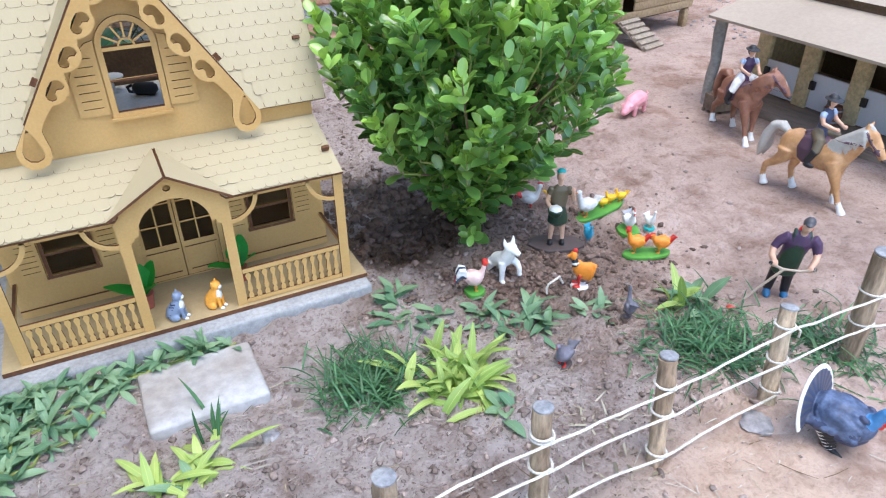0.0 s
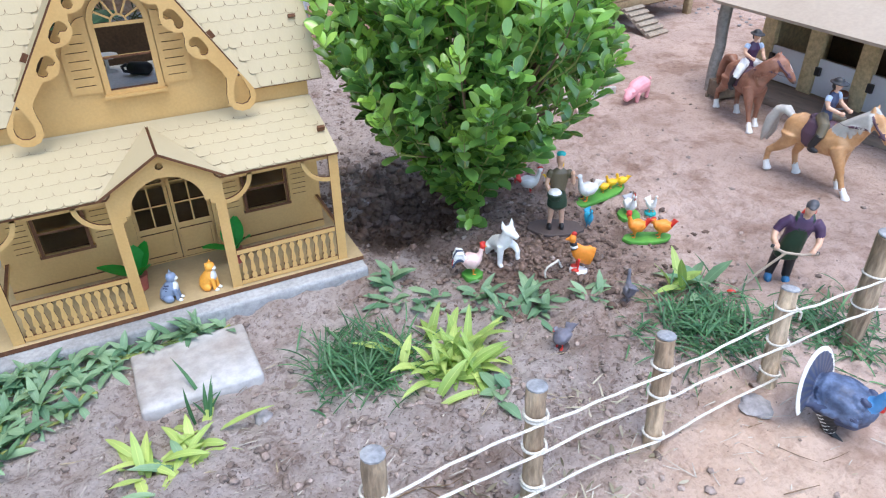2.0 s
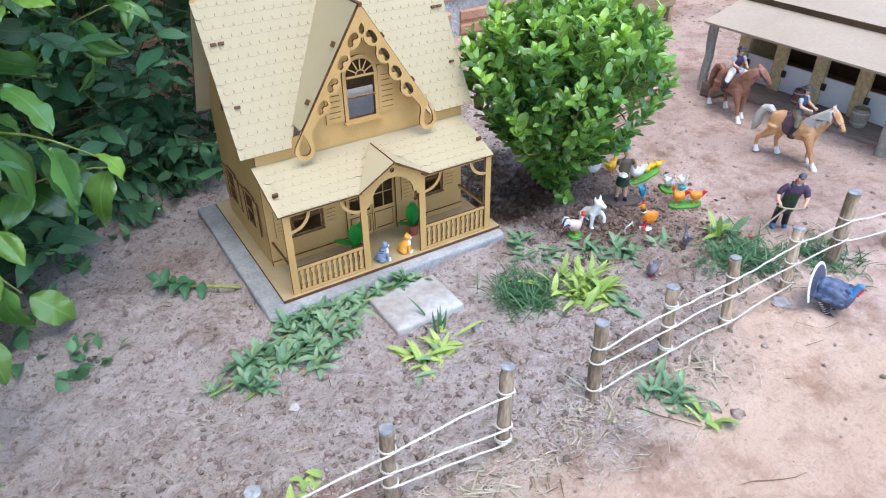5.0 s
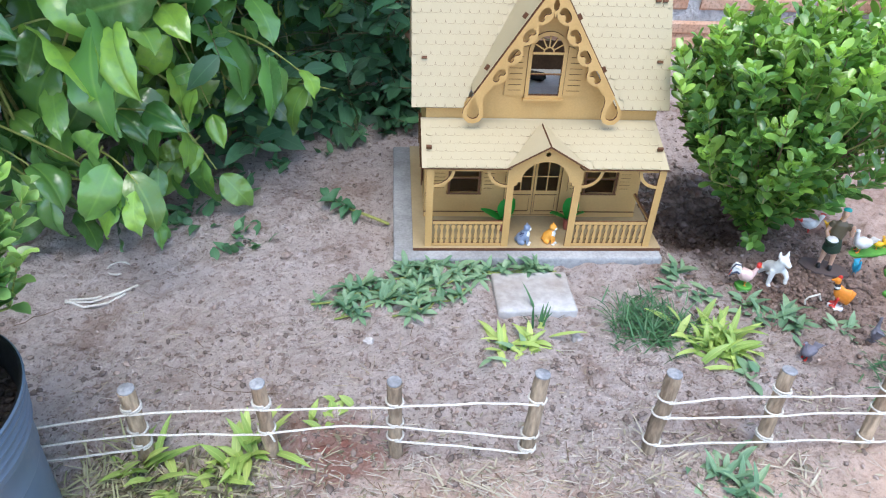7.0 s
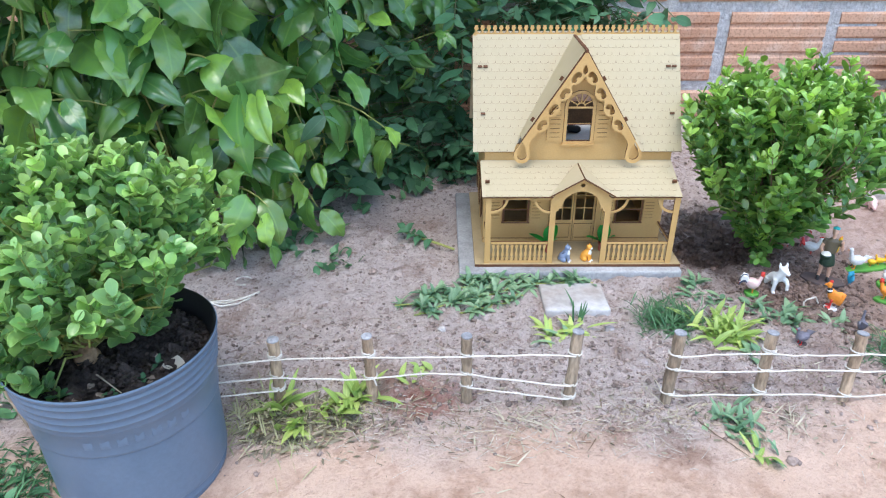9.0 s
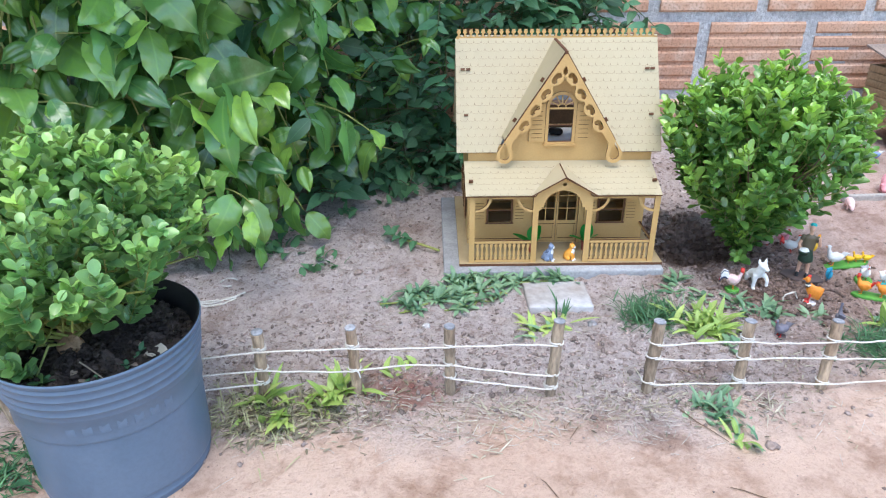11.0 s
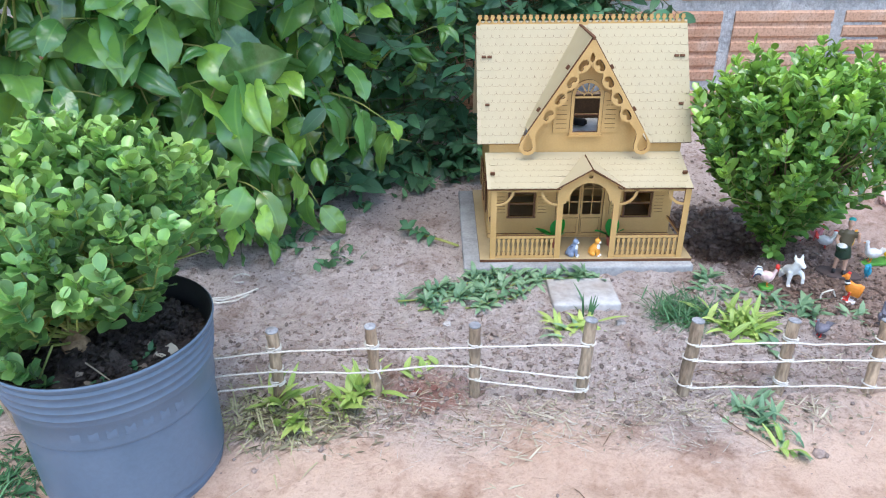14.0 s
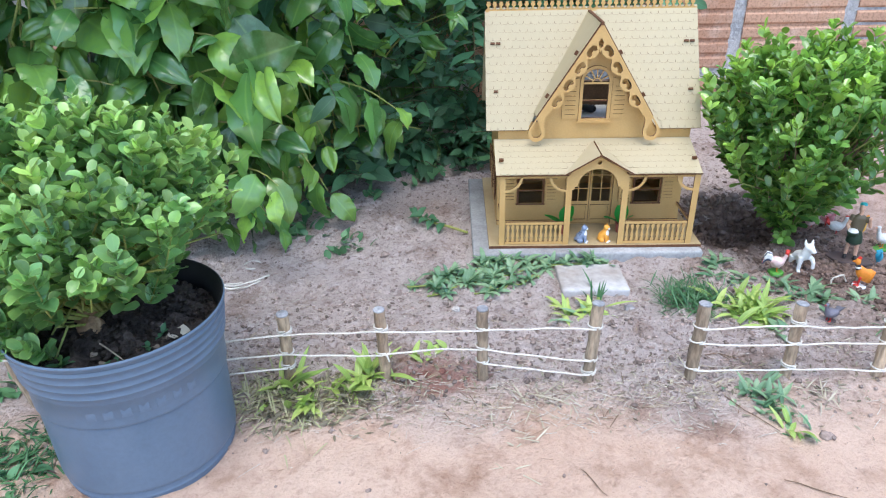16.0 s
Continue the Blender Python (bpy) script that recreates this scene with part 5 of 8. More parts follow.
        ends.append(((x, y, z), r.uniform(0.05, 0.5) + 0.35 * smooth(0.2, 0.9, t) * r.random() + (0.3 if r.random() < 0.1 else 0)))
    for k in range(16):
        a = r.uniform(3.3, 4.5)
        ends.append(((0.128 * math.cos(a) + r.uniform(-0.01, 0.01), 0.128 * math.sin(a), r.uniform(0.012, 0.06)), r.uniform(0.1, 0.5)))
    root = Vector((0, 0, 0.01))
    leaves, twigs = shrub_growth(r, ends, root, 0.0252, 0.68, 5, 0.0136, 0.2, 0.25, 0.85)
    # bare round the cut stump at its foot
    stump, bare = Vector((-0.005, -0.042, 0.008)), Vector((0.471, -0.729, 0.498))
    leaves = [l for l in leaves if (l[0] - stump).dot(bare) < -0.01 or (l[0] - stump - bare * (l[0] - stump).dot(bare)).length > 0.033]
    part("leaves", leaf_mesh("leaves", leaves, rounder(ROUNDED, 10), BOX, 0.50, 0.04), None, plant)["kind"] = "stuff"
    bm = bmesh.new()
    tube(bm, [(-0.020, -0.022, -0.030), (-0.020, -0.021, -0.006), (-0.018, -0.018, 0.010), (-0.012, -0.010, 0.034), (-0.003, 0, 0.065), (0, 0, 0.10)], [0.0185, 0.0180, 0.0150, 0.0095, 0.0075, 0.005], 14)
    bmesh.ops.subdivide_edges(bm, edges=bm.edges[:], cuts=1, use_grid_fill=True)
    for v in bm.verts:
        v.co += 0.003 * noise.noise_vector(v.co * 80) + 0.0015 * noise.noise_vector(v.co * 260)
    part("trunk", bm, BARE, plant, "thick pale brown trunk")
    bm = bmesh.new()
    tube(bm, [(-0.014, -0.018, -0.024), (-0.010, -0.028, -0.008), (-0.006, -0.038, 0.004), (-0.004, -0.043, 0.010)], [0.0160, 0.0170, 0.0165, 0.0140], 14, cap=0.35)
    bmesh.ops.subdivide_edges(bm, edges=bm.edges[:], cuts=1, use_grid_fill=True)
    for v in bm.verts:
        v.co += 0.003 * noise.noise_vector(v.co * 80) + 0.0015 * noise.noise_vector(v.co * 260)
    part("stump", bm, BARE, plant, "pale brown cut stump at the foot")
    bm = bmesh.new()
    twig_mesh(bm, twigs[::2], root, 0.0022, 0.0013)
    part("twigs", bm, GREENTWIG, plant)["kind"] = "stuff"


build_pot()


# ---------------------------------------------------------------- vines along the wall
def hedge_line(x):
    """How far forward the foot of the vines reaches."""
    pts = ((-2.4, -0.55), (-1.5, -0.22), (-1.05, -0.02), (-0.74, 0.11), (-0.58, 0.245), (-0.54, 0.42), (-0.40, 0.48), (-0.22, 0.54), (0.0, 0.72), (0.2, 0.86), (0.5, 1.05))
    for (a, ya), (b, yb) in zip(pts, pts[1:]):
        if x <= b:
            return ya + (yb - ya) * (x - a) / (b - a)
    return 1.05


VINELEAF = tuple((s, w * (1 + (0.022 if i % 2 else -0.012))) for i, (s, w) in enumerate(rounder(BIGLEAF, 23)))


def build_vines():
    r = random.Random(31)
    vine = thing("passion_vine", (-1.0, 0.15, gz(-1.0, 0.15)), "climbing vine with large glossy green leaves", "vine", world_plan=True)
    off = Vector((-1.0, 0.15, gz(-1.0, 0.15)))
    count = 0
    rest = []
    # hanging shoots, each with alternate leaves, the outermost ones picked apart
    shoots = []
    for k in range(250):
        x = -0.46 - 1.30 * r.random() ** 1.1
        layer = r.random()
        z = r.uniform(0.16, 0.95)
        y = hedge_line(x) + 0.015 + 0.12 * z + 0.26 * layer * layer + 0.05 * noise.noise((x * 6, z * 6, 2.0))
        shoots.append((x, y, z, layer))
    for x, z in ((-0.62, 0.22), (-0.66, 0.31), (-0.72, 0.20), (-0.76, 0.36), (-0.80, 0.27), (-0.88, 0.33), (-0.93, 0.24), (-0.60, 0.36), (-0.70, 0.46), (-0.83, 0.45), (-0.97, 0.42), (-0.67, 0.15), (-0.78, 0.15), (-0.61, 0.14), (-0.64, 0.19), (-0.57, 0.20), (-0.70, 0.13), (-0.74, 0.17), (-0.83, 0.14), (-0.88, 0.18), (-0.94, 0.15), (-0.55, 0.27), (-0.58, 0.31)):
        shoots.append((x, hedge_line(x) + (0.008 if z > 0.22 else -0.035) + 0.10 * z, z, 0.05))
    bm_stem = bmesh.new()
    for x, y, z, layer in shoots:
        if x > -0.58 and z < 0.16 + 0.9 * (x + 0.58):
            continue
        p = Vector((x, y, z))
        way = Vector((r.uniform(-0.7, 0.7), r.uniform(-0.35, 0.15), r.uniform(-0.9, 0.5))).normalized()
        young = r.random() < 0.20
        path = [p]
        side = r.choice((-1, 1))
        for i in range(r.randint(4, 6)):
            way = (way + Vector((0.12 * r.uniform(-1, 1), 0.10 * r.uniform(-1, 1), -0.16))).normalized()
            p = p + way * r.uniform(0.034, 0.056)
            if p.z < 0.05:
                break
            path.append(p.copy())
            side = -side
            big = r.random()
            l = (0.062 + 0.122 * big ** 1.7) * (0.72 if x > -0.58 else 1.0) * (0.62 if young else 1.0)
            across = Vector((side * r.uniform(0.15, 0.85), -0.25 - 0.6 * r.random(), r.uniform(-0.85, 0.35)))
            d = (across + 0.35 * way).normalized()
            l = min(l, max(0.05, (p.z - 0.005) / max(0.25, 0.35 - d.z)))
            if p.z < 0.30:
                l = min(l, 0.100)
            nn = Vector((r.uniform(-0.6, 0.7), -0.60, 1.15)) + 1.15 * unit(r)
            age = r.uniform(0.55, 1.0) if young else (r.uniform(0.3, 0.7) if r.random() < 0.25 else r.uniform(0.0, 0.28))
            foot = p + d * 0.012
            rec = (foot - off, d, nn, l, l * r.uniform(0.46, 0.60), r.uniform(0.4, 1.7), age)
            if layer < 0.62 and count < 300 and x > -1.25:
                one = (Vector((0, 0, 0)), *rec[1:])
                part("leaf", leaf_mesh("leaf", [one], VINELEAF, VINE, 0.50, 0.055, 7), None, vine, at=Matrix.Translation(rec[0] * U))
                count += 1
            else:
                rest.append(rec)
        if len(path) > 2:
            tube(bm_stem, path, [0.0024 - 0.0016 * i / len(path) for i in range(len(path))], 5)
    # deeper leaves, given the dark old colour to make the gaps look shaded
    for k in range(420):
        x, z = r.uniform(-1.7, -0.48), r.uniform(0.06, 1.0)
        l = r.uniform(0.08, 0.15)
        if z < 0.9 * l:
            continue
        rest.append((Vector((x, hedge_line(x) + r.uniform(0.20, 0.40) + 0.1 * z, z)) - off, Vector((r.uniform(-0.8, 0.8), -0.3, r.uniform(-1.3, 0))), Vector((0, -0.8, 0.7)) + 0.9 * unit(r), l, l * 0.56, r.uniform(0, 1.2), r.uniform(0, 0.2)))
    # two in five far back; the rest an unseen canopy added to block the sky
    for k in range(1450):
        x = -0.25 - 1.9 * r.random()
        z = r.uniform(0.0, 1.15) if k % 5 < 2 else r.uniform(0.90, 1.40)
        l = r.uniform(0.10, 0.19)
        p = Vector((x, min(1.10, hedge_line(x) + r.uniform(0.40, 0.75) if k % 5 < 2 else hedge_line(x) + r.uniform(-0.16, 0.75)), z)) - off
        rest.append((p, Vector((r.uniform(-0.8, 0.8), r.uniform(-0.6, 0.0), r.uniform(-1, 0.2))), Vector((0, -0.8, 0.7)) + 0.6 * unit(r), l, l * 0.60, r.uniform(0, 0.9), r.uniform(0, 0.15)))
    # more unseen overhanging leaves, added to shade the soil before the hedge
    for k in range(420):
        x = -0.15 - 1.5 * r.random()
        z = r.uniform(1.05, 1.40)
        l = r.uniform(0.10, 0.18)
        rest.append((Vector((x, hedge_line(x) + r.uniform(-0.34, 0.10), z)) - off, Vector((r.uniform(-1, 1), r.uniform(-1, 0.2), r.uniform(-0.6, 0.2))), Vector((0, -0.2, 1)) + 0.5 * unit(r), l, l * 0.6, r.uniform(0, 0.9), r.uniform(0, 0.2)))
    part("inner_and_shade_leaves", leaf_mesh("inner_and_shade_leaves", rest, VINELEAF, VINE, 0.26, 0.08, 5), None, vine)["kind"] = "stuff"
    bm = bm_stem
    for k in range(20):
        x = -0.55 - 1.1 * r.random()
        y = hedge_line(x) + 0.12 + 0.2 * r.random()
        z, pts = 0.0, []
        dx = r.uniform(-0.3, 0.3)
        for i in range(7):
            pts.append((x + dx * i / 6 + 0.05 * r.uniform(-1, 1), y + 0.05 * r.uniform(-1, 1), 0.15 * i))
        tube(bm, pts, [0.004 - 0.0004 * i for i in range(7)], 5)
    part("stems", bm, GREENTWIG, vine)["kind"] = "stuff"
    bm = bmesh.new()
    tube(bm, [(-1.035, 0.08, 0.325), (-1.000, 0.08, 0.362), (-0.965, 0.085, 0.398), (-0.935, 0.09, 0.435), (-0.925, 0.13, 0.46)], [0.0026, 0.0026, 0.0024, 0.002, 0.0016], 7)
    part("bare_stem", bm, STRAW, vine, "pale bare stem")
    # creeper with smaller pointed leaves behind the house
    creep = thing("creeper", (-0.4, 0.6, gz(-0.4, 0.6)), "tangle of dull green creeper with small pointed leaves", "creeper")
    c0 = Vector((-0.4, 0.6, gz(-0.4, 0.6)))
    leaves = []
    bm = bmesh.new()
    for k in range(430):
        x = r.uniform(-0.58, 0.30) if k % 5 else r.uniform(-0.66, -0.1)
        y = hedge_line(x) + 0.36 * r.random() ** 1.3 - 0.01
        z = 0.02 + 0.75 * r.random() ** 1.15 * smooth(-0.08, 0.15, y - hedge_line(x) + 0.08)
        if x > 0.0 and z < 0.3:
            z += 0.3
        if k % 4 == 1 and x < -0.2:
            y, z = hedge_line(x) + r.uniform(0.06, 0.16), r.uniform(0.01, 0.12)
        p = Vector((x, y, z)) - c0
        way = Vector((r.uniform(-0.7, 0.9), r.uniform(-1, 0.2), r.uniform(-0.35, 0.8))).normalized()
        run = r.uniform(0.07, 0.16)
        q = p + way * run + Vector((0, 0, -0.02))
        tube(bm, [p - Vector((0, -0.05, 0.05)), p, p.lerp(q, 0.5) + Vector((0, 0, 0.01)), q], [0.0022, 0.002, 0.0016, 0.001], 4)
        side = way.cross(Vector((0, 0, 1))).normalized()
        for i in range(5):
            b = p.lerp(q, i / 4)
            for s in (-1, 1):
                d = (side * s + way * r.uniform(0.2, 0.9) + Vector((0, -0.2, r.uniform(-0.6, 0.2)))).normalized()
                l = r.uniform(0.020, 0.046) if r.random() < 0.75 else r.uniform(0.05, 0.095)
                leaves.append((b, d, Vector((0, -0.5, 0.9)) + 0.85 * unit(r), l, l * r.uniform(0.36, 0.52), r.uniform(0, 0.8), r.uniform(0.0, 0.55)))
    for k in range(150):
        x = r.uniform(-0.62, 0.1)
        p = Vector((x, hedge_line(x) + r.uniform(0.0, 0.25), r.uniform(0.03, 0.5))) - c0
        q = p + Vector((r.uniform(-0.16, 0.16), r.uniform(-0.07, 0.05), r.uniform(-0.10, 0.12)))
        tube(bm, [p, p.lerp(q, 0.5) + 0.012 * unit(r), q], [0.0016, 0.0014, 0.0009], 4)
    part("leaves", leaf_mesh("leaves", leaves, OVATE, CREEPER, 0.2, 0.05), None, creep)["kind"] = "stuff"
    part("stems", bm, CREEPSTEM, creep)["kind"] = "stuff"


build_vines()


# ---------------------------------------------------------------- weeds and grasses
def tuft(name, label, category, loc, n, length, width, mat, seed, outline=LANCE, up=(15, 70), droop=(0.3, 1.1), spread=0.02, age=(0.0, 1.0), group="", sweep=None):
    """A clump of blades that spring from one spot."""
    r = random.Random(seed)
    x, y = loc
    z = gz(x, y)
    t = thing(name, (x, y, z - 0.002), label, category, group)
    leaves = []
    for k in range(n):
        a = r.uniform(0, 6.283) if sweep is None else radians(r.uniform(*sweep))
        e = radians(r.uniform(*up))
        d = Vector((math.cos(a) * math.cos(e), math.sin(a) * math.cos(e), math.sin(e)))
        p = Vector((r.gauss(0, spread), r.gauss(0, spread), 0))
        p.z = gz(x + p.x, y + p.y) - z
        l = length * r.uniform(0.45, 1.15)
        leaves.append((p, d, Vector((0, 0, 1)) - 0.4 * d + 0.2 * unit(r), l, width * r.uniform(0.75, 1.2), r.uniform(*droop), r.uniform(*age)))
    if n <= 110:
        for one in leaves:
            foot = one[0]
            part("leaf", leaf_mesh("leaf", [(Vector((0, 0, 0)), *one[1:])], outline, mat, 0.25, 0.03), None, t, at=Matrix.Translation(foot * U))
    else:
        part("blades", leaf_mesh("blades", leaves, outline, mat, 0.25, 0.02), None, t)["kind"] = "stuff"
    return t


WEEDLABEL = "low broad-leaved grass weed on bare earth"


def runners():
    """Rosettes of grass leaves on pale runners that creep over the earth before the porch."""
    r = random.Random(61)
    stems = (((-0.385, -0.120), (-0.150, -0.045)), ((-0.350, -0.160), (-0.115, -0.050)), ((-0.300, -0.050), (-0.330, -0.150)), ((-0.250, -0.160), (-0.120, -0.085)), ((-0.275, -0.060), (-0.015, -0.036)), ((-0.230, -0.165), (-0.200, -0.050)), ((-0.240, -0.037), (0.030, -0.036)))
    for a, b in stems:
        z = gz(*a)
        w = thing("broadleaf_weed", (a[0], a[1], z), WEEDLABEL, "weed", "weeds before the porch")
        o = Vector((a[0], a[1], z))
        run = Vector((b[0] - a[0], b[1] - a[1], 0))
        pts = []
        for i in range(9):
            q = Vector((a[0], a[1], 0)) + run * i / 8 + Vector((r.uniform(-1, 1), r.uniform(-1, 1), 0)) * 0.006
            q.z = gz(q.x, q.y) + 0.003
            pts.append(q)
        bm = bmesh.new()
        tube(bm, [q - o for q in pts], 0.0016, 6)
        part("runner", bm, GREENTWIG, w, "pale creeping stem")
        gap = 0.014 if b[0] > 0 else 0.023
        for i in range(int(run.length / gap)):
            q = pts[0].lerp(pts[-1], (i + r.uniform(0.1, 0.9)) * gap / run.length) + Vector((r.gauss(0, 0.016), r.gauss(0, 0.011 if b[0] < 0 else 0.001), 0))
            if q.y > -0.03 or -0.10 < q.x < 0.07 and -0.16 < q.y < -0.040:
                continue
            q.z = gz(q.x, q.y) + 0.002
            turn = r.uniform(0, 6.28)
            for k in range(r.randint(6, 10)):
                t = turn + k * 2.4 + r.uniform(-0.4, 0.4)
                e = radians(r.uniform(2, 30) if r.random() < 0.65 else r.uniform(30, 75))
                d = Vector((math.cos(t) * math.cos(e), math.sin(t) * math.cos(e), math.sin(e)))
                l = r.uniform(0.016, 0.038)
                age = r.uniform(0, 0.9)
                part("leaf", leaf_mesh("leaf", [(Vector(), d, Vector((0, 0, 1)) - 0.4 * d + 0.2 * unit(r), l, l * r.uniform(0.24, 0.33), r.uniform(0.2, 1.4), age)], LANCE, WEED, 0.3, 0.05), None, w, at=Matrix.Translation((q - o) * U))


DRYOLIVE = leaf_material("half_dry_grass", (0.36, 0.38, 0.20), (0.55, 0.52, 0.34), (0.40, 0.36, 0.22), 0.6, 0.1, 0.3)
runners()
k = 0
for x, y, n, l, sd in ((-0.088, -0.222, 17, 0.056, 1), (-0.040, -0.208, 17, 0.054, 2), (-0.062, -0.232, 10, 0.040, 3)):
    tuft("lime_weed", "yellow-green broad-leaved grass weed", "weed", (x, y), n, l, 0.0092, LIME, 200 + sd, up=(4, 48), droop=(0.4, 1.2), spread=0.009, age=(0.2, 1.0), group="lime weeds")
tuft("grass_tuft", "few upright thin green blades by the paver", "grass", (-0.028, -0.172), 9, 0.058, 0.0042, BLADE, 207, STRAP, (45, 85), (0.1, 0.5), 0.010)
tuft("broadleaf_weed", "thin-leaved green weed among yellow-green leaves", "weed", (-0.080, -0.240), 10, 0.050, 0.0085, WEED, 208, up=(8, 55), spread=0.014, group="weeds before the fence")
tuft("lime_lily_clump", "bright yellow-green clump of strap leaves", "plant", (0.240, -0.222), 105, 0.060, 0.0105, LIME, 301, STRAP, (8, 85), (0.4, 1.3), 0.022, (0.0, 0.9))
tuft("broadleaf_weed", WEEDLABEL, "weed", (0.262, -0.285), 14, 0.035, 0.016, WEED, 302, up=(8, 45), spread=0.010, group="weeds by the animals")
tuft("grass_tuft", "dense tuft of thin dark green grass", "grass", (0.150, -0.178), 620, 0.046, 0.0023, BLADE, 303, STRAP, (12, 65), (0.4, 1.4), 0.028)
tuft("grass_tuft", "wide tuft of thin dark green grass behind the rope fence", "grass", (0.530, -0.318), 700, 0.048, 0.0023, BLADE, 304, STRAP, (12, 60), (0.4, 1.4), 0.032)
tuft("grass_tuft", "straggling thin green grass at a fence post", "grass", (0.650, -0.390), 300, 0.048, 0.0024, BLADE, 305, STRAP, (10, 55), (0.4, 1.4), 0.035)
for x, y, n, l, sd in ((0.385, -0.165, 24, 0.068, 1), (0.340, -0.150, 14, 0.060, 2), (0.235, -0.070, 14, 0.052, 3), (0.262, -0.100, 14, 0.052, 4), (0.245, -0.040, 14, 0.055, 5), (0.330, -0.110, 14, 0.05, 6), (0.455, -0.195, 10, 0.05, 7)):
    tuft("broadleaf_weed", WEEDLABEL, "weed", (x, y), n, l * 0.74, 0.0112, WEED, 310 + sd, up=(10, 60), spread=0.012, group="weeds by the animals")
tuft("lime_weed", "upright yellow-green weed with broad leaves", "weed", (0.562, -0.232), 6, 0.066, 0.014, LIME, 320, up=(30, 80), droop=(0.2, 0.7), spread=0.008, age=(0, 0.5), group="lime weeds")
tuft("broadleaf_weed", "broad-leaved green weed sprig", "weed", (0.590, -0.245), 9, 0.062, 0.016, WEED, 321, up=(20, 60), spread=0.012, group="weeds by the animals")
for x, y, n, l, sd, sw in ((-0.540, -0.440, 22, 0.070, 1, None), (-0.425, -0.425, 24, 0.072, 2, None), (-0.510, -0.480, 14, 0.075, 3, (200, 330)), (-0.465, -0.445, 14, 0.062, 4, (180, 360)), (-0.335, -0.372, 12, 0.032, 5, None)):
    tuft("lime_weed", "yellow-green broad-leaved weed at the foot of the rope fence", "weed", (x, y), n, l, 0.0110, LIME, 330 + sd, up=(20, 82), spread=0.012, age=(0.0, 0.75), sweep=sw, group="lime weeds")
for x, y, n, l, sd, sw in ((0.146, -0.468, 26, 0.036, 1, None), (0.160, -0.500, 30, 0.038, 2, None), (0.176, -0.532, 18, 0.034, 3, None)):
    tuft("broadleaf_weed", "flat green weed growing in the sandy earth", "weed", (x, y), n, l, 0.0078, WEED, 340 + sd, up=(8, 60), spread=0.016, sweep=sw, group="weeds before the fence")
tuft("lime_weed", "single yellow-green shoot in the sandy earth", "weed", (0.172, -0.548), 6, 0.042, 0.0095, LIME, 345, up=(15, 60), spread=0.006, group="lime weeds")
for x, y, n, l, sd in ((-0.560, -0.470, 90, 0.050, 1), (-0.600, -0.455, 80, 0.045, 2), (-0.480, -0.470, 80, 0.045, 3), (-0.510, -0.510, 60, 0.040, 4), (-0.430, -0.455, 60, 0.040, 5)):
    tuft("dry_grass_tuft", "half-dry olive grass at the foot of the rope fence", "grass", (x, y), n + 20, l, 0.0022, DRYOLIVE, 360 + sd, STRAP, (5, 40), (0.2, 1.0), 0.022, group="dry grass")
for x, y, n, l, sd in ((-0.168, -0.478, 26, 0.055, 1), (-0.185, -0.560, 7, 0.045, 2), (-0.219, -0.612, 6, 0.050, 3), (-0.355, -0.445, 12, 0.034, 4), (-0.120, -0.500, 14, 0.040, 5), (0.090, -0.445, 22, 0.050, 6), (0.240, -0.470, 30, 0.045, 7), (-0.245, -0.530, 8, 0.03, 8), (0.33, -0.36, 24, 0.04, 9)):
    tuft("dry_grass_tuft", "withered straw-coloured grass lying on the earth", "grass", (x, y), n, l, 0.0024, STRAWLEAF, 370 + sd, STRAP, (1, 22), (0.0, 0.5), 0.010, group="dry grass")
for x, y, n, l, sd in ((-0.865, -0.625, 150, 0.030, 1), (-0.850, -0.560, 150, 0.036, 2), (-0.93, -0.58, 150, 0.032, 3)):
    tuft("grass_tuft", "straggling green grass behind the plastic pot", "grass", (x, y), n, l, 0.0028, BLADE, 380 + sd, STRAP, (10, 60), (0.4, 1.4), 0.032, group="grass behind the pot")
for x, y, n, l, sd in ((-0.535, 0.070, 9, 0.050, 1), (-0.560, 0.020, 8, 0.048, 2), (-0.500, 0.055, 6, 0.04, 3), (-0.635, 0.115, 9, 0.062, 4), (-0.585, 0.215, 10, 0.060, 5), (-0.655, 0.150, 9, 0.07, 8), (-0.560, 0.240, 9, 0.055, 9), (-0.500, 0.330, 9, 0.05, 10), (-0.400, 0.430, 8, 0.060, 7), (-0.95, -0.30, 16, 0.07, 12), (-0.99, -0.45, 18, 0.06, 13), (-0.90, -0.62, 14, 0.05, 14)):
    tuft("broadleaf_weed", "soft green weed at the foot of the vines", "weed", (x, y), n, l * 0.8, l * 0.30, CREEPER, 350 + sd, OVATE, (25, 75), (0.2, 0.9), 0.02, group="weeds under the vines")


def pulled_weed():
    r = random.Random(5)
    t = thing("wilted_weed", (-0.333, 0.150, gz(-0.333, 0.150)), "pulled-up wilted weed lying on the earth", "weed")
    bm = bmesh.new()
    tube(bm, [(0.07, -0.045, 0.006), (0.03, -0.02, 0.009), (0, 0, 0.008), (-0.045, 0.03, 0.012)], [0.003, 0.003, 0.0026, 0.002], 6)
    part("stalk", bm, GREENTWIG, t)
    for k in range(9):
        p = Vector((-0.05 + 0.008 * k, 0.032 - 0.005 * k, 0.012))
        d = Vector((r.uniform(-1, 0.3), r.uniform(-0.8, 0.8), r.uniform(0, 0.4)))
        part("leaf", leaf_mesh("leaf", [(Vector(), d, Vector((0, 0, 1)), 0.036, 0.018, 0.7, 0.1)], OVATE, CREEPER, 0.5, 0.1), None, t, at=Matrix.Translation(p * U))


pulled_weed()

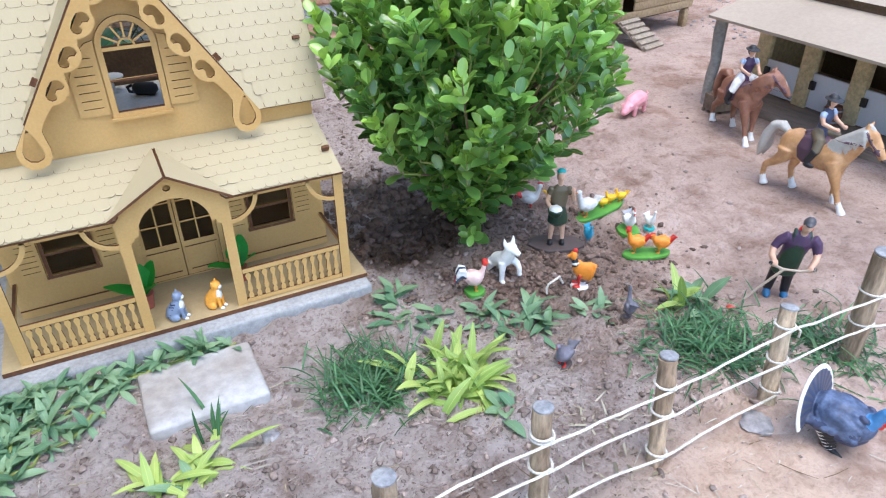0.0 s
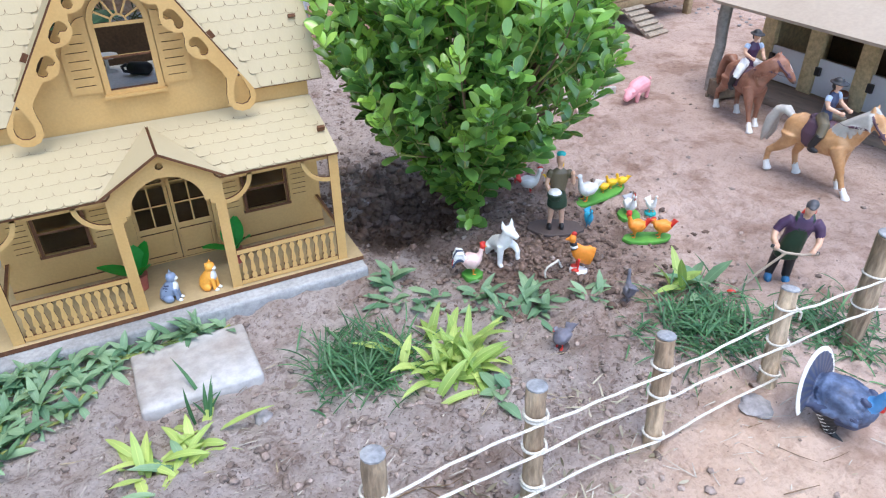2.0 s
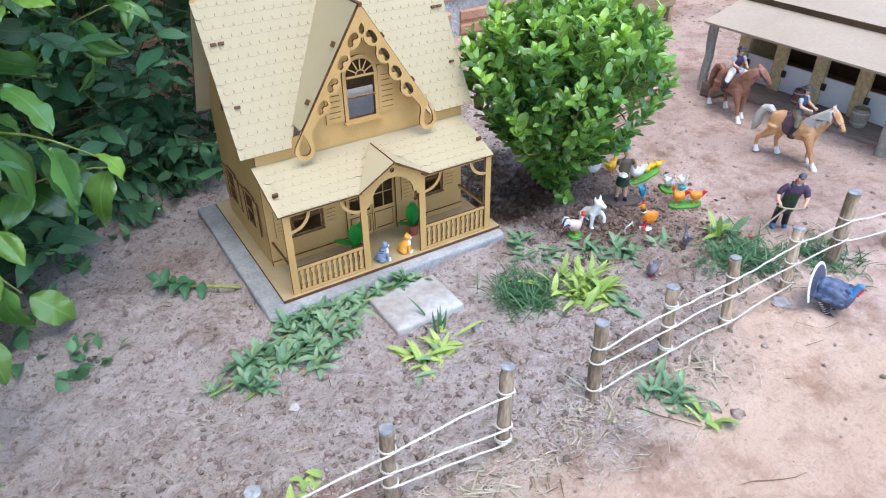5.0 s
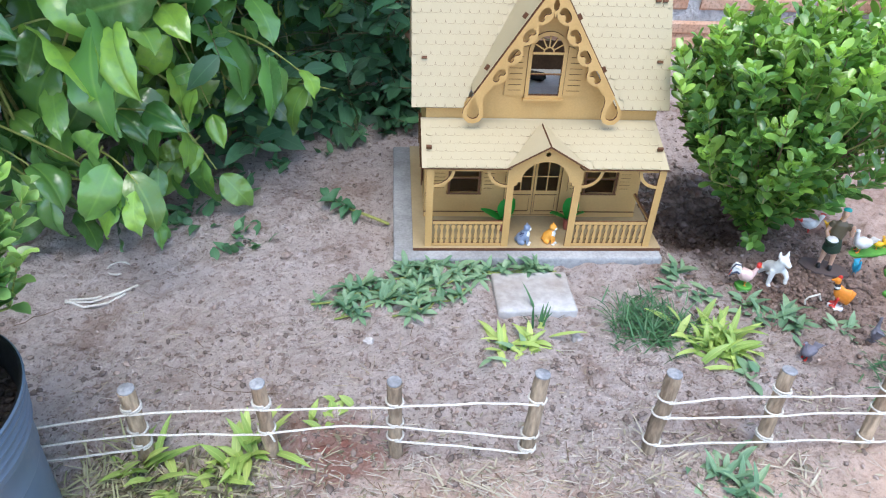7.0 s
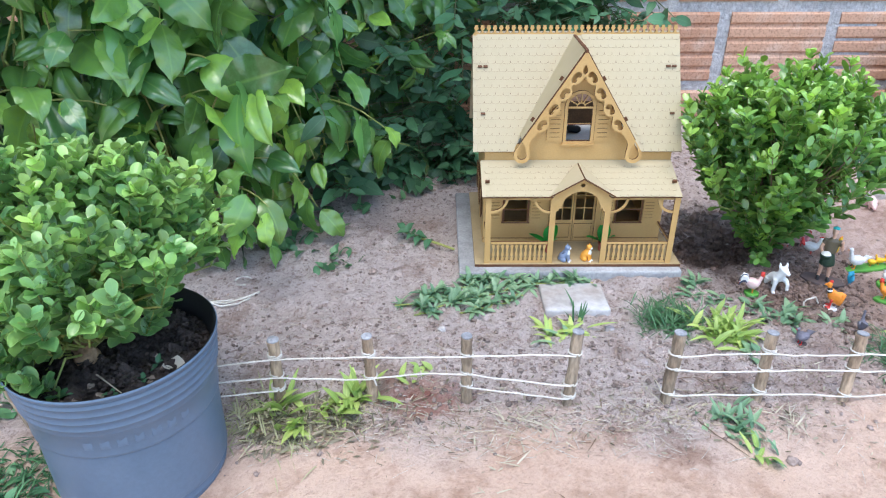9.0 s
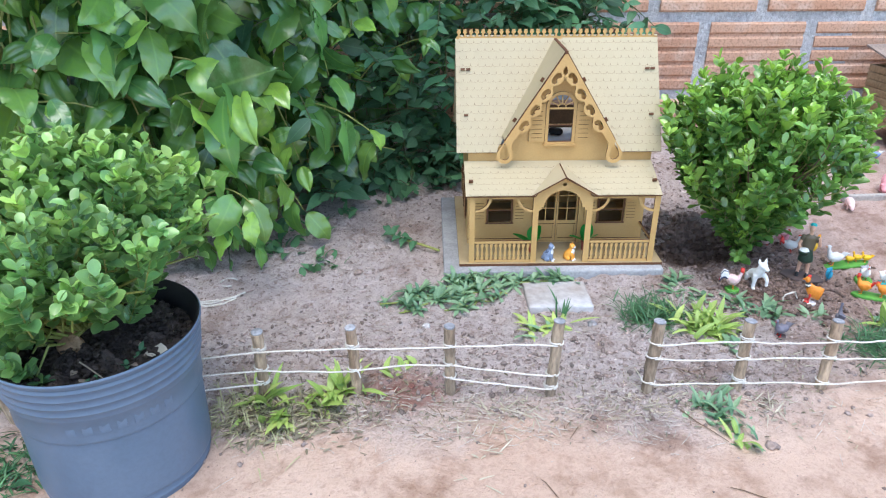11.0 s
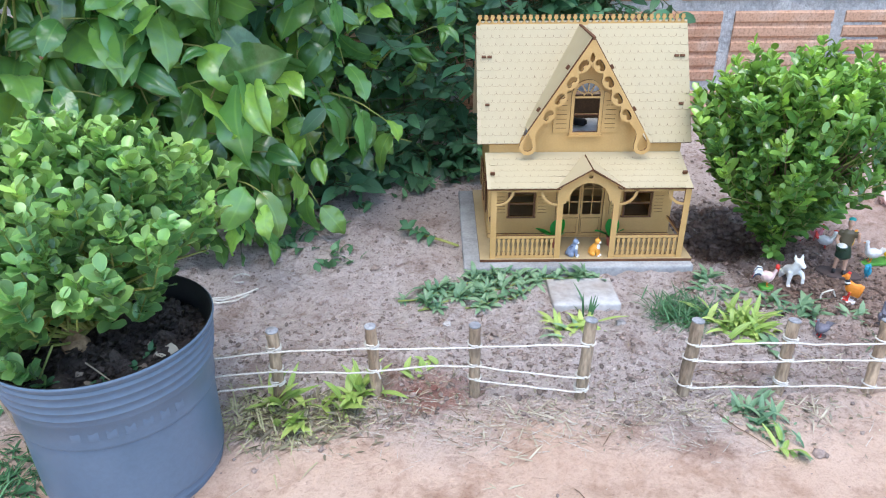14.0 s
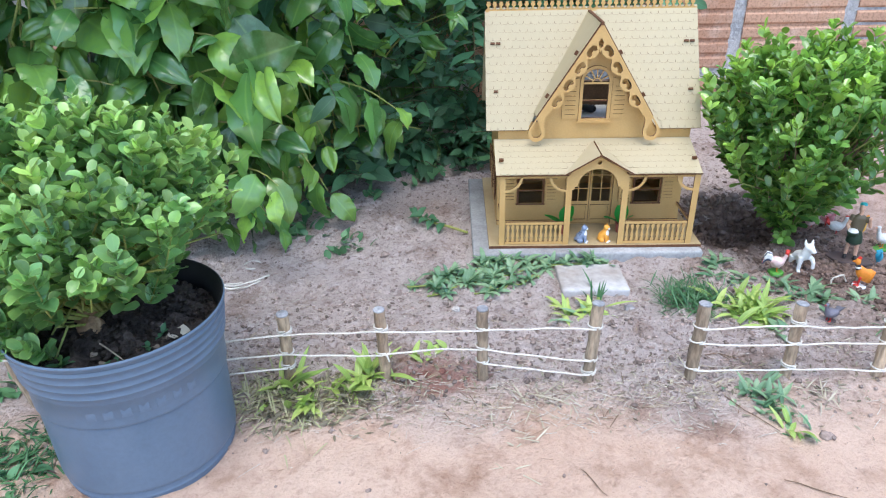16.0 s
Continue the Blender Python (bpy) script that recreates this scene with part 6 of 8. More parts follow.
# ---------------------------------------------------------------- rope fence
def fence(label, posts, rows, seed):
    """posts: foot x, y, top x, y, height, radius. rows: cord heights at each post, None to skip a bay."""
    r = random.Random(seed)
    x0, y0 = posts[0][0], posts[0][1]
    t = thing("rope_fence", (x0, y0, slope(x0, y0)), label, "fence", "rope fences", world_plan=True)
    axes, sticks = [], []
    for x, y, tx, ty, h, rad in posts:
        z = slope(x, y)
        a, b = Vector((x, y, z - 0.02)), Vector((tx, ty, z + h))
        axes.append((Vector((x, y, z)), b, rad))
        bm = bmesh.new()
        pts = [a.lerp(b, s) + Vector((r.uniform(-1, 1), r.uniform(-1, 1), 0)) * 0.0009 for s in (0, 0.15, 0.3, 0.45, 0.6, 0.75, 0.9, 0.985)]
        tube(bm, pts, [rad * r.uniform(0.93, 1.07) for _ in pts], 12, cap=0.1)
        post = part("post", bm, BARK, t, "short peeling stick driven into the earth")
        sticks.append(post)
        bm = bmesh.new()
        d = (b - a).normalized()
        tube(bm, [b - d * 0.0012, b + d * 0.0004, b + d * 0.0012], [rad * 1.0, rad * 1.0, rad * 0.9], 12, cap=0.10)
        part("cut_end", bm, CUT, post, "weathered pale cut end")
    for row in rows:
        for (p, b, rad), (q, c, rad2), h0, h1 in zip(axes, axes[1:], row, row[1:]):
            if h0 is None or h1 is None:
                continue
            u, v = p + (b - p) * (h0 / (b.z - p.z)), q + (c - q) * (h1 / (c.z - q.z))
            u, v = u + Vector((0, -rad - 0.001, 0)), v + Vector((0, -rad2 - 0.001, 0))
            sag = r.uniform(-0.002, 0.007)
            pts = [u.lerp(v, s) + Vector((0, 0.004 * math.sin(3.14 * s), -sag * 4 * s * (1 - s) + 0.0022 * noise.noise((s * 5 + seed, h0 * 90, p.x * 3)))) for s in [i / 12 for i in range(13)]]
            bm = bmesh.new()
            tube(bm, pts, 0.0014, 6)
            part("cord", bm, ROPE, t, "white cotton cord")
        for (p, b, rad), h, post in zip(axes, row, sticks):
            if h is None:
                continue
            c = p + (b - p) * (h / (b.z - p.z))
            bm = bmesh.new()
            pts, turns = [], 2 if r.random() < 0.3 else 1
            tilt = r.uniform(-0.2, 0.2)
            for i in range(16 * turns + 1):
                a = 2 * math.pi * i / 16 - 1.2
                pts.append(c + Vector((math.cos(a) * (rad + 0.0012), math.sin(a) * (rad + 0.0012), tilt * rad * math.cos(a) + 0.0036 * i / 16 - 0.001)))
            if r.random() < 0.15:
                pts += [pts[-1] + Vector((0.004, -0.003, -0.005)), pts[-1] + Vector((0.006, -0.002, -0.014))]
            tube(bm, pts, 0.0013, 6)
            part("tie", bm, ROPE, post, "cord wound round the stick")
    return t


fence("low fence of thin short sticks tied with white cords", [
    (-0.905, -0.470, -0.920, -0.490, 0.135, 0.020),
    (-0.548, -0.425, -0.544, -0.432, 0.126, 0.0092),
    (-0.398, -0.428, -0.402, -0.432, 0.128, 0.0086),
    (-0.250, -0.428, -0.251, -0.432, 0.128, 0.0086),
    (-0.091, -0.436, -0.083, -0.428, 0.133, 0.0092)],
    [(0.098, 0.094, 0.094, 0.095, 0.096), (0.060, 0.058, 0.052, 0.060, 0.040), (0.034, 0.030, None, 0.034, 0.016)], 3)
fence("low fence of round sticks tied with three white cords", [
    (0.064, -0.434, 0.072, -0.426, 0.129, 0.0094),
    (0.212, -0.429, 0.218, -0.415, 0.121, 0.0090),
    (0.347, -0.430, 0.359, -0.410, 0.116, 0.0088),
    (0.506, -0.424, 0.528, -0.403, 0.107, 0.0090),
    (0.655, -0.412, 0.650, -0.412, 0.142, 0.0112),
    (0.790, -0.440, 0.795, -0.440, 0.135, 0.0130)],
    [(0.092, 0.090, 0.086, 0.088, 0.090, 0.09), (0.068, 0.060, 0.058, 0.052, 0.050, 0.05), (0.022, 0.018, 0.014, 0.018, None, None)], 5)

# ---------------------------------------------------------------- loose bits on the ground
CX, CY = -0.762, -0.122
bundle = thing("cord_bundle", (CX, CY, gz(CX, CY)), "loose bundle of white cord lying on the earth", "cord")
for pts in (((0, 0, 0), (0.035, 0.008, 0), (0.070, 0.024, 0), (0.094, 0.048, 0)), ((0.002, 0.010, 0), (0.036, 0.016, 0), (0.072, 0.034, 0), (0.095, 0.049, 0)), ((0, 0.004, 0), (0.03, -0.008, 0), (0.062, 0.004, 0), (0.080, 0.030, 0))):
    bm = bmesh.new()
    tube(bm, [(x, y, gz(CX + x, CY + y) - gz(CX, CY) + 0.0038) for x, y, z in pts], 0.0020, 7)
    part("strand", bm, ROPE, bundle)
bm = bmesh.new()
tube(bm, [(0.018 * math.cos(a), 0.018 * math.sin(a), 0.003) for a in [radians(40 + 29 * i) for i in range(10)]], 0.0017, 6)
solo("cord_ring", bm, ROPE, (-0.715, -0.022, gz(-0.715, -0.022)), "small open ring of white cord on the earth", "cord")
bm = bmesh.new()
tube(bm, [(0.018 * math.cos(a), 0.003 * math.sin(3 * a), 0.004 + 0.018 * max(0, math.sin(a))) for a in [radians(-10 + 24 * i) for i in range(9)]], 0.0016, 6)
solo("cord_loop", bm, ROPE, (0.445, -0.125, gz(0.445, -0.125)), "bent bit of pale cord standing out of the earth", "cord", rz=20)


def rock(loc, r, mat, label, seed, flat=0.6):
    rr = random.Random(seed)
    bm = bmesh.new()
    bmesh.ops.create_icosphere(bm, subdivisions=3, radius=r)
    o = Vector((seed * 3.1, 0, 0))
    for v in bm.verts:
        v.co *= 1 + 0.45 * noise.noise(v.co * (1.3 / r) + o) + 0.25 * noise.noise(v.co * (3.5 / r) + o)
        v.co.z *= flat
    solo("stone", bm, mat, (loc[0], loc[1], gz(*loc) + r * flat * 0.35), label, "stone", "loose stones", rz=rr.uniform(0, 360))


STONE = make("grey_stone", (0.32, 0.30, 0.31), (0.44, 0.41, 0.40), 40, 200, 0.85, 0.4)
PALE = make("pale_stone", (0.58, 0.54, 0.52), (0.66, 0.63, 0.60), 40, 200, 0.85, 0.4)
REDDISH = make("reddish_clod", (0.20, 0.085, 0.065), (0.29, 0.125, 0.095), 40, 200, 0.95, 0.5)
rock((0.476, -0.437), 0.017, STONE, "flat grey stone lying at a fence post", 1, 0.3)
rock((0.028, -0.208), 0.0095, STONE, "small grey pebble on the earth", 2)
rock((-0.290, -0.215), 0.0075, PALE, "pale pebble on the earth", 3, 0.5)
rock((0.210, -0.562), 0.0085, CLOD, "brown clod on the sandy earth", 4)
rock((-0.440, 0.010), 0.009, CLOD, "brown clod on the earth", 5)
rock((-0.338, -0.425), 0.008, REDDISH, "reddish clod at the rope fence", 6, 0.5)
rock((-0.312, -0.415), 0.006, REDDISH, "reddish clod at the rope fence", 7, 0.5)
rock((0.700, -0.560), 0.010, CLOD, "brown clod on the sandy earth", 8)


def scatter():
    """Crumbs of earth and bits of straw, thickest along the fence and round the dug hole."""
    r = random.Random(77)
    dry, damp = [], []
    brown = []
    for k in range(2600):
        a, d = r.uniform(0, 6.28), 0.085 * abs(r.gauss(0, 1))
        x, y = 0.455 + 1.3 * d * math.cos(a), -0.060 + d * math.sin(a)
        s = 0.0008 + 0.0046 * r.random() ** 3.2
        brown.append((x, y, gz(x, y) + s * 0.25, s))
    for k in range(19000):
        if k % 6 == 0:
            a, d = r.uniform(0, 6.28), 0.13 * abs(r.gauss(0, 1))
            x, y = 0.335 + d * math.cos(a), 0.15 + d * math.sin(a)
        elif k % 6 < 3:
            x, y = r.uniform(-0.9, 0.8), r.gauss(-0.36, 0.10)
        else:
            x, y = r.uniform(-1.0, 1.25), r.uniform(-0.66, 0.75)
        if -0.26 < x < 0.225 and -0.03 < y < 0.41 or -0.09 < x < 0.05 and -0.15 < y < -0.04:
            continue
        if (y < -0.50 or x > 0.62 or x > 0.25 and y < -0.40) and r.random() < 0.85:
            continue
        s = 0.0007 + 0.0040 * r.random() ** 5
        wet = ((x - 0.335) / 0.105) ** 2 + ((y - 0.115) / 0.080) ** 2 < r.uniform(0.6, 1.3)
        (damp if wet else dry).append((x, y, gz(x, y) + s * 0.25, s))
    for k in range(1500):
        a, d = r.uniform(0, 6.28), abs(r.gauss(0, 1))
        x, y = 0.335 + 0.085 * d * math.cos(a), 0.185 + 0.070 * d * math.sin(a)
        if x < 0.225 and y < 0.41:
            continue
        s = 0.0016 + 0.0085 * r.random() ** 4
        (dry if y > 0.23 else brown if y > 0.185 or r.random() < 0.3 else damp).append((x, y, gz(x, y) + s * 0.2, s))
    for name, spots, mat, label in (("earth_crumbs", dry, CLOD, "crumbs and small clods of dry earth"), ("brown_crumbs", brown, BROWNCLOD, "brown crumbs of earth among the toy animals"), ("damp_crumbs", damp, DARKCLOD, "dark damp crumbs of freshly dug earth")):
        tagged(new(name, grains(name, spots, mat, 8)), label, "earth", kind="stuff")
    bm = bmesh.new()
    for k in range(3000):
        if k % 4 == 1:
            x, y = r.gauss(-0.14, 0.20), r.gauss(-0.495, 0.032)
        elif k % 4:
            x, y = r.uniform(-0.66, 0.6), r.gauss(-0.455, 0.05)
        else:
            x, y = r.uniform(-0.7, 0.55), r.uniform(-0.42, -0.12)
        if (x + 0.712) ** 2 + (y + 0.549) ** 2 < 0.018 or x > 0.12 and r.random() < 0.65:
            continue
        a, l = r.gauss(0, 0.8) + (3.14 if k % 2 else 0), 0.004 + 0.034 * r.random() ** 3.4
        d = Vector((math.cos(a), math.sin(a), 0)) * l
        p = Vector((x, y, gz(x, y) + 0.0014))
        q = Vector((x + d.x, y + d.y, gz(x + d.x, y + d.y) + 0.0012 + 0.004 * r.random()))
        w = r.uniform(0.0003, 0.0007)
        tube(bm, [p, p.lerp(q, 0.5) + Vector((-d.y, d.x, 0)) * r.uniform(-0.04, 0.04), q], [w, w, w * 0.5], 4, 0 if r.random() < 0.60 else (1 if r.random() < 0.35 else 2), 1.0, 0.5)
    ob = new("straw_litter", to_mesh("straw_litter", bm, [GREYSTRAW, TWIG, STRAW]))
    tagged(ob, "dry straw and broken stalks strewn on the earth", "straw", kind="stuff")
    bits = []
    for k in range(650):
        x, y = r.uniform(-0.66, 0.34), r.gauss(-0.465, 0.045)
        if (x + 0.712) ** 2 + (y + 0.549) ** 2 < 0.018:
            continue
        a = r.uniform(0, 6.28)
        l = r.uniform(0.004, 0.015)
        bits.append((Vector((x, y, gz(x, y) + 0.0015)), Vector((math.cos(a), math.sin(a), r.uniform(0, 0.3))), Vector((0, 0, 1)) + 0.4 * unit(r), l, l * r.uniform(0.12, 0.35), r.uniform(-0.3, 0.8), r.random()))
    for k in range(520):
        x, y = r.gauss(-0.505, 0.060), r.gauss(-0.478, 0.028)
        if (x + 0.712) ** 2 + (y + 0.549) ** 2 < 0.018:
            continue
        a = r.uniform(0, 6.28)
        l = r.uniform(0.008, 0.030)
        bits.append((Vector((x, y, gz(x, y) + 0.002)), Vector((math.cos(a), math.sin(a), r.uniform(0, 0.5))), Vector((0, 0, 1)) + 0.5 * unit(r), l, l * r.uniform(0.10, 0.22), r.uniform(-0.3, 1.0), r.uniform(0, 0.45)))
    ob = new("leaf_litter", leaf_mesh("leaf_litter", bits, LANCE, LITTER, 0.3, 0.05))
    tagged(ob, "broken bits of withered leaves along the rope fence", "leaf litter", kind="stuff")


LITTER = leaf_material("withered_litter", (0.16, 0.14, 0.09), (0.50, 0.46, 0.36), (0.26, 0.21, 0.14), 0.8, 0.05, 0.2)
GREYSTRAW = make("weathered_straw", (0.55, 0.49, 0.41), (0.70, 0.64, 0.55), 30, 200, 0.85, 0.1)
scatter()
for x, y, a, l in ((0.10, -0.48, -55, 0.09), (0.12, -0.64, -20, 0.09), (-0.40, -0.33, 170, 0.10), (-0.55, -0.52, 20, 0.05), (-0.13, -0.62, -60, 0.05), (-0.82, -0.17, 35, 0.07), (0.10, -0.375, -5, 0.07)):
    bm = bmesh.new()
    d = Vector((math.cos(radians(a)), math.sin(radians(a)), 0))
    pts = []
    for i in range(6):
        q = Vector((x, y, 0)) + d * l * i / 5 + Vector((0, 0.003 * math.sin(1.3 * i), 0))
        q.z = gz(q.x, q.y) + 0.002
        pts.append(q - Vector((x, y, 0)))
    tube(bm, pts, [0.0005, 0.0007, 0.0007, 0.0006, 0.0005, 0.0004], 5)
    solo("dry_twig", bm, TWIG, (x, y, 0), "thin dry twig lying on the sandy earth", "twig", "dry twigs")

# ---------------------------------------------------------------- toy animals and people, each one moulded piece
def bird(bm, x, y, z, s, body, head, comb, tail, legs, a=0.0, neck=1.0, m0=0):
    """Adds a moulded bird of size s looking along the angle a; the colours are material numbers."""
    m = Matrix.Translation((x, y, z)) @ rot("Z", a)
    part_bm = bmesh.new()
    tube(part_bm, [(-0.42 * s, 0, 0.52 * s), (-0.2 * s, 0, 0.46 * s), (0.05 * s, 0, 0.45 * s), (0.25 * s, 0, 0.52 * s)], [0.10 * s, 0.24 * s, 0.26 * s, 0.16 * s], 10, body)
    tube(part_bm, [(0.20 * s, 0, 0.52 * s), (0.30 * s, 0, (0.52 + 0.20 * neck) * s), (0.34 * s, 0, (0.52 + 0.36 * neck) * s)], [0.16 * s, 0.10 * s, 0.08 * s], 8, body)
    hz = (0.56 + 0.38 * neck) * s
    ball(part_bm, (0.36 * s, 0, hz), (0.115 * s, 0.095 * s, 0.10 * s), head, None, 8, 6)
    tube(part_bm, [(0.44 * s, 0, hz - 0.01 * s), (0.55 * s, 0, hz - 0.03 * s)], [0.045 * s, 0.012 * s], 6, legs)
    if comb is not None:
        for k in range(4):
            ball(part_bm, ((0.27 + 0.06 * k) * s, 0, hz + (0.10 + 0.025 * math.sin(k)) * s), (0.045 * s, 0.022 * s, 0.055 * s), comb, None, 6, 5)
        ball(part_bm, (0.44 * s, 0, hz - 0.11 * s), (0.03 * s, 0.022 * s, 0.06 * s), comb, None, 6, 5)
    for k in range(5 if tail is not None else 0):
        e = (k - 2) * 0.10
        tube(part_bm, [(-0.36 * s, e * 0.5 * s, 0.52 * s), (-0.52 * s, e * s, (0.66 + 0.03 * k) * s), (-0.62 * s, e * 1.2 * s, (0.60 + 0.05 * k) * s)], [0.07 * s, 0.06 * s, 0.02 * s], 6, tail, 0.6)
    for sg in (-1, 1):
        ball(part_bm, (-0.08 * s, sg * 0.22 * s, 0.50 * s), (0.26 * s, 0.06 * s, 0.15 * s), body, rot("Y", 12), 8, 6)
        tube(part_bm, [(0.02 * s, sg * 0.10 * s, 0.28 * s), (0.02 * s, sg * 0.10 * s, 0.05 * s), (0.12 * s, sg * 0.12 * s, 0.02 * s)], [0.05 * s, 0.03 * s, 0.035 * s], 6, legs)
    bmesh.ops.transform(part_bm, matrix=m, verts=part_bm.verts)
    merge(bm, part_bm)


def merge(bm, other):
    me = bpy.data.meshes.new("scratch")
    other.to_mesh(me)
    other.free()
    bm.from_mesh(me)
    bpy.data.meshes.remove(me)


def turf(bm, length, wide, mat, seed, h=0.006):
    """A little moulded grass base."""
    n = 24
    ring = []
    for k in range(n):
        a = 2 * math.pi * k / n
        f = 1 + 0.14 * noise.noise((math.cos(a) * 2, math.sin(a) * 2, seed))
        ring.append((length / 2 * f * math.cos(a), wide / 2 * f * math.sin(a)))
    plate(bm, [ring], h, Matrix.Translation((0, 0, h)), mat, mat)


def put(name, bm, mats, xy, label, category, rz=0.0, group="", lift=0.0, rx=0.0, voxel=0.0010):
    bm = mould(bm, voxel, 2)
    return solo(name, bm, mats, (xy[0], xy[1], gz(*xy) - 0.001 + lift), label, category, group, rz=rz, rx=rx)


def reshape(bm, sx, sy, sz, lean=0.0):
    """Scales a figurine about its foot, mirrors it where sy is negative, and lets it lean sideways."""
    for v in bm.verts:
        v.co = Vector((v.co.x * sx, v.co.y * sy + lean * max(0.0, v.co.z - 0.03), v.co.z * sz))
    if sy < 0:
        bmesh.ops.reverse_faces(bm, faces=bm.faces)


def farmyard():
    # rooster with an arched tail, on a bit of moulded turf
    bm = bmesh.new()
    turf(bm, 0.036, 0.030, 3, 6.0, 0.008)
    bird(bm, 0, 0, 0.006, 0.044, 0, 1, 1, None, 4)
    for k in range(9):
        e, f = (k % 3 - 1) * 0.005, k // 3
        tube(bm, [(-0.012, e * 0.4, 0.028), (-0.019 - 0.002 * f, e, 0.040 - 0.004 * f), (-0.027 - 0.002 * f, e * 1.3, 0.041 - 0.006 * f), (-0.033 - 0.001 * f, e * 1.4, 0.034 - 0.007 * f)], [0.0030, 0.0034, 0.0030, 0.0012], 6, (2, 5, 1)[f] if k % 2 else (5, 2, 2)[f])
    reshape(bm, 0.80, 0.9, 1.08)
    put("rooster_figurine", bm, [T_PALE, T_RED, T_NAVY, T_GREEN, T_ORANGE, T_WHITE], (0.347, -0.076), "pink-white rooster figurine with red comb and dark tail", "rooster figurine", -22, voxel=0.0008)
    # white dog with pricked ears and one raised paw
    bm = bmesh.new()
    tube(bm, [(-0.026, 0, 0.028), (-0.018, 0, 0.033), (-0.006, 0, 0.039), (0.006, 0, 0.044), (0.013, 0, 0.048)], [0.0100, 0.0135, 0.0132, 0.0140, 0.0120], 14)
    tube(bm, [(0.008, 0, 0.046), (0.014, -0.001, 0.058), (0.017, -0.002, 0.068)], [0.0130, 0.0112, 0.0100], 12)
    ball(bm, (0.018, -0.002, 0.071), (0.0112, 0.0108, 0.0098), 0, None, 14, 10)
    tube(bm, [(0.020, -0.003, 0.070), (0.029, -0.006, 0.066), (0.035, -0.008, 0.063)], [0.0076, 0.0062, 0.0046], 10)
    ball(bm, (0.0385, -0.0095, 0.0645), 0.0018, 1)
    ball(bm, (0.0255, -0.0105, 0.0735), 0.0012, 1)
    for s in (-1, 1):
        tube(bm, [(0.013, s * 0.0070 - 0.002, 0.076), (0.012, s * 0.0085 - 0.002, 0.083), (0.011, s * 0.0090 - 0.002, 0.090)], [0.0048, 0.0034, 0.0010], 7)
        tube(bm, [(-0.021, s * 0.0080, 0.030), (-0.024, s * 0.0095, 0.020), (-0.028, s * 0.0095, 0.012), (-0.025, s * 0.0095, 0.003)], [0.0098, 0.0070, 0.0045, 0.0046], 9)
        ball(bm, (-0.021, s * 0.0095, 0.0035), (0.0066, 0.0045, 0.0036))
    tube(bm, [(0.010, 0.0075, 0.042), (0.012, 0.009, 0.022), (0.011, 0.009, 0.003)], [0.0082, 0.0052, 0.0046], 9)
    ball(bm, (0.015, 0.009, 0.0035), (0.0066, 0.0045, 0.0036))
    tube(bm, [(0.012, -0.0085, 0.043), (0.024, -0.012, 0.040), (0.031, -0.013, 0.032), (0.031, -0.013, 0.022), (0.034, -0.013, 0.019)], [0.0078, 0.0058, 0.0046, 0.0044, 0.0044], 9)
    tube(bm, [(-0.032, 0, 0.029), (-0.040, 0.002, 0.022), (-0.044, 0.003, 0.012)], [0.0042, 0.0036, 0.0016], 7)
    reshape(bm, 0.74, -0.86, 0.80)
    put("dog_figurine", bm, [T_WHITE, T_BLACK], (0.397, -0.066), "plain white dog figurine with one raised paw", "dog figurine", -84, voxel=0.0010)
    # orange duck with a broad square tail and a dark collar
    bm = bmesh.new()
    turf(bm, 0.032, 0.026, 1, 4.0, 0.004)
    tube(bm, [(0.011, 0, 0.036), (0.006, 0, 0.030), (-0.002, 0, 0.025), (-0.011, 0, 0.024), (-0.017, 0, 0.024)], [0.0070, 0.0100, 0.0115, 0.0125, 0.0135], 16, 0, 0.50, 1.05)
    tube(bm, [(-0.011, 0, 0.026), (-0.020, 0, 0.023), (-0.023, 0, 0.022)], [0.0115, 0.0130, 0.0125], 16, 0, 0.30, 1.0, cap=0.1)
    tube(bm, [(0.011, 0, 0.034), (0.014, 0, 0.041)], [0.0068, 0.0056], 10, 3)
    tube(bm, [(0.012, 0, 0.036), (0.012, 0, 0.038)], [0.0072, 0.0070], 10, 1)
    ball(bm, (0.0155, 0, 0.047), (0.0066, 0.0056, 0.0062), 0)
    tube(bm, [(0.020, 0, 0.047), (0.027, 0, 0.045)], [0.0030, 0.0016], 6, 0)
    ball(bm, (0.0135, 0, 0.0535), (0.0050, 0.0026, 0.0034), 2)
    for s in (-1, 1):
        tube(bm, [(0.002, s * 0.005, 0.020), (0.003, s * 0.006, 0.006)], [0.0026, 0.0022], 6, 2)
        ball(bm, (0.007, s * 0.006, 0.005), (0.0068, 0.0042, 0.0020), 2)
    reshape(bm, 0.78, 0.95, 1.12)
    put("duck_figurine", bm, [T_ORANGE, T_WHITE, T_RED, T_BLACK], (0.480, -0.134), "orange duck figurine with red feet on a white base", "duck figurine", 150, voxel=0.0008)
    # woman with a bowl of feed
    bm = bmesh.new()
    turf(bm, 0.050, 0.088, 5, 2.0, 0.004)
    for s in (-1, 1):
        tube(bm, [(0, s * 0.0075, 0.038), (0.001, s * 0.0085, 0.022), (0.001, s * 0.0095, 0.008)], [0.0058, 0.0042, 0.0034], 8, 0)
        ball(bm, (0.004, s * 0.0095, 0.0070), (0.0082, 0.0044, 0.0046), 4)
    tube(bm, [(0, 0, 0.035), (0, 0, 0.044), (0, 0, 0.058)], [0.0150, 0.0140, 0.0094], 18, 1, 1.05, 0.85)
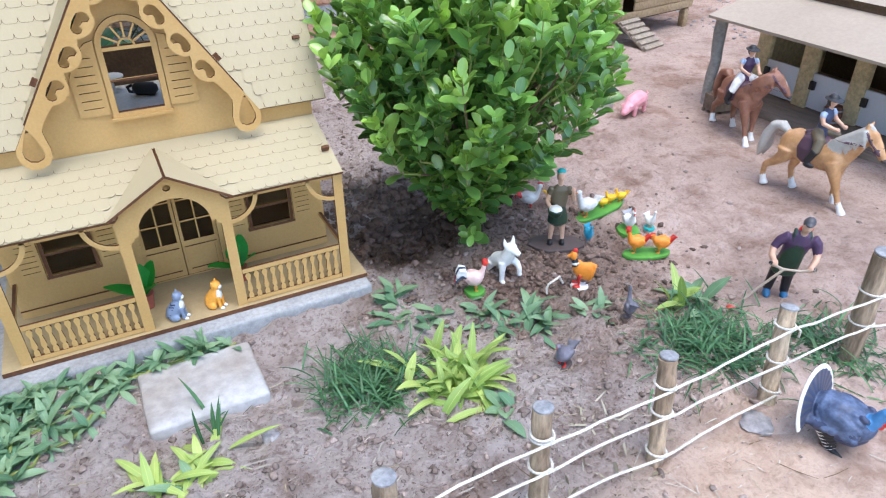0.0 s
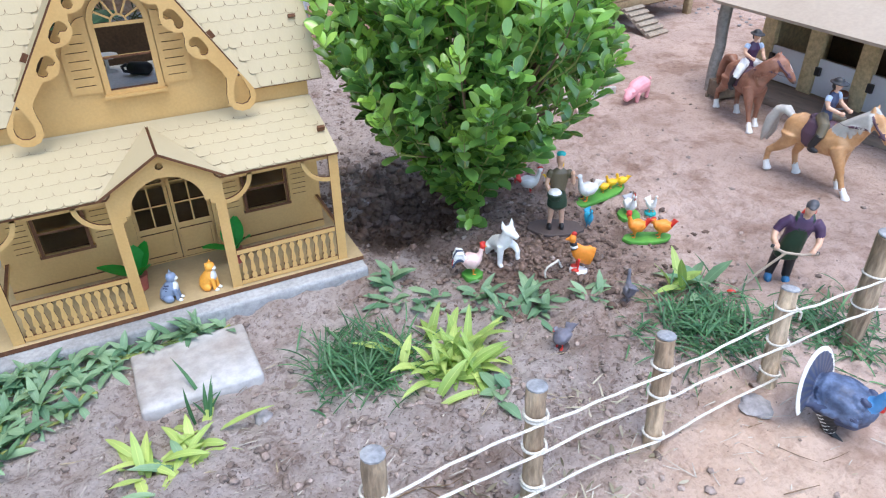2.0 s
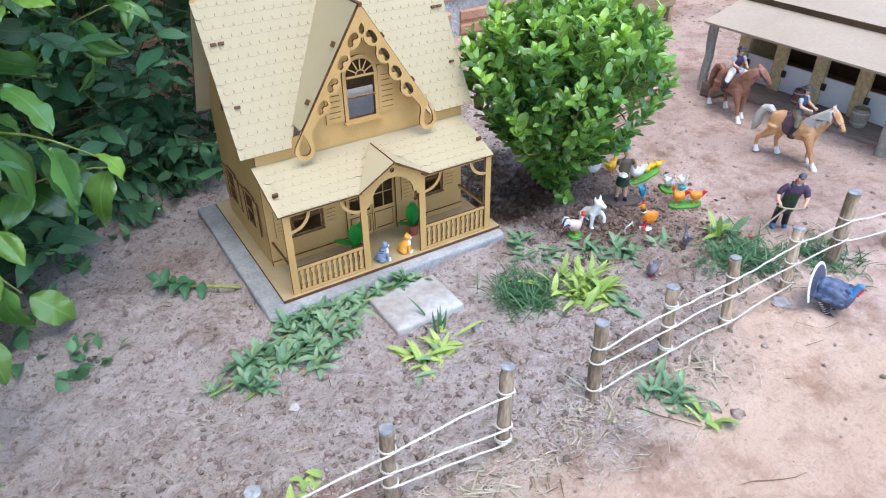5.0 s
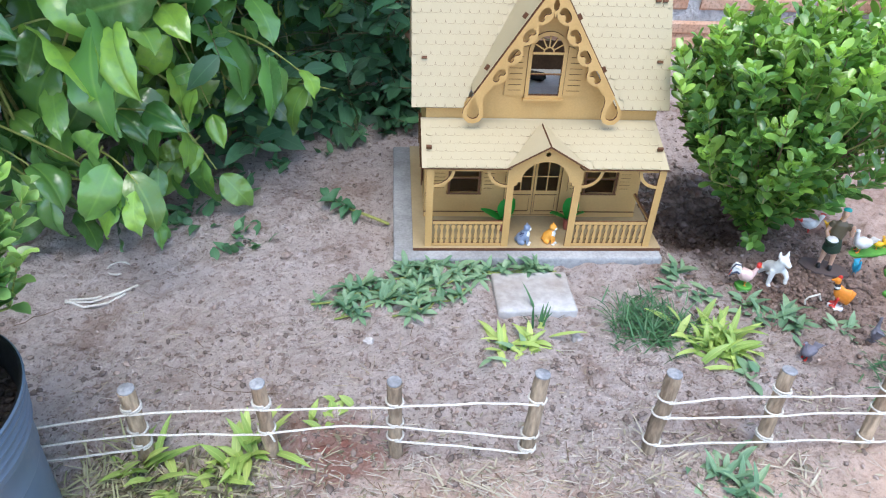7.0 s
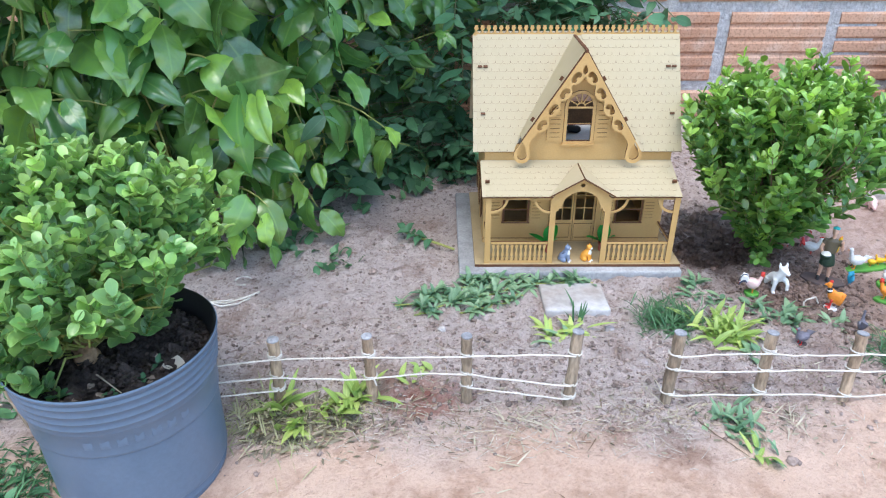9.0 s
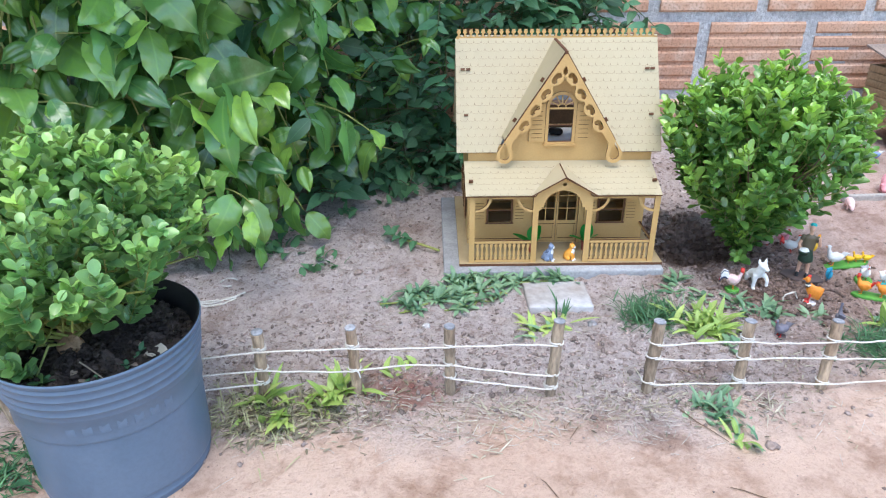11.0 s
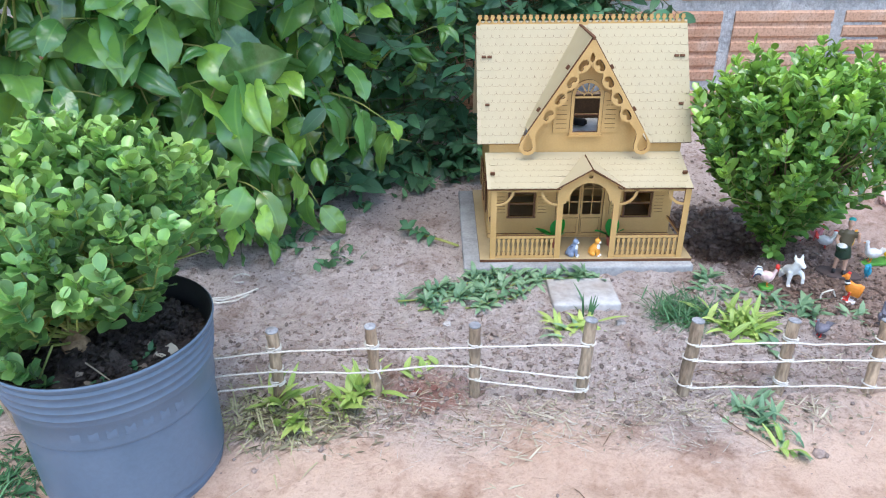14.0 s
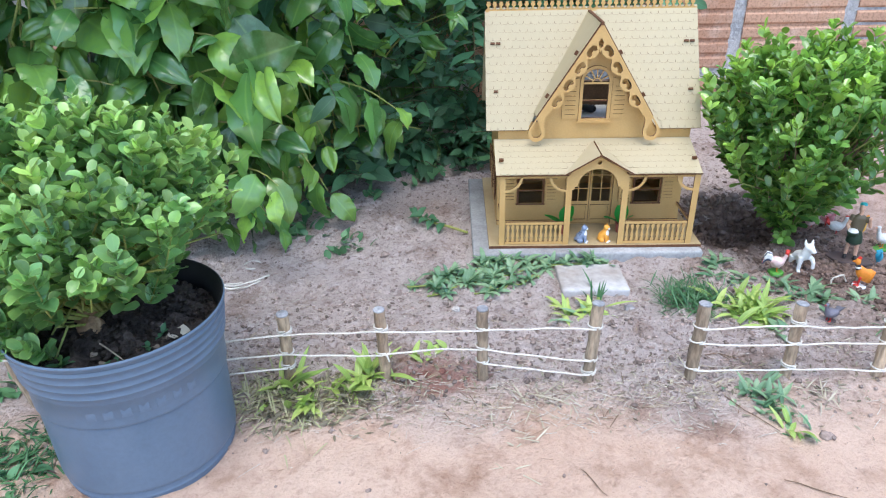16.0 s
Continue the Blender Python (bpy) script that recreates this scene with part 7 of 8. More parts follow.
    tube(bm, [(0, 0, 0.056), (0, 0, 0.068), (0, 0, 0.080), (0, 0, 0.0845)], [0.0092, 0.0112, 0.0108, 0.0060], 14, 2, 1.2, 0.78)
    tube(bm, [(0, 0, 0.084), (0.001, 0, 0.092)], [0.0040, 0.0038], 8, 0)
    ball(bm, (0.0012, 0, 0.0970), (0.0064, 0.0058, 0.0078), 0, None, 14, 10)
    ball(bm, (-0.0032, 0, 0.0955), (0.0052, 0.0062, 0.0076), 7, None, 12, 8)
    ball(bm, (-0.0014, 0, 0.1030), (0.0074, 0.0074, 0.0038), 3, rot("Y", -14), 14, 8)
    ball(bm, (0.0074, 0, 0.0965), (0.0014, 0.0012, 0.0016), 0)
    tube(bm, [(0, 0.0125, 0.081), (-0.001, 0.0155, 0.074)], [0.0050, 0.0050], 8, 2)
    tube(bm, [(-0.001, 0.0155, 0.074), (0.001, 0.0185, 0.064), (0.013, 0.0135, 0.058)], [0.0040, 0.0036, 0.0030], 8, 0)
    tube(bm, [(0, -0.0125, 0.081), (0.002, -0.0175, 0.075)], [0.0050, 0.0048], 8, 2)
    tube(bm, [(0.002, -0.0175, 0.075), (0.005, -0.0215, 0.068), (0.011, -0.0185, 0.080)], [0.0040, 0.0036, 0.0030], 8, 0)
    ball(bm, (0.012, -0.018, 0.083), 0.0036, 0)
    tube(bm, [(0.017, 0.007, 0.050), (0.017, 0.007, 0.0545), (0.017, 0.007, 0.0585)], [0.0080, 0.0108, 0.0122], 14, 1, cap=0.05)
    ball(bm, (0.017, 0.007, 0.0600), (0.0100, 0.0100, 0.0034), 6)
    reshape(bm, 0.96, -0.96, 1.20)
    put("farm_woman_figurine", bm, [T_SKIN, T_BOTTLE, T_OLIVE, T_TEAL, T_BLACK, T_BASE, T_WHITE, T_SADDLE], (0.514, -0.028), "toy farm woman in green apron and blue headscarf", "figurine", -118, voxel=0.0008)
    # goose with ducklings on a green base
    bm = bmesh.new()
    turf(bm, 0.118, 0.032, 3, 5.0)
    bird(bm, -0.034, 0, 0.005, 0.044, 0, 0, None, 0, 2, 165, 1.25)
    for x, y, s in ((0.008, 0.002, 0.024), (0.029, 0.004, 0.025), (0.047, -0.002, 0.026)):
        bird(bm, x, y, 0.005, s, 1, 1, None, 1, 2, 160)
    put("goose_family_figurine", bm, [T_WHITE, T_YELLOW, T_ORANGE, T_GREEN], (0.640, 0.026), "white goose with three yellow ducklings on a green base", "goose figurine", 10)
    bm = bmesh.new()
    bird(bm, 0, 0, 0, 0.034, 0, 0, None, 0, 0, 0, 0.9)
    reshape(bm, 0.8, 0.72, 1.12)
    put("blue_bird_figurine", bm, T_BLUE, (0.567, -0.040), "small plain blue bird figurine", "bird figurine", -112)
    bm = bmesh.new()
    turf(bm, 0.040, 0.034, 3, 8.0, 0.008)
    bird(bm, 0.0, 0.0, 0.006, 0.036, 0, 0, 1, 2, 1, 0, 1.3)
    put("hen_figurine", bm, [T_WHITE, T_RED, T_GREY, T_GREEN], (0.640, -0.046), "white hen figurine with red comb on a green base", "hen figurine", -112, "hens")
    bm = bmesh.new()
    turf(bm, 0.018, 0.018, 1, 9.0, 0.005)
    bird(bm, 0, 0, 0.004, 0.027, 0, 0, None, 0, 2, 0, 1.6)
    put("dove_figurine", bm, [T_WHITE, T_TEAL, T_ORANGE], (0.678, -0.052), "tiny white bird figurine on a green base", "bird figurine", -100)
    bm = bmesh.new()
    turf(bm, 0.086, 0.034, 2, 11.0)
    bird(bm, -0.020, 0.003, 0.005, 0.041, 0, 1, 1, 1, 0, 175)
    bird(bm, 0.022, -0.002, 0.005, 0.041, 0, 0, 1, 1, 0, 170, 0.3)
    reshape(bm, 0.86, 0.9, 1.0)
    put("hen_pair_figurine", bm, [T_ORANGE, T_RED, T_GREEN], (0.618, -0.112), "two orange hens pecking on a green base", "hen figurine", -22, "hens")
    # grey geese
    for xy, a, lab in (((0.486, -0.228), 70, "slim grey goose figurine standing on the earth"), ((0.360, -0.262), 200, "grey goose figurine with red feet")):
        bm = bmesh.new()
        turf(bm, 0.030, 0.022, 2, a, 0.003)
        bird(bm, 0, 0, 0.002, 0.040 if a > 100 else 0.036, 0, 0, None, 0, 1, 0, 1.3)
        reshape(bm, 0.62 if a < 100 else 0.95, 0.85, 1.10 if a < 100 else 0.85)
        put("grey_goose_figurine", bm, [T_DUSK, T_RED if a > 100 else T_DUSK, T_BASE], xy, lab, "goose figurine", a, "grey geese")
    # small birds under the shrub
    for xy, mats, a, lab in (((0.498, 0.115), [T_PALE, T_PALE, T_RED], 60, "pale pink hen figurine under the shrub"), ((0.585, 0.075), [T_YELLOW, T_YELLOW, T_ORANGE], 20, "yellow duck figurine under the shrub"), ((0.545, 0.090), [T_WHITE, T_RED, T_RED], -30, "white hen figurine under the shrub"), ((0.545, 0.130), [T_PINK, T_PALE, T_RED], -80, "pink bird figurine under the shrub")):
        bm = bmesh.new()
        bird(bm, 0, 0, 0, 0.042, 0, 0, 2, 1, 2, 0, 1.1)
        put("bird_figurine", bm, mats, xy, lab, "bird figurine", a, "birds under the shrub")
    # turkey
    bm = bmesh.new()
    tube(bm, [(-0.040, 0, 0.058), (-0.026, 0, 0.061), (-0.006, 0, 0.060), (0.014, 0, 0.057), (0.030, 0, 0.057), (0.042, 0, 0.061)], [0.015, 0.0245, 0.0285, 0.0285, 0.0245, 0.013], 20, 0)
    tube(bm, [(-0.016, 0, 0.044), (0.006, 0, 0.040), (0.026, 0, 0.042), (0.038, 0, 0.048)], [0.018, 0.0225, 0.0205, 0.011], 16, 1)
    for s in (-1, 1):
        ball(bm, (0.006, s * 0.0235, 0.060), (0.031, 0.0100, 0.0175), 0, rot("Y", 16), 16, 10)
        for k in range(4):
            tube(bm, [(0.016 - 0.010 * k, s * 0.0290, 0.062 - 0.003 * k), (0.002 - 0.011 * k, s * 0.0315, 0.050 - 0.001 * k), (-0.012 - 0.010 * k, s * 0.0270, 0.046)], [0.0030, 0.0055, 0.0022], 8, 0 if k < 2 else 1)
        ball(bm, (-0.024, s * 0.019, 0.044), (0.022, 0.010, 0.012), 1, rot("Y", 24), 12, 8)
        for k in range(12):
            z = 0.038 - 0.0028 * k
            w = 0.0168 - 0.0008 * k
            x = -0.010 + 0.0012 * k
            thin = 0.0008 if k % 2 else 0.0019
            tube(bm, [(x, s * 0.013, z + thin), (x + 0.0012, s * 0.0135, z - thin)], [w, w * 0.98], 12, 2 if k % 2 else 3, cap=0.1)
        tube(bm, [(0.002, s * 0.013, 0.006), (0.012, s * 0.014, 0.0035), (0.024, s * 0.016, 0.002)], [0.0050, 0.0044, 0.0028], 8, 3)
        for row in range(5):
            for k in range(6):
                x, z = 0.030 - 0.0105 * k, 0.080 - 0.0075 * row - 0.0012 * k
                y = s * (0.0130 + 0.0052 * row - 0.0005 * row * row + 0.0030 * (row > 1))
                ball(bm, (x - 0.004 * (row % 2), y, z), (0.0082, 0.0046, 0.0046), 0 if (row + k) % 3 else 1, rot("Y", 24), 8, 6)
    tube(bm, [(0.032, 0, 0.066), (0.042, 0, 0.080), (0.046, 0, 0.092)], [0.0140, 0.0095, 0.0078], 12, 4)
    ball(bm, (0.049, 0, 0.0955), (0.0090, 0.0072, 0.0074), 4, None, 12, 8)
    tube(bm, [(0.057, 0, 0.095), (0.067, 0, 0.090)], [0.0038, 0.0012], 6, 5)
    for a, b, c, d in ((0.055, 0.0885, 0.0046, 0.0064), (0.053, 0.0800, 0.0044, 0.0056), (0.049, 0.0715, 0.0046, 0.0052)):
        ball(bm, (a, 0, b), (c, c * 0.9, d), 6)
    o = Vector((-0.034, 0, 0.058))
    tilt = rot("Y", -14)
    ring = []
    for k in range(27):
        a = radians(-112 + 224 * k / 26)
        d = tilt @ Vector((-0.10, math.sin(a), math.cos(a))).normalized()
        w = tilt @ Vector((0, math.cos(a), -math.sin(a)))
        tube(bm, [o + d * 0.008, o + d * 0.030, o + d * 0.050], [0.0026, 0.0044, 0.0062], 6, 1 if k % 2 else 8, 1.0, 0.42 if k % 2 else 0.30, side=w)
        ring.append(o + d * 0.0535)
    tube(bm, ring, 0.0048, 8, 2, 0.48, 1.0, side=(1, 0, 0))
    bmesh.ops.scale(bm, vec=(0.66, 0.70, 0.70), verts=bm.verts)
    put("turkey_figurine", bm, [PLUMAGE, T_NAVY, T_WHITE, T_BLACK, toy("turkey_blue", (0.06, 0.22, 0.46)), T_HORN, T_RED, T_RED, toy("fan_grey", (0.075, 0.085, 0.115))], (0.521, -0.491), "dark blue-grey turkey figurine with white-edged fan tail", "turkey figurine", -76, voxel=0.0009)
    # man pushing a long-handled tool, a red bag on his back
    bm = bmesh.new()
    for s in (-1, 1):
        tube(bm, [(-0.002, s * 0.0085, 0.060), (-0.004, s * 0.0105, 0.036), (-0.006, s * 0.0125, 0.010)], [0.0105, 0.0082, 0.0070], 10, 7)
        ball(bm, (0.001, s * 0.0130, 0.0060), (0.0130, 0.0066, 0.0062), 5)
        tube(bm, [(0.004, s * 0.0165, 0.097), (0.005, s * 0.0265, 0.089), (0.008, s * 0.0310, 0.080)], [0.0078, 0.0076, 0.0066], 10, 2)
        tube(bm, [(0.008, s * 0.0310, 0.080), (0.018, s * 0.0310, 0.073), (0.028, s * 0.0260, 0.069)], [0.0056, 0.0048, 0.0042], 8, 0)
        ball(bm, (0.031, s * 0.0250, 0.068), (0.0056, 0.0050, 0.0054), 0)
        ball(bm, (0.033, s * 0.0310, 0.0690), (0.0030, 0.0034, 0.0030), 3)
        tube(bm, [(0.012, s * 0.0085, 0.092), (0.008, s * 0.0110, 0.102), (-0.004, s * 0.0100, 0.104)], [0.0028, 0.0030, 0.0030], 6, 8)
    tube(bm, [(-0.002, 0, 0.054), (0.001, 0, 0.074), (0.004, 0, 0.092), (0.006, 0, 0.103)], [0.0160, 0.0155, 0.0175, 0.0110], 14, 2, 1.15, 0.75)
    tube(bm, [(0.001, 0, 0.044), (0.006, 0, 0.066), (0.009, 0, 0.092)], [0.0185, 0.0165, 0.0125], 14, 1, 1.0, 0.62)
    tube(bm, [(0.007, 0, 0.102), (0.009, 0, 0.110)], [0.0056, 0.0052], 8, 0)
    ball(bm, (0.011, 0, 0.1165), (0.0084, 0.0076, 0.0094), 0, None, 14, 10)
    ball(bm, (0.0190, 0, 0.1155), (0.0018, 0.0016, 0.0020), 0)
    ball(bm, (0.0085, 0, 0.1215), (0.0092, 0.0088, 0.0072), 9, None, 14, 10)
    tube(bm, [(0.012, 0, 0.1220), (0.020, 0, 0.1210)], [0.0068, 0.0052], 10, 9, 1.0, 0.3)
    tube(bm, [(-0.012, 0.002, 0.088), (-0.014, 0.006, 0.100), (-0.012, 0.010, 0.108)], [0.0085, 0.0095, 0.0065], 10, 6)
    tube(bm, [(0.033, 0.0315, 0.069), (0.036, 0.012, 0.065), (0.036, -0.012, 0.064), (0.033, -0.0315, 0.068)], 0.0022, 7, 4)
    tube(bm, [(0.036, -0.010, 0.064), (0.046, -0.036, 0.034), (0.056, -0.062, 0.004)], 0.0024, 7, 4)
    ball(bm, (0.057, -0.066, 0.005), (0.0040, 0.0070, 0.0030), 6)
    reshape(bm, 0.90, 0.82, 1.0, 0.15)
    put("farmer_figurine", bm, [T_SKIN, T_BOTTLE, T_PURPLE, T_BLACK, toy("tool_wood", (0.42, 0.34, 0.27)), T_DEEPBLUE, T_RED, T_BLACK, T_BOTTLE, toy("cap_grey", (0.07, 0.07, 0.08))], (0.690, -0.280), "toy farmer in dark apron and plum shirt holding a long tool", "figurine", -138, voxel=0.0009)
    # pigs
    for xy, a, lab in (((0.985, 0.345), 200, "pink pig figurine nosing the earth"), ((0.995, 0.470), 232, "pink pig figurine by the shrub"), ((0.822, 0.345), 255, "small pale pig figurine before a board")):
        bm = bmesh.new()
        tube(bm, [(-0.032, 0, 0.030), (-0.015, 0, 0.033), (0.012, 0, 0.032), (0.028, 0, 0.029)], [0.012, 0.018, 0.0175, 0.012], 12)
        tube(bm, [(0.024, 0, 0.028), (0.040, 0, 0.021), (0.050, 0, 0.015)], [0.013, 0.0105, 0.006], 10)
        for s in (-1, 1):
            tube(bm, [(0.034, s * 0.008, 0.031), (0.040, s * 0.012, 0.030)], [0.006, 0.002], 6, 0, 1, 0.4)
            for x in (-0.022, 0.018):
                tube(bm, [(x, s * 0.010, 0.024), (x, s * 0.010, 0.004)], [0.0065, 0.0042], 8)
        tube(bm, [(-0.040, 0, 0.034), (-0.046, 0.004, 0.038), (-0.044, 0.0, 0.043)], 0.0018, 5)
        if a == 255:
            bmesh.ops.scale(bm, vec=(0.6, 0.6, 0.6), verts=bm.verts)
        put("pig_figurine", bm, T_PALE if a == 255 else T_PINK, xy, lab, "pig figurine", a, "pigs")


farmyard()


def horse(xy, rz, coat, mane, label, bend=0.0, bald=False):
    """A standing toy horse, saddled; bend turns its head to its left, in degrees."""
    bm = bmesh.new()
    # barrel, haunch and chest
    tube(bm, [(-0.072, 0, 0.116), (-0.056, 0, 0.115), (-0.030, 0, 0.110), (0.000, 0, 0.106), (0.028, 0, 0.108), (0.050, 0, 0.114), (0.062, 0, 0.120)], [0.020, 0.0315, 0.0325, 0.0335, 0.0335, 0.0300, 0.0200], 18, 0, 0.86, 1.0)
    for sg in (-1, 1):
        ball(bm, (-0.055, sg * 0.0135, 0.109), (0.024, 0.0150, 0.029), 0, rot("Y", -18), 14, 10)
        ball(bm, (0.044, sg * 0.0130, 0.107), (0.018, 0.0135, 0.026), 0, rot("Y", 14), 14, 10)
    # neck and head
    tube(bm, [(0.040, 0, 0.118), (0.058, 0, 0.136), (0.074, 0, 0.156), (0.086, 0, 0.172), (0.094, 0, 0.180)], [0.0310, 0.0260, 0.0200, 0.0165, 0.0130], 16, 0, 0.62, 1.05)
    tube(bm, [(0.086, 0, 0.182), (0.098, 0, 0.176), (0.112, 0, 0.162), (0.124, 0, 0.147), (0.131, 0, 0.139)], [0.0125, 0.0150, 0.0118, 0.0092, 0.0082], 14, 0, 0.78, 1.0)
    ball(bm, (0.097, 0, 0.167), (0.0120, 0.0088, 0.0110), 0, None, 12, 8)
    ball(bm, (0.1335, 0, 0.1365), (0.0066, 0.0064, 0.0060), 4, None, 10, 8)
    for sg in (-1, 1):
        tube(bm, [(0.086, sg * 0.0068, 0.190), (0.087, sg * 0.0084, 0.198), (0.088, sg * 0.0082, 0.206)], [0.0040, 0.0040, 0.0010], 7)
        ball(bm, (0.1035, sg * 0.0098, 0.1735), 0.0019, 4)
        # fore leg
        dx = 0.040 if sg < 0 else 0.004
        tube(bm, [(0.046, sg * 0.0140, 0.104), (0.046 + 0.28 * dx, sg * 0.0165, 0.078), (0.046 + 0.50 * dx, sg * 0.0165, 0.058)], [0.0185, 0.0122, 0.0088], 12)
        ball(bm, (0.047 + 0.52 * dx, sg * 0.0165, 0.0555), (0.0092, 0.0082, 0.0094), 0)
        tube(bm, [(0.046 + 0.52 * dx, sg * 0.0165, 0.056), (0.046 + 0.76 * dx, sg * 0.0165, 0.034), (0.046 + 0.88 * dx, sg * 0.0165, 0.022)], [0.0078, 0.0060, 0.0062], 10)
        tube(bm, [(0.046 + 0.88 * dx, sg * 0.0165, 0.024), (0.050 + 0.96 * dx, sg * 0.0165, 0.013), (0.053 + dx, sg * 0.0165, 0.008)], [0.0072, 0.0070, 0.0082], 10, 2)
        tube(bm, [(0.053 + dx, sg * 0.0165, 0.009), (0.055 + dx, sg * 0.0165, 0.0015)], [0.0086, 0.0104], 10, 2, cap=0.1)
        # hind leg with its hock
        dx = -0.034 if sg < 0 else 0.016
        tube(bm, [(-0.058, sg * 0.0150, 0.100), (-0.052 + 0.22 * dx, sg * 0.0170, 0.082), (-0.060 + 0.60 * dx, sg * 0.0170, 0.060), (-0.068 + 0.80 * dx, sg * 0.0170, 0.050)], [0.0225, 0.0165, 0.0102, 0.0082], 12)
        tube(bm, [(-0.069 + 0.80 * dx, sg * 0.0170, 0.052), (-0.067 + 0.92 * dx, sg * 0.0170, 0.034), (-0.065 + 0.98 * dx, sg * 0.0170, 0.022)], [0.0080, 0.0064, 0.0064], 10)
        tube(bm, [(-0.065 + 0.98 * dx, sg * 0.0170, 0.024), (-0.061 + dx, sg * 0.0170, 0.013), (-0.058 + dx, sg * 0.0170, 0.008)], [0.0074, 0.0072, 0.0084], 10, 2)
        tube(bm, [(-0.058 + dx, sg * 0.0170, 0.009), (-0.056 + dx, sg * 0.0170, 0.0015)], [0.0088, 0.0106], 10, 2, cap=0.1)
    # mane in overlapping locks along the crest, falling to both sides
    for k in range(13):
        f = k / 12
        p = Vector((0.030, 0, 0.146)).lerp(Vector((0.086, 0, 0.192)), f)
        for sg in (-1, 1):
            tube(bm, [p, p + Vector((-0.001, sg * 0.0120, -0.008)), p + Vector((0.001 + 0.004 * f, sg * 0.0185 - sg * 0.004 * f, -0.024)), p + Vector((0.004 + 0.006 * f, sg * 0.0195 - sg * 0.006 * f, -0.038 + 0.006 * (k % 3)))], [0.0060, 0.0066, 0.0056, 0.0020], 7, 1, 0.75)
    tube(bm, [(0.084, 0, 0.196), (0.096, 0, 0.192), (0.104, 0, 0.182)], [0.0050, 0.0046, 0.0016], 7, 1)
    # tail carried in an arch
    for e, l in ((-0.005, 0.0), (0.005, 0.004), (0.0, -0.004)):
        tube(bm, [(-0.076, e * 0.4, 0.132), (-0.090, e, 0.141), (-0.106, e, 0.136), (-0.117, e * 1.3, 0.112), (-0.122 + l, e * 1.6, 0.082), (-0.128 + l, e * 1.2, 0.056)], [0.0070, 0.0090, 0.0110, 0.0120, 0.0100, 0.0030], 9, 1)
    # saddle cloth, saddle, girth, bridle and reins moulded on
    tube(bm, [(-0.026, 0, 0.136), (-0.006, 0, 0.133), (0.016, 0, 0.136)], [0.0215, 0.0230, 0.0205], 14, 3, 1.0, 0.52)
    tube(bm, [(-0.030, 0, 0.146), (-0.023, 0, 0.150)], [0.013, 0.010], 10, 3, 1.0, 0.4)
    for sg in (-1, 1):
        tube(bm, [(-0.006, sg * 0.0215, 0.138), (-0.008, sg * 0.0310, 0.118), (-0.008, sg * 0.0325, 0.096)], [0.0220, 0.0235, 0.0170], 12, 3, 0.24, 1.0)
        tube(bm, [(0.014, sg * 0.012, 0.158), (0.050, sg * 0.0235, 0.154), (0.084, sg * 0.0170, 0.158), (0.126, sg * 0.0085, 0.146)], 0.0017, 6, 3)
        tube(bm, [(0.090, sg * 0.0125, 0.186), (0.106, sg * 0.0128, 0.164), (0.124, sg * 0.0092, 0.149)], 0.0018, 6, 3)
    tube(bm, [(0.1195, 0.0105, 0.1545), (0.1245, 0, 0.1615), (0.1195, -0.0105, 0.1545), (0.1140, 0, 0.1465), (0.1195, 0.0105, 0.1545)], 0.0017, 6, 3)
    if bald:
        tube(bm, [(0.108, 0, 0.180), (0.120, 0, 0.166), (0.132, 0, 0.150)], [0.0030, 0.0032, 0.0026], 7, 2)
    for v in bm.verts:
        if v.co.x > 0.052 and v.co.z > 0.128:
            a = radians(bend) * smooth(0.052, 0.105, v.co.x)
            x, y = v.co.x - 0.052, v.co.y
            v.co.x, v.co.y = 0.052 + x * math.cos(a) - y * math.sin(a), x * math.sin(a) + y * math.cos(a)
    bmesh.ops.scale(bm, vec=(0.77, 0.77, 0.77), verts=bm.verts)
    x, y = xy
    return solo("horse_figurine", mould(bm, 0.0013, 6), [coat, mane, T_WHITE, T_SADDLE, T_BASE], (x, y, gz(x, y) - 0.001), label, "horse figurine", "horses", rz=rz)


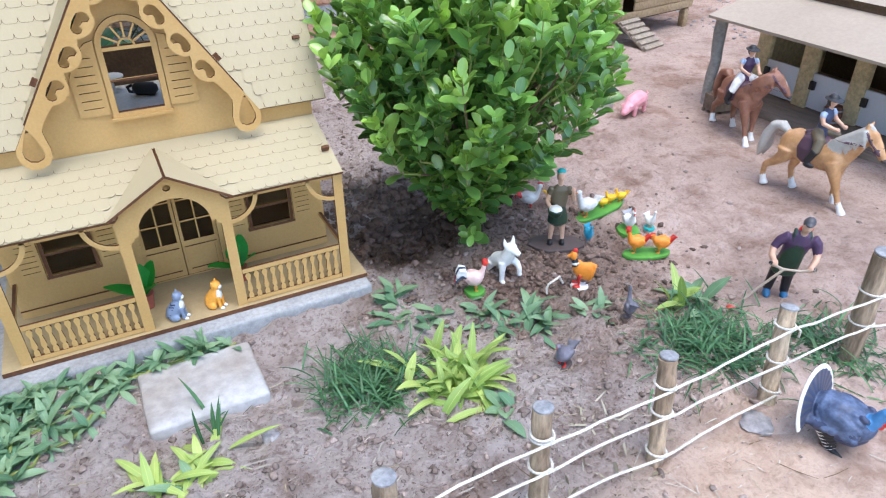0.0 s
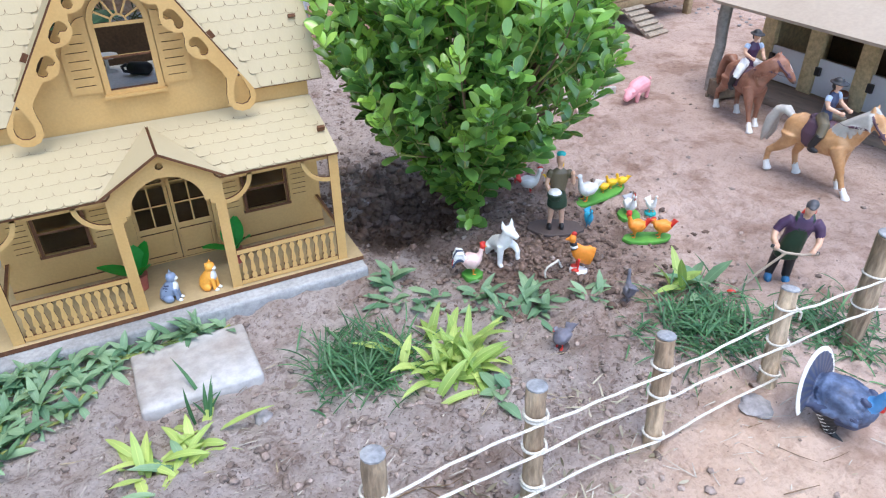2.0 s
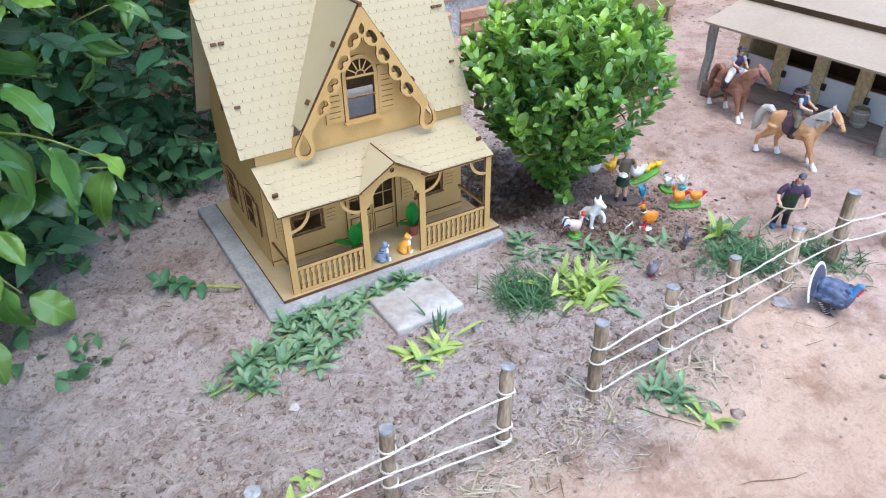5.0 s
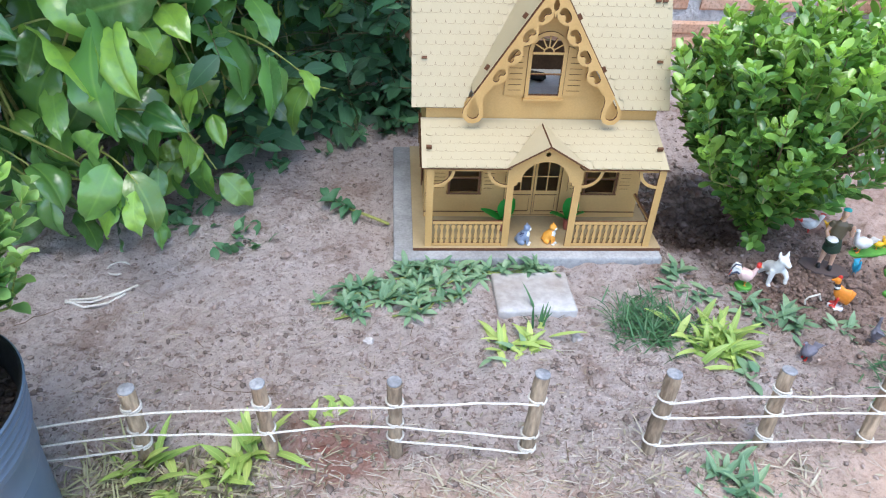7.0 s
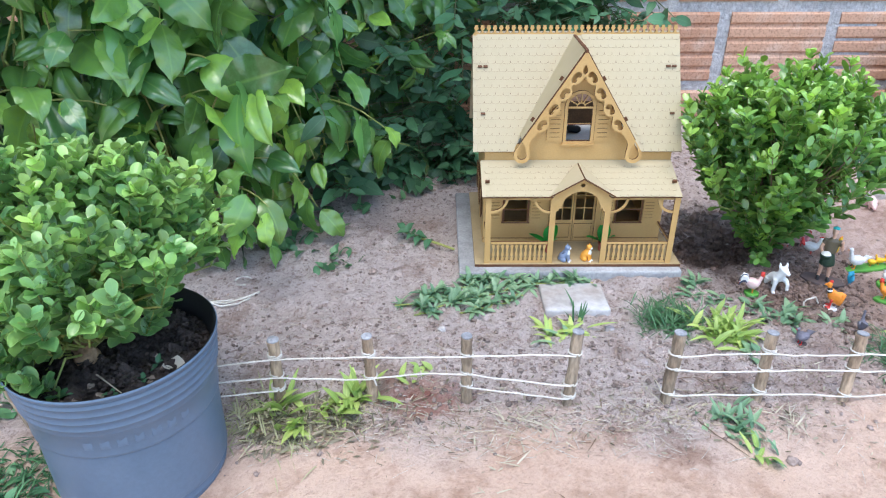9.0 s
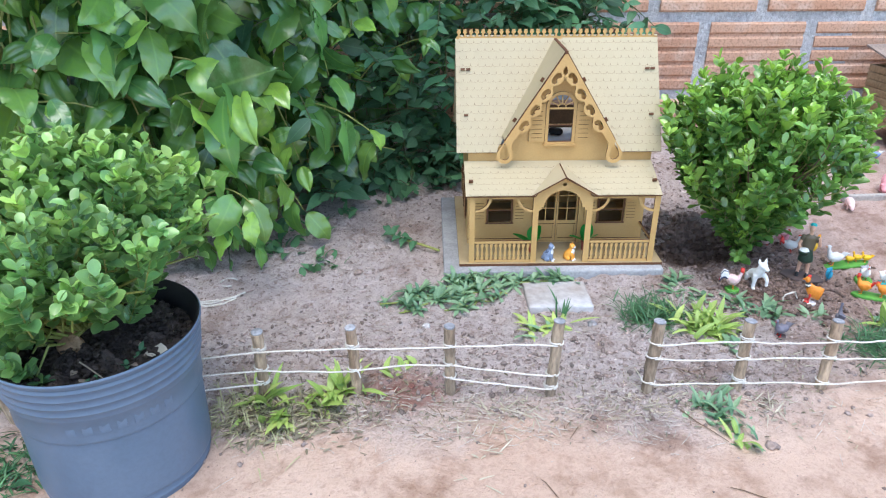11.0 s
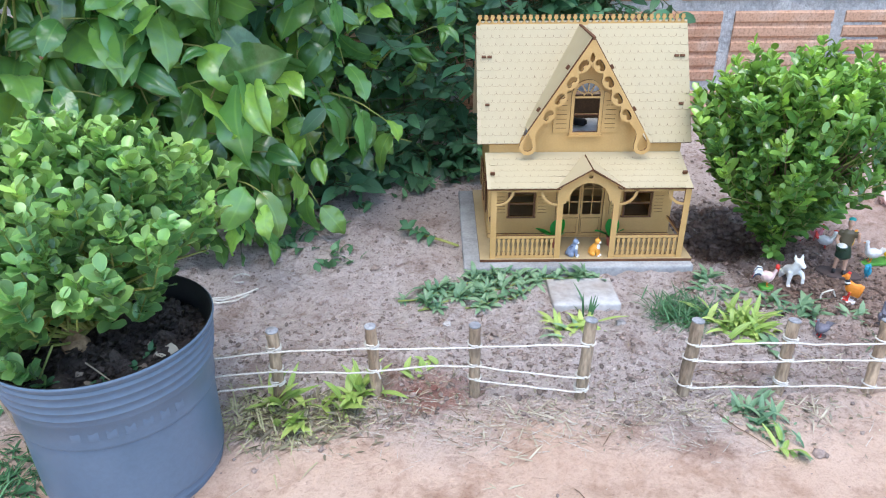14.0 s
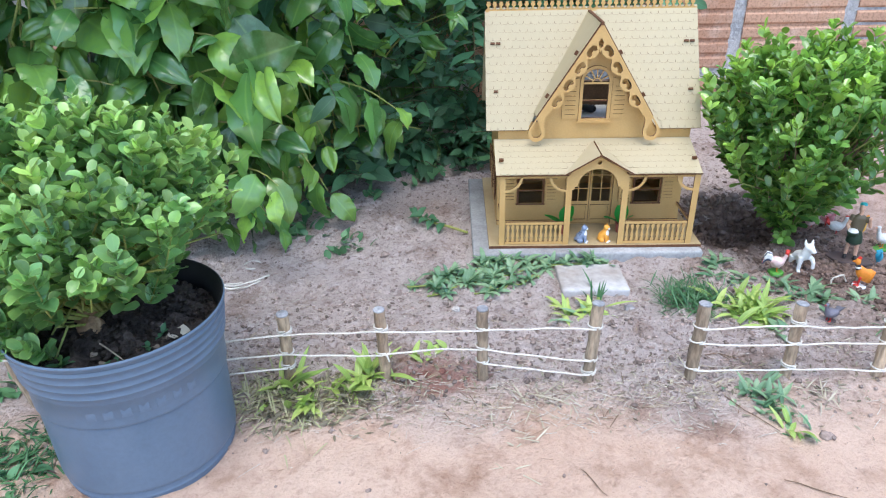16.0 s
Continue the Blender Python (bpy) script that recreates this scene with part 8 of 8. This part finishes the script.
def rider(xy, rz, shirt, trousers, hat, label):
    bm = bmesh.new()
    for s in (-1, 1):
        tube(bm, [(-0.008, s * 0.008, 0.010), (0.010, s * 0.026, 0.002), (0.012, s * 0.035, -0.016)], [0.0108, 0.0096, 0.0074], 10, 2)
        tube(bm, [(0.012, s * 0.035, -0.012), (0.002, s * 0.037, -0.036)], [0.0074, 0.0060], 10, 3)
        ball(bm, (0.008, s * 0.037, -0.040), (0.0110, 0.0050, 0.0050), 3)
        tube(bm, [(-0.003, s * 0.013, 0.049), (-0.001, s * 0.0175, 0.042)], [0.0056, 0.0058], 8, 4)
        tube(bm, [(-0.001, s * 0.0175, 0.042), (0.004, s * 0.0195, 0.032), (0.024, s * 0.0125, 0.026)], [0.0045, 0.0042, 0.0034], 8, 0)
        ball(bm, (0.027, s * 0.0115, 0.026), 0.0044, 0)
    tube(bm, [(-0.006, 0, 0.004), (-0.006, 0, 0.020), (-0.003, 0, 0.040), (-0.002, 0, 0.053)], [0.0128, 0.0094, 0.0120, 0.0070], 12, 1, 1.15, 0.85)
    tube(bm, [(-0.001, 0, 0.053), (0, 0, 0.060)], 0.0038, 8, 0)
    ball(bm, (0.001, 0, 0.067), (0.0070, 0.0064, 0.0082), 0, None, 12, 9)
    ball(bm, (-0.004, 0, 0.066), (0.0062, 0.0066, 0.0084), 3, None, 12, 9)
    ball(bm, (-0.001, 0, 0.0735), (0.0092, 0.0086, 0.0072), 3, None, 14, 9)
    ball(bm, (0.001, 0, 0.0715), (0.0175, 0.0150, 0.0022), 3, rot("Y", 5), 18, 6)
    bmesh.ops.scale(bm, vec=(0.92, 0.92, 0.92), verts=bm.verts)
    x, y = xy
    solo("rider_figurine", mould(bm, 0.0009, 2), [T_SKIN, shirt, trousers, hat, toy("sleeve_blue", (0.35, 0.45, 0.60))], (x, y, gz(x, y) + 0.1075), label, "figurine", "riders", rz=rz)


horse((0.985, -0.092), -84, T_TAN, T_MANE, "palomino toy horse with silver mane and dark saddle")
rider((0.985, -0.094), -84, T_NAVY, T_OLIVE, T_BLACK, "toy rider in dark waistcoat and black hat on the palomino horse")
horse((1.100, 0.170), -110, T_BAY, T_BAY, "chestnut toy horse with white feet and dark saddle", 46, True)
rider((1.1005, 0.170), -110, T_PURPLE, T_WHITE, T_BLACK, "toy rider in plum top and white breeches on the chestnut horse")


# ---------------------------------------------------------------- toy stable
def build_stable():
    X = 1.213
    st = thing("toy_stable", (1.30, 0.0, slope(1.30, 0.0)), "long wooden toy stable with white half doors and porch roof", "stable", world_plan=True)
    WHITE = make("white_painted_board", (0.62, 0.66, 0.72), (0.66, 0.70, 0.76), 12, 200, 0.55, 0.05, grain=0.95)
    GREYROOF = make("grey_card_roof", (0.41, 0.335, 0.260), (0.46, 0.385, 0.305), 6, 160, 0.8, 0.08, grain=0.88)
    FLOORM = make("stable_floor_board", (0.27, 0.21, 0.16), (0.34, 0.27, 0.21), 8, 140, 0.8, 0.2, stretch=(1, 0.2, 1))
    bm = bmesh.new()
    box(bm, X, 1.62, -0.75, 0.335, -0.01, 0.014, bevel=0.002)
    part("floor_board", bm, FLOORM, st, "grey-brown floor board")
    bm = bmesh.new()
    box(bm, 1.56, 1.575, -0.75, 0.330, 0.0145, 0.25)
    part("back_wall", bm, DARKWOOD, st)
    bays = [0.325 - 0.119 * k for k in range(10)]
    for k, y in enumerate(bays):
        bm = bmesh.new()
        box(bm, 1.305, 1.320, y - 0.034, y, 0.0145, 0.185, bevel=0.0012)
        part("pillar", bm, make_once("stable_pine", (0.64, 0.51, 0.29), (0.74, 0.62, 0.38)), st, "upright pine board between the stalls")
        if k < len(bays) - 1:
            bm = bmesh.new()
            box(bm, 1.309, 1.315, bays[k + 1] + 0.001, y - 0.035, 0.018, 0.092, bevel=0.0008)
            d = part("half_door", bm, WHITE, st, "white half door")
            bm = bmesh.new()
            box(bm, 1.302, 1.309, y - 0.046, y - 0.034, 0.058, 0.076, bevel=0.001)
            part("hinge", bm, T_BLACK, d, "black hinge")
    bm = bmesh.new()
    box(bm, 1.306, 1.324, -0.75, 0.330, 0.1855, 0.205)
    part("lintel", bm, make_once("stable_pine", (0.50, 0.36, 0.17), (0.58, 0.43, 0.22)), st)
    for y0, y1 in ((0.3265, 0.3305), (-0.75, -0.746)):
        bm = bmesh.new()
        box(bm, 1.321, 1.56, y0, y1, 0.0145, 0.24)
        part("end_wall", bm, make_once("stable_pine", (0.50, 0.36, 0.17), (0.58, 0.43, 0.22)), st)
    # porch roof and the higher main roof
    bm = bmesh.new()
    plate(bm, [rect(-0.78, 0.340, 0, 0.175)], 0.006, frame_at((1.150, 0, 0.196), (0, 1, 0), (0.165, 0, 0.045)) @ Matrix.Diagonal((1, 1, -1, 1)), 0, 0)
    part("porch_roof", bm, GREYROOF, st, "grey-beige sloping porch roof")
    bm = bmesh.new()
    plate(bm, [rect(-0.78, 0.340, 0, 0.34)], 0.006, frame_at((1.290, 0, 0.252), (0, 1, 0), (0.34, 0, 0.07)) @ Matrix.Diagonal((1, 1, -1, 1)), 0, 1)
    part("roof", bm, [GREYROOF, DARKWOOD], st, "flat grey-beige upper roof with a dark edge")
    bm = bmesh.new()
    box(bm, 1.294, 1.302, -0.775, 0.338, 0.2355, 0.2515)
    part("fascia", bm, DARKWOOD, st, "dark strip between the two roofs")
    r = random.Random(9)
    for y in (0.326, -0.20, -0.70):
        bm = bmesh.new()
        pts = [(1.180 + 0.002 * r.uniform(-1, 1), y + 0.002 * r.uniform(-1, 1), 0.195 * i / 6) for i in range(7)]
        tube(bm, pts, [0.0128 * r.uniform(0.92, 1.08) for _ in pts], 12)
        part("porch_post", bm, make_once("pale_bark", (0.30, 0.28, 0.25), (0.46, 0.43, 0.39)), st, "round post with pale bark")


MADE = {}


def make_once(name, a, b):
    if name not in MADE:
        MADE[name] = make(name, a, b, 14, 160, 0.75, 0.3, 0.002)
    return MADE[name]


build_stable()


def trough():
    t = thing("wooden_trough", (1.165, 0.275, gz(1.165, 0.275)), "small dark wooden trough by the stable post", "trough", rz=-8)
    w = make_once("trough_wood", (0.20, 0.15, 0.11), (0.30, 0.24, 0.18))
    for x0, x1, y0, y1, z0, z1 in ((-0.028, 0.028, -0.020, -0.015, 0.006, 0.040), (-0.028, 0.028, 0.015, 0.020, 0.006, 0.040), (-0.028, -0.023, -0.0145, 0.0145, 0.006, 0.040), (0.023, 0.028, -0.0145, 0.0145, 0.006, 0.040), (-0.0225, 0.0225, -0.0145, 0.0145, 0.006, 0.010)):
        bm = bmesh.new()
        box(bm, x0, x1, y0, y1, z0, z1, bevel=0.0008)
        part("board", bm, w, t)
    for x in (-0.026, 0.026):
        for y in (-0.018, 0.018):
            bm = bmesh.new()
            box(bm, x - 0.003, x + 0.003, y - 0.003, y + 0.003, -0.004, 0.0055)
            part("foot", bm, w, t)


trough()


def barrel(x, y, s, label, mat):
    b = thing("small_barrel", (x, y, 0.0145 + slope(x, y)), label, "barrel", "barrels")
    bm = bmesh.new()
    lathe(bm, [(0, 0), (0.016 * s, 0), (0.0195 * s, 0.018 * s), (0.0195 * s, 0.024 * s), (0.016 * s, 0.042 * s), (0.0145 * s, 0.042 * s), (0.0145 * s, 0.038 * s), (0, 0.038 * s)], 20)
    part("staves", bm, mat, b)
    for z, rr in ((0.008, 0.0182), (0.032, 0.0184)):
        bm = bmesh.new()
        lathe(bm, [(rr * s, z * s), (rr * s + 0.0008, z * s), (rr * s + 0.0008, (z + 0.004) * s), (rr * s, (z + 0.004) * s)], 20)
        part("hoop", bm, T_GREY, b, "dull metal hoop")


barrel(1.270, -0.085, 1.1, "small weathered barrel before a stable door", make_once("barrel_grey", (0.28, 0.24, 0.19), (0.38, 0.33, 0.27)))
barrel(1.275, 0.085, 0.95, "small reddish-brown barrel before a stable door", make_once("barrel_red", (0.20, 0.085, 0.06), (0.28, 0.13, 0.09)))


# ---------------------------------------------------------------- toy hen house on legs
def build_coop():
    co = thing("toy_hen_house", (1.400, 0.825, slope(1.40, 0.825)), "slatted wooden toy hen house on short legs with a ramp", "hen house", rz=9)
    w = make_once("coop_pine", (0.34, 0.235, 0.125), (0.43, 0.315, 0.185))
    x0, x1, y0, y1, z0, z1 = -0.185, 0.250, 0.0, 0.20, 0.058, 0.245
    n = 8
    hgt = (z1 - z0) / n
    for side, (a, b, c, d) in (("front", (x0, x1, y0, y0 + 0.006)), ("back", (x0, x1, y1 - 0.006, y1)), ("west", (x0, x0 + 0.006, y0 + 0.0065, y1 - 0.0065)), ("east", (x1 - 0.006, x1, y0 + 0.0065, y1 - 0.0065))):
        for k in range(n):
            spans = [(a, b)]
            if side == "front" and 1 <= k <= 6:
                spans = [(a, -0.075), (-0.022, b)]
            for p, q in spans:
                bm = bmesh.new()
                box(bm, p, q, c, d, z0 + k * hgt + 0.0008, z0 + (k + 1) * hgt - 0.0008, bevel=0.0007)
                part("slat", bm, w, co)
    bm = bmesh.new()
    box(bm, x0 + 0.007, x1 - 0.007, y0 + 0.007, y1 - 0.007, z0 - 0.004, z0 + 0.002)
    part("floor", bm, DARKWOOD, co, "dark floor inside")
    for x in (x0 + 0.02, x1 - 0.02):
        for y in (y0 + 0.012, y1 - 0.012):
            bm = bmesh.new()
            box(bm, x - 0.010, x + 0.010, y - 0.010, y + 0.010, -0.008, z0 - 0.0045, bevel=0.001)
            part("leg", bm, w, co)
    bm = bmesh.new()
    plate(bm, [rect(x0 - 0.02, x1 + 0.02, -0.01, 0.235)], 0.006, frame_at((0, y0 - 0.015, z1 + 0.004), (1, 0, 0), (0, 0.2, 0.05)), 0, 0)
    part("roof", bm, make_once("coop_roof", (0.30, 0.24, 0.20), (0.38, 0.31, 0.26)), co, "flat sloping board roof")
    m = frame_at((-0.050, -0.112, 0.002), (1, 0.06, 0), (0.004, 0.108, 0.062))
    L = 0.124
    wood = make_once("ramp_wood", (0.36, 0.29, 0.22), (0.45, 0.38, 0.29))
    bm = bmesh.new()
    plate(bm, [rect(-0.042, 0.042, 0, L)], 0.004, m, 0, 0)
    ramp = part("ramp", bm, wood, co, "wooden ramp with treads")
    for k in range(6):
        bm = bmesh.new()
        plate(bm, [rect(-0.042, 0.042, L * (k + 0.15) / 6, L * (k + 0.72) / 6)], 0.006, m @ Matrix.Translation((0, 0, 0.0065)), 0, 0)
        part("tread", bm, wood, ramp)


build_coop()

bm = bmesh.new()
box(bm, -0.070, 0.070, -0.006, 0.006, 0, 0.018, bevel=0.0012)
solo("edging_board", bm, make_once("pale_board", (0.50, 0.47, 0.43), (0.60, 0.57, 0.53)), (0.905, 0.405, gz(0.905, 0.405) - 0.001), "pale board lying on edge in the yard", "board", rz=3)

bm = bmesh.new()
bird(bm, 0, 0, 0, 0.042, 0, 1, None, 1, 2, 0, 0.9)
put("bird_figurine", bm, [toy("pale_blue", (0.22, 0.32, 0.52)), T_WHITE, T_BLACK], (1.105, 0.720), "pale blue and white bird figurine in the yard", "bird figurine", 190)


def gravel():
    """Grey gravel strewn behind the stable post and along the wall."""
    r = random.Random(15)
    bm = bmesh.new()
    for k in range(260):
        x, y = r.uniform(1.62, 2.3), r.uniform(0.48, 1.1)
        s = r.uniform(0.002, 0.007)
        bmesh.ops.create_icosphere(bm, subdivisions=1, radius=1.0, matrix=Matrix.Translation((x, y, gz(x, y) + s * 0.3)) @ rot("Z", r.uniform(0, 360)) @ Matrix.Diagonal((s * r.uniform(0.8, 1.6), s, s * 0.7, 1)))
    ob = new("gravel", to_mesh("gravel", bm, STONE))
    tagged(ob, "grey gravel strewn over the yard by the wall", "gravel", kind="stuff")


gravel()
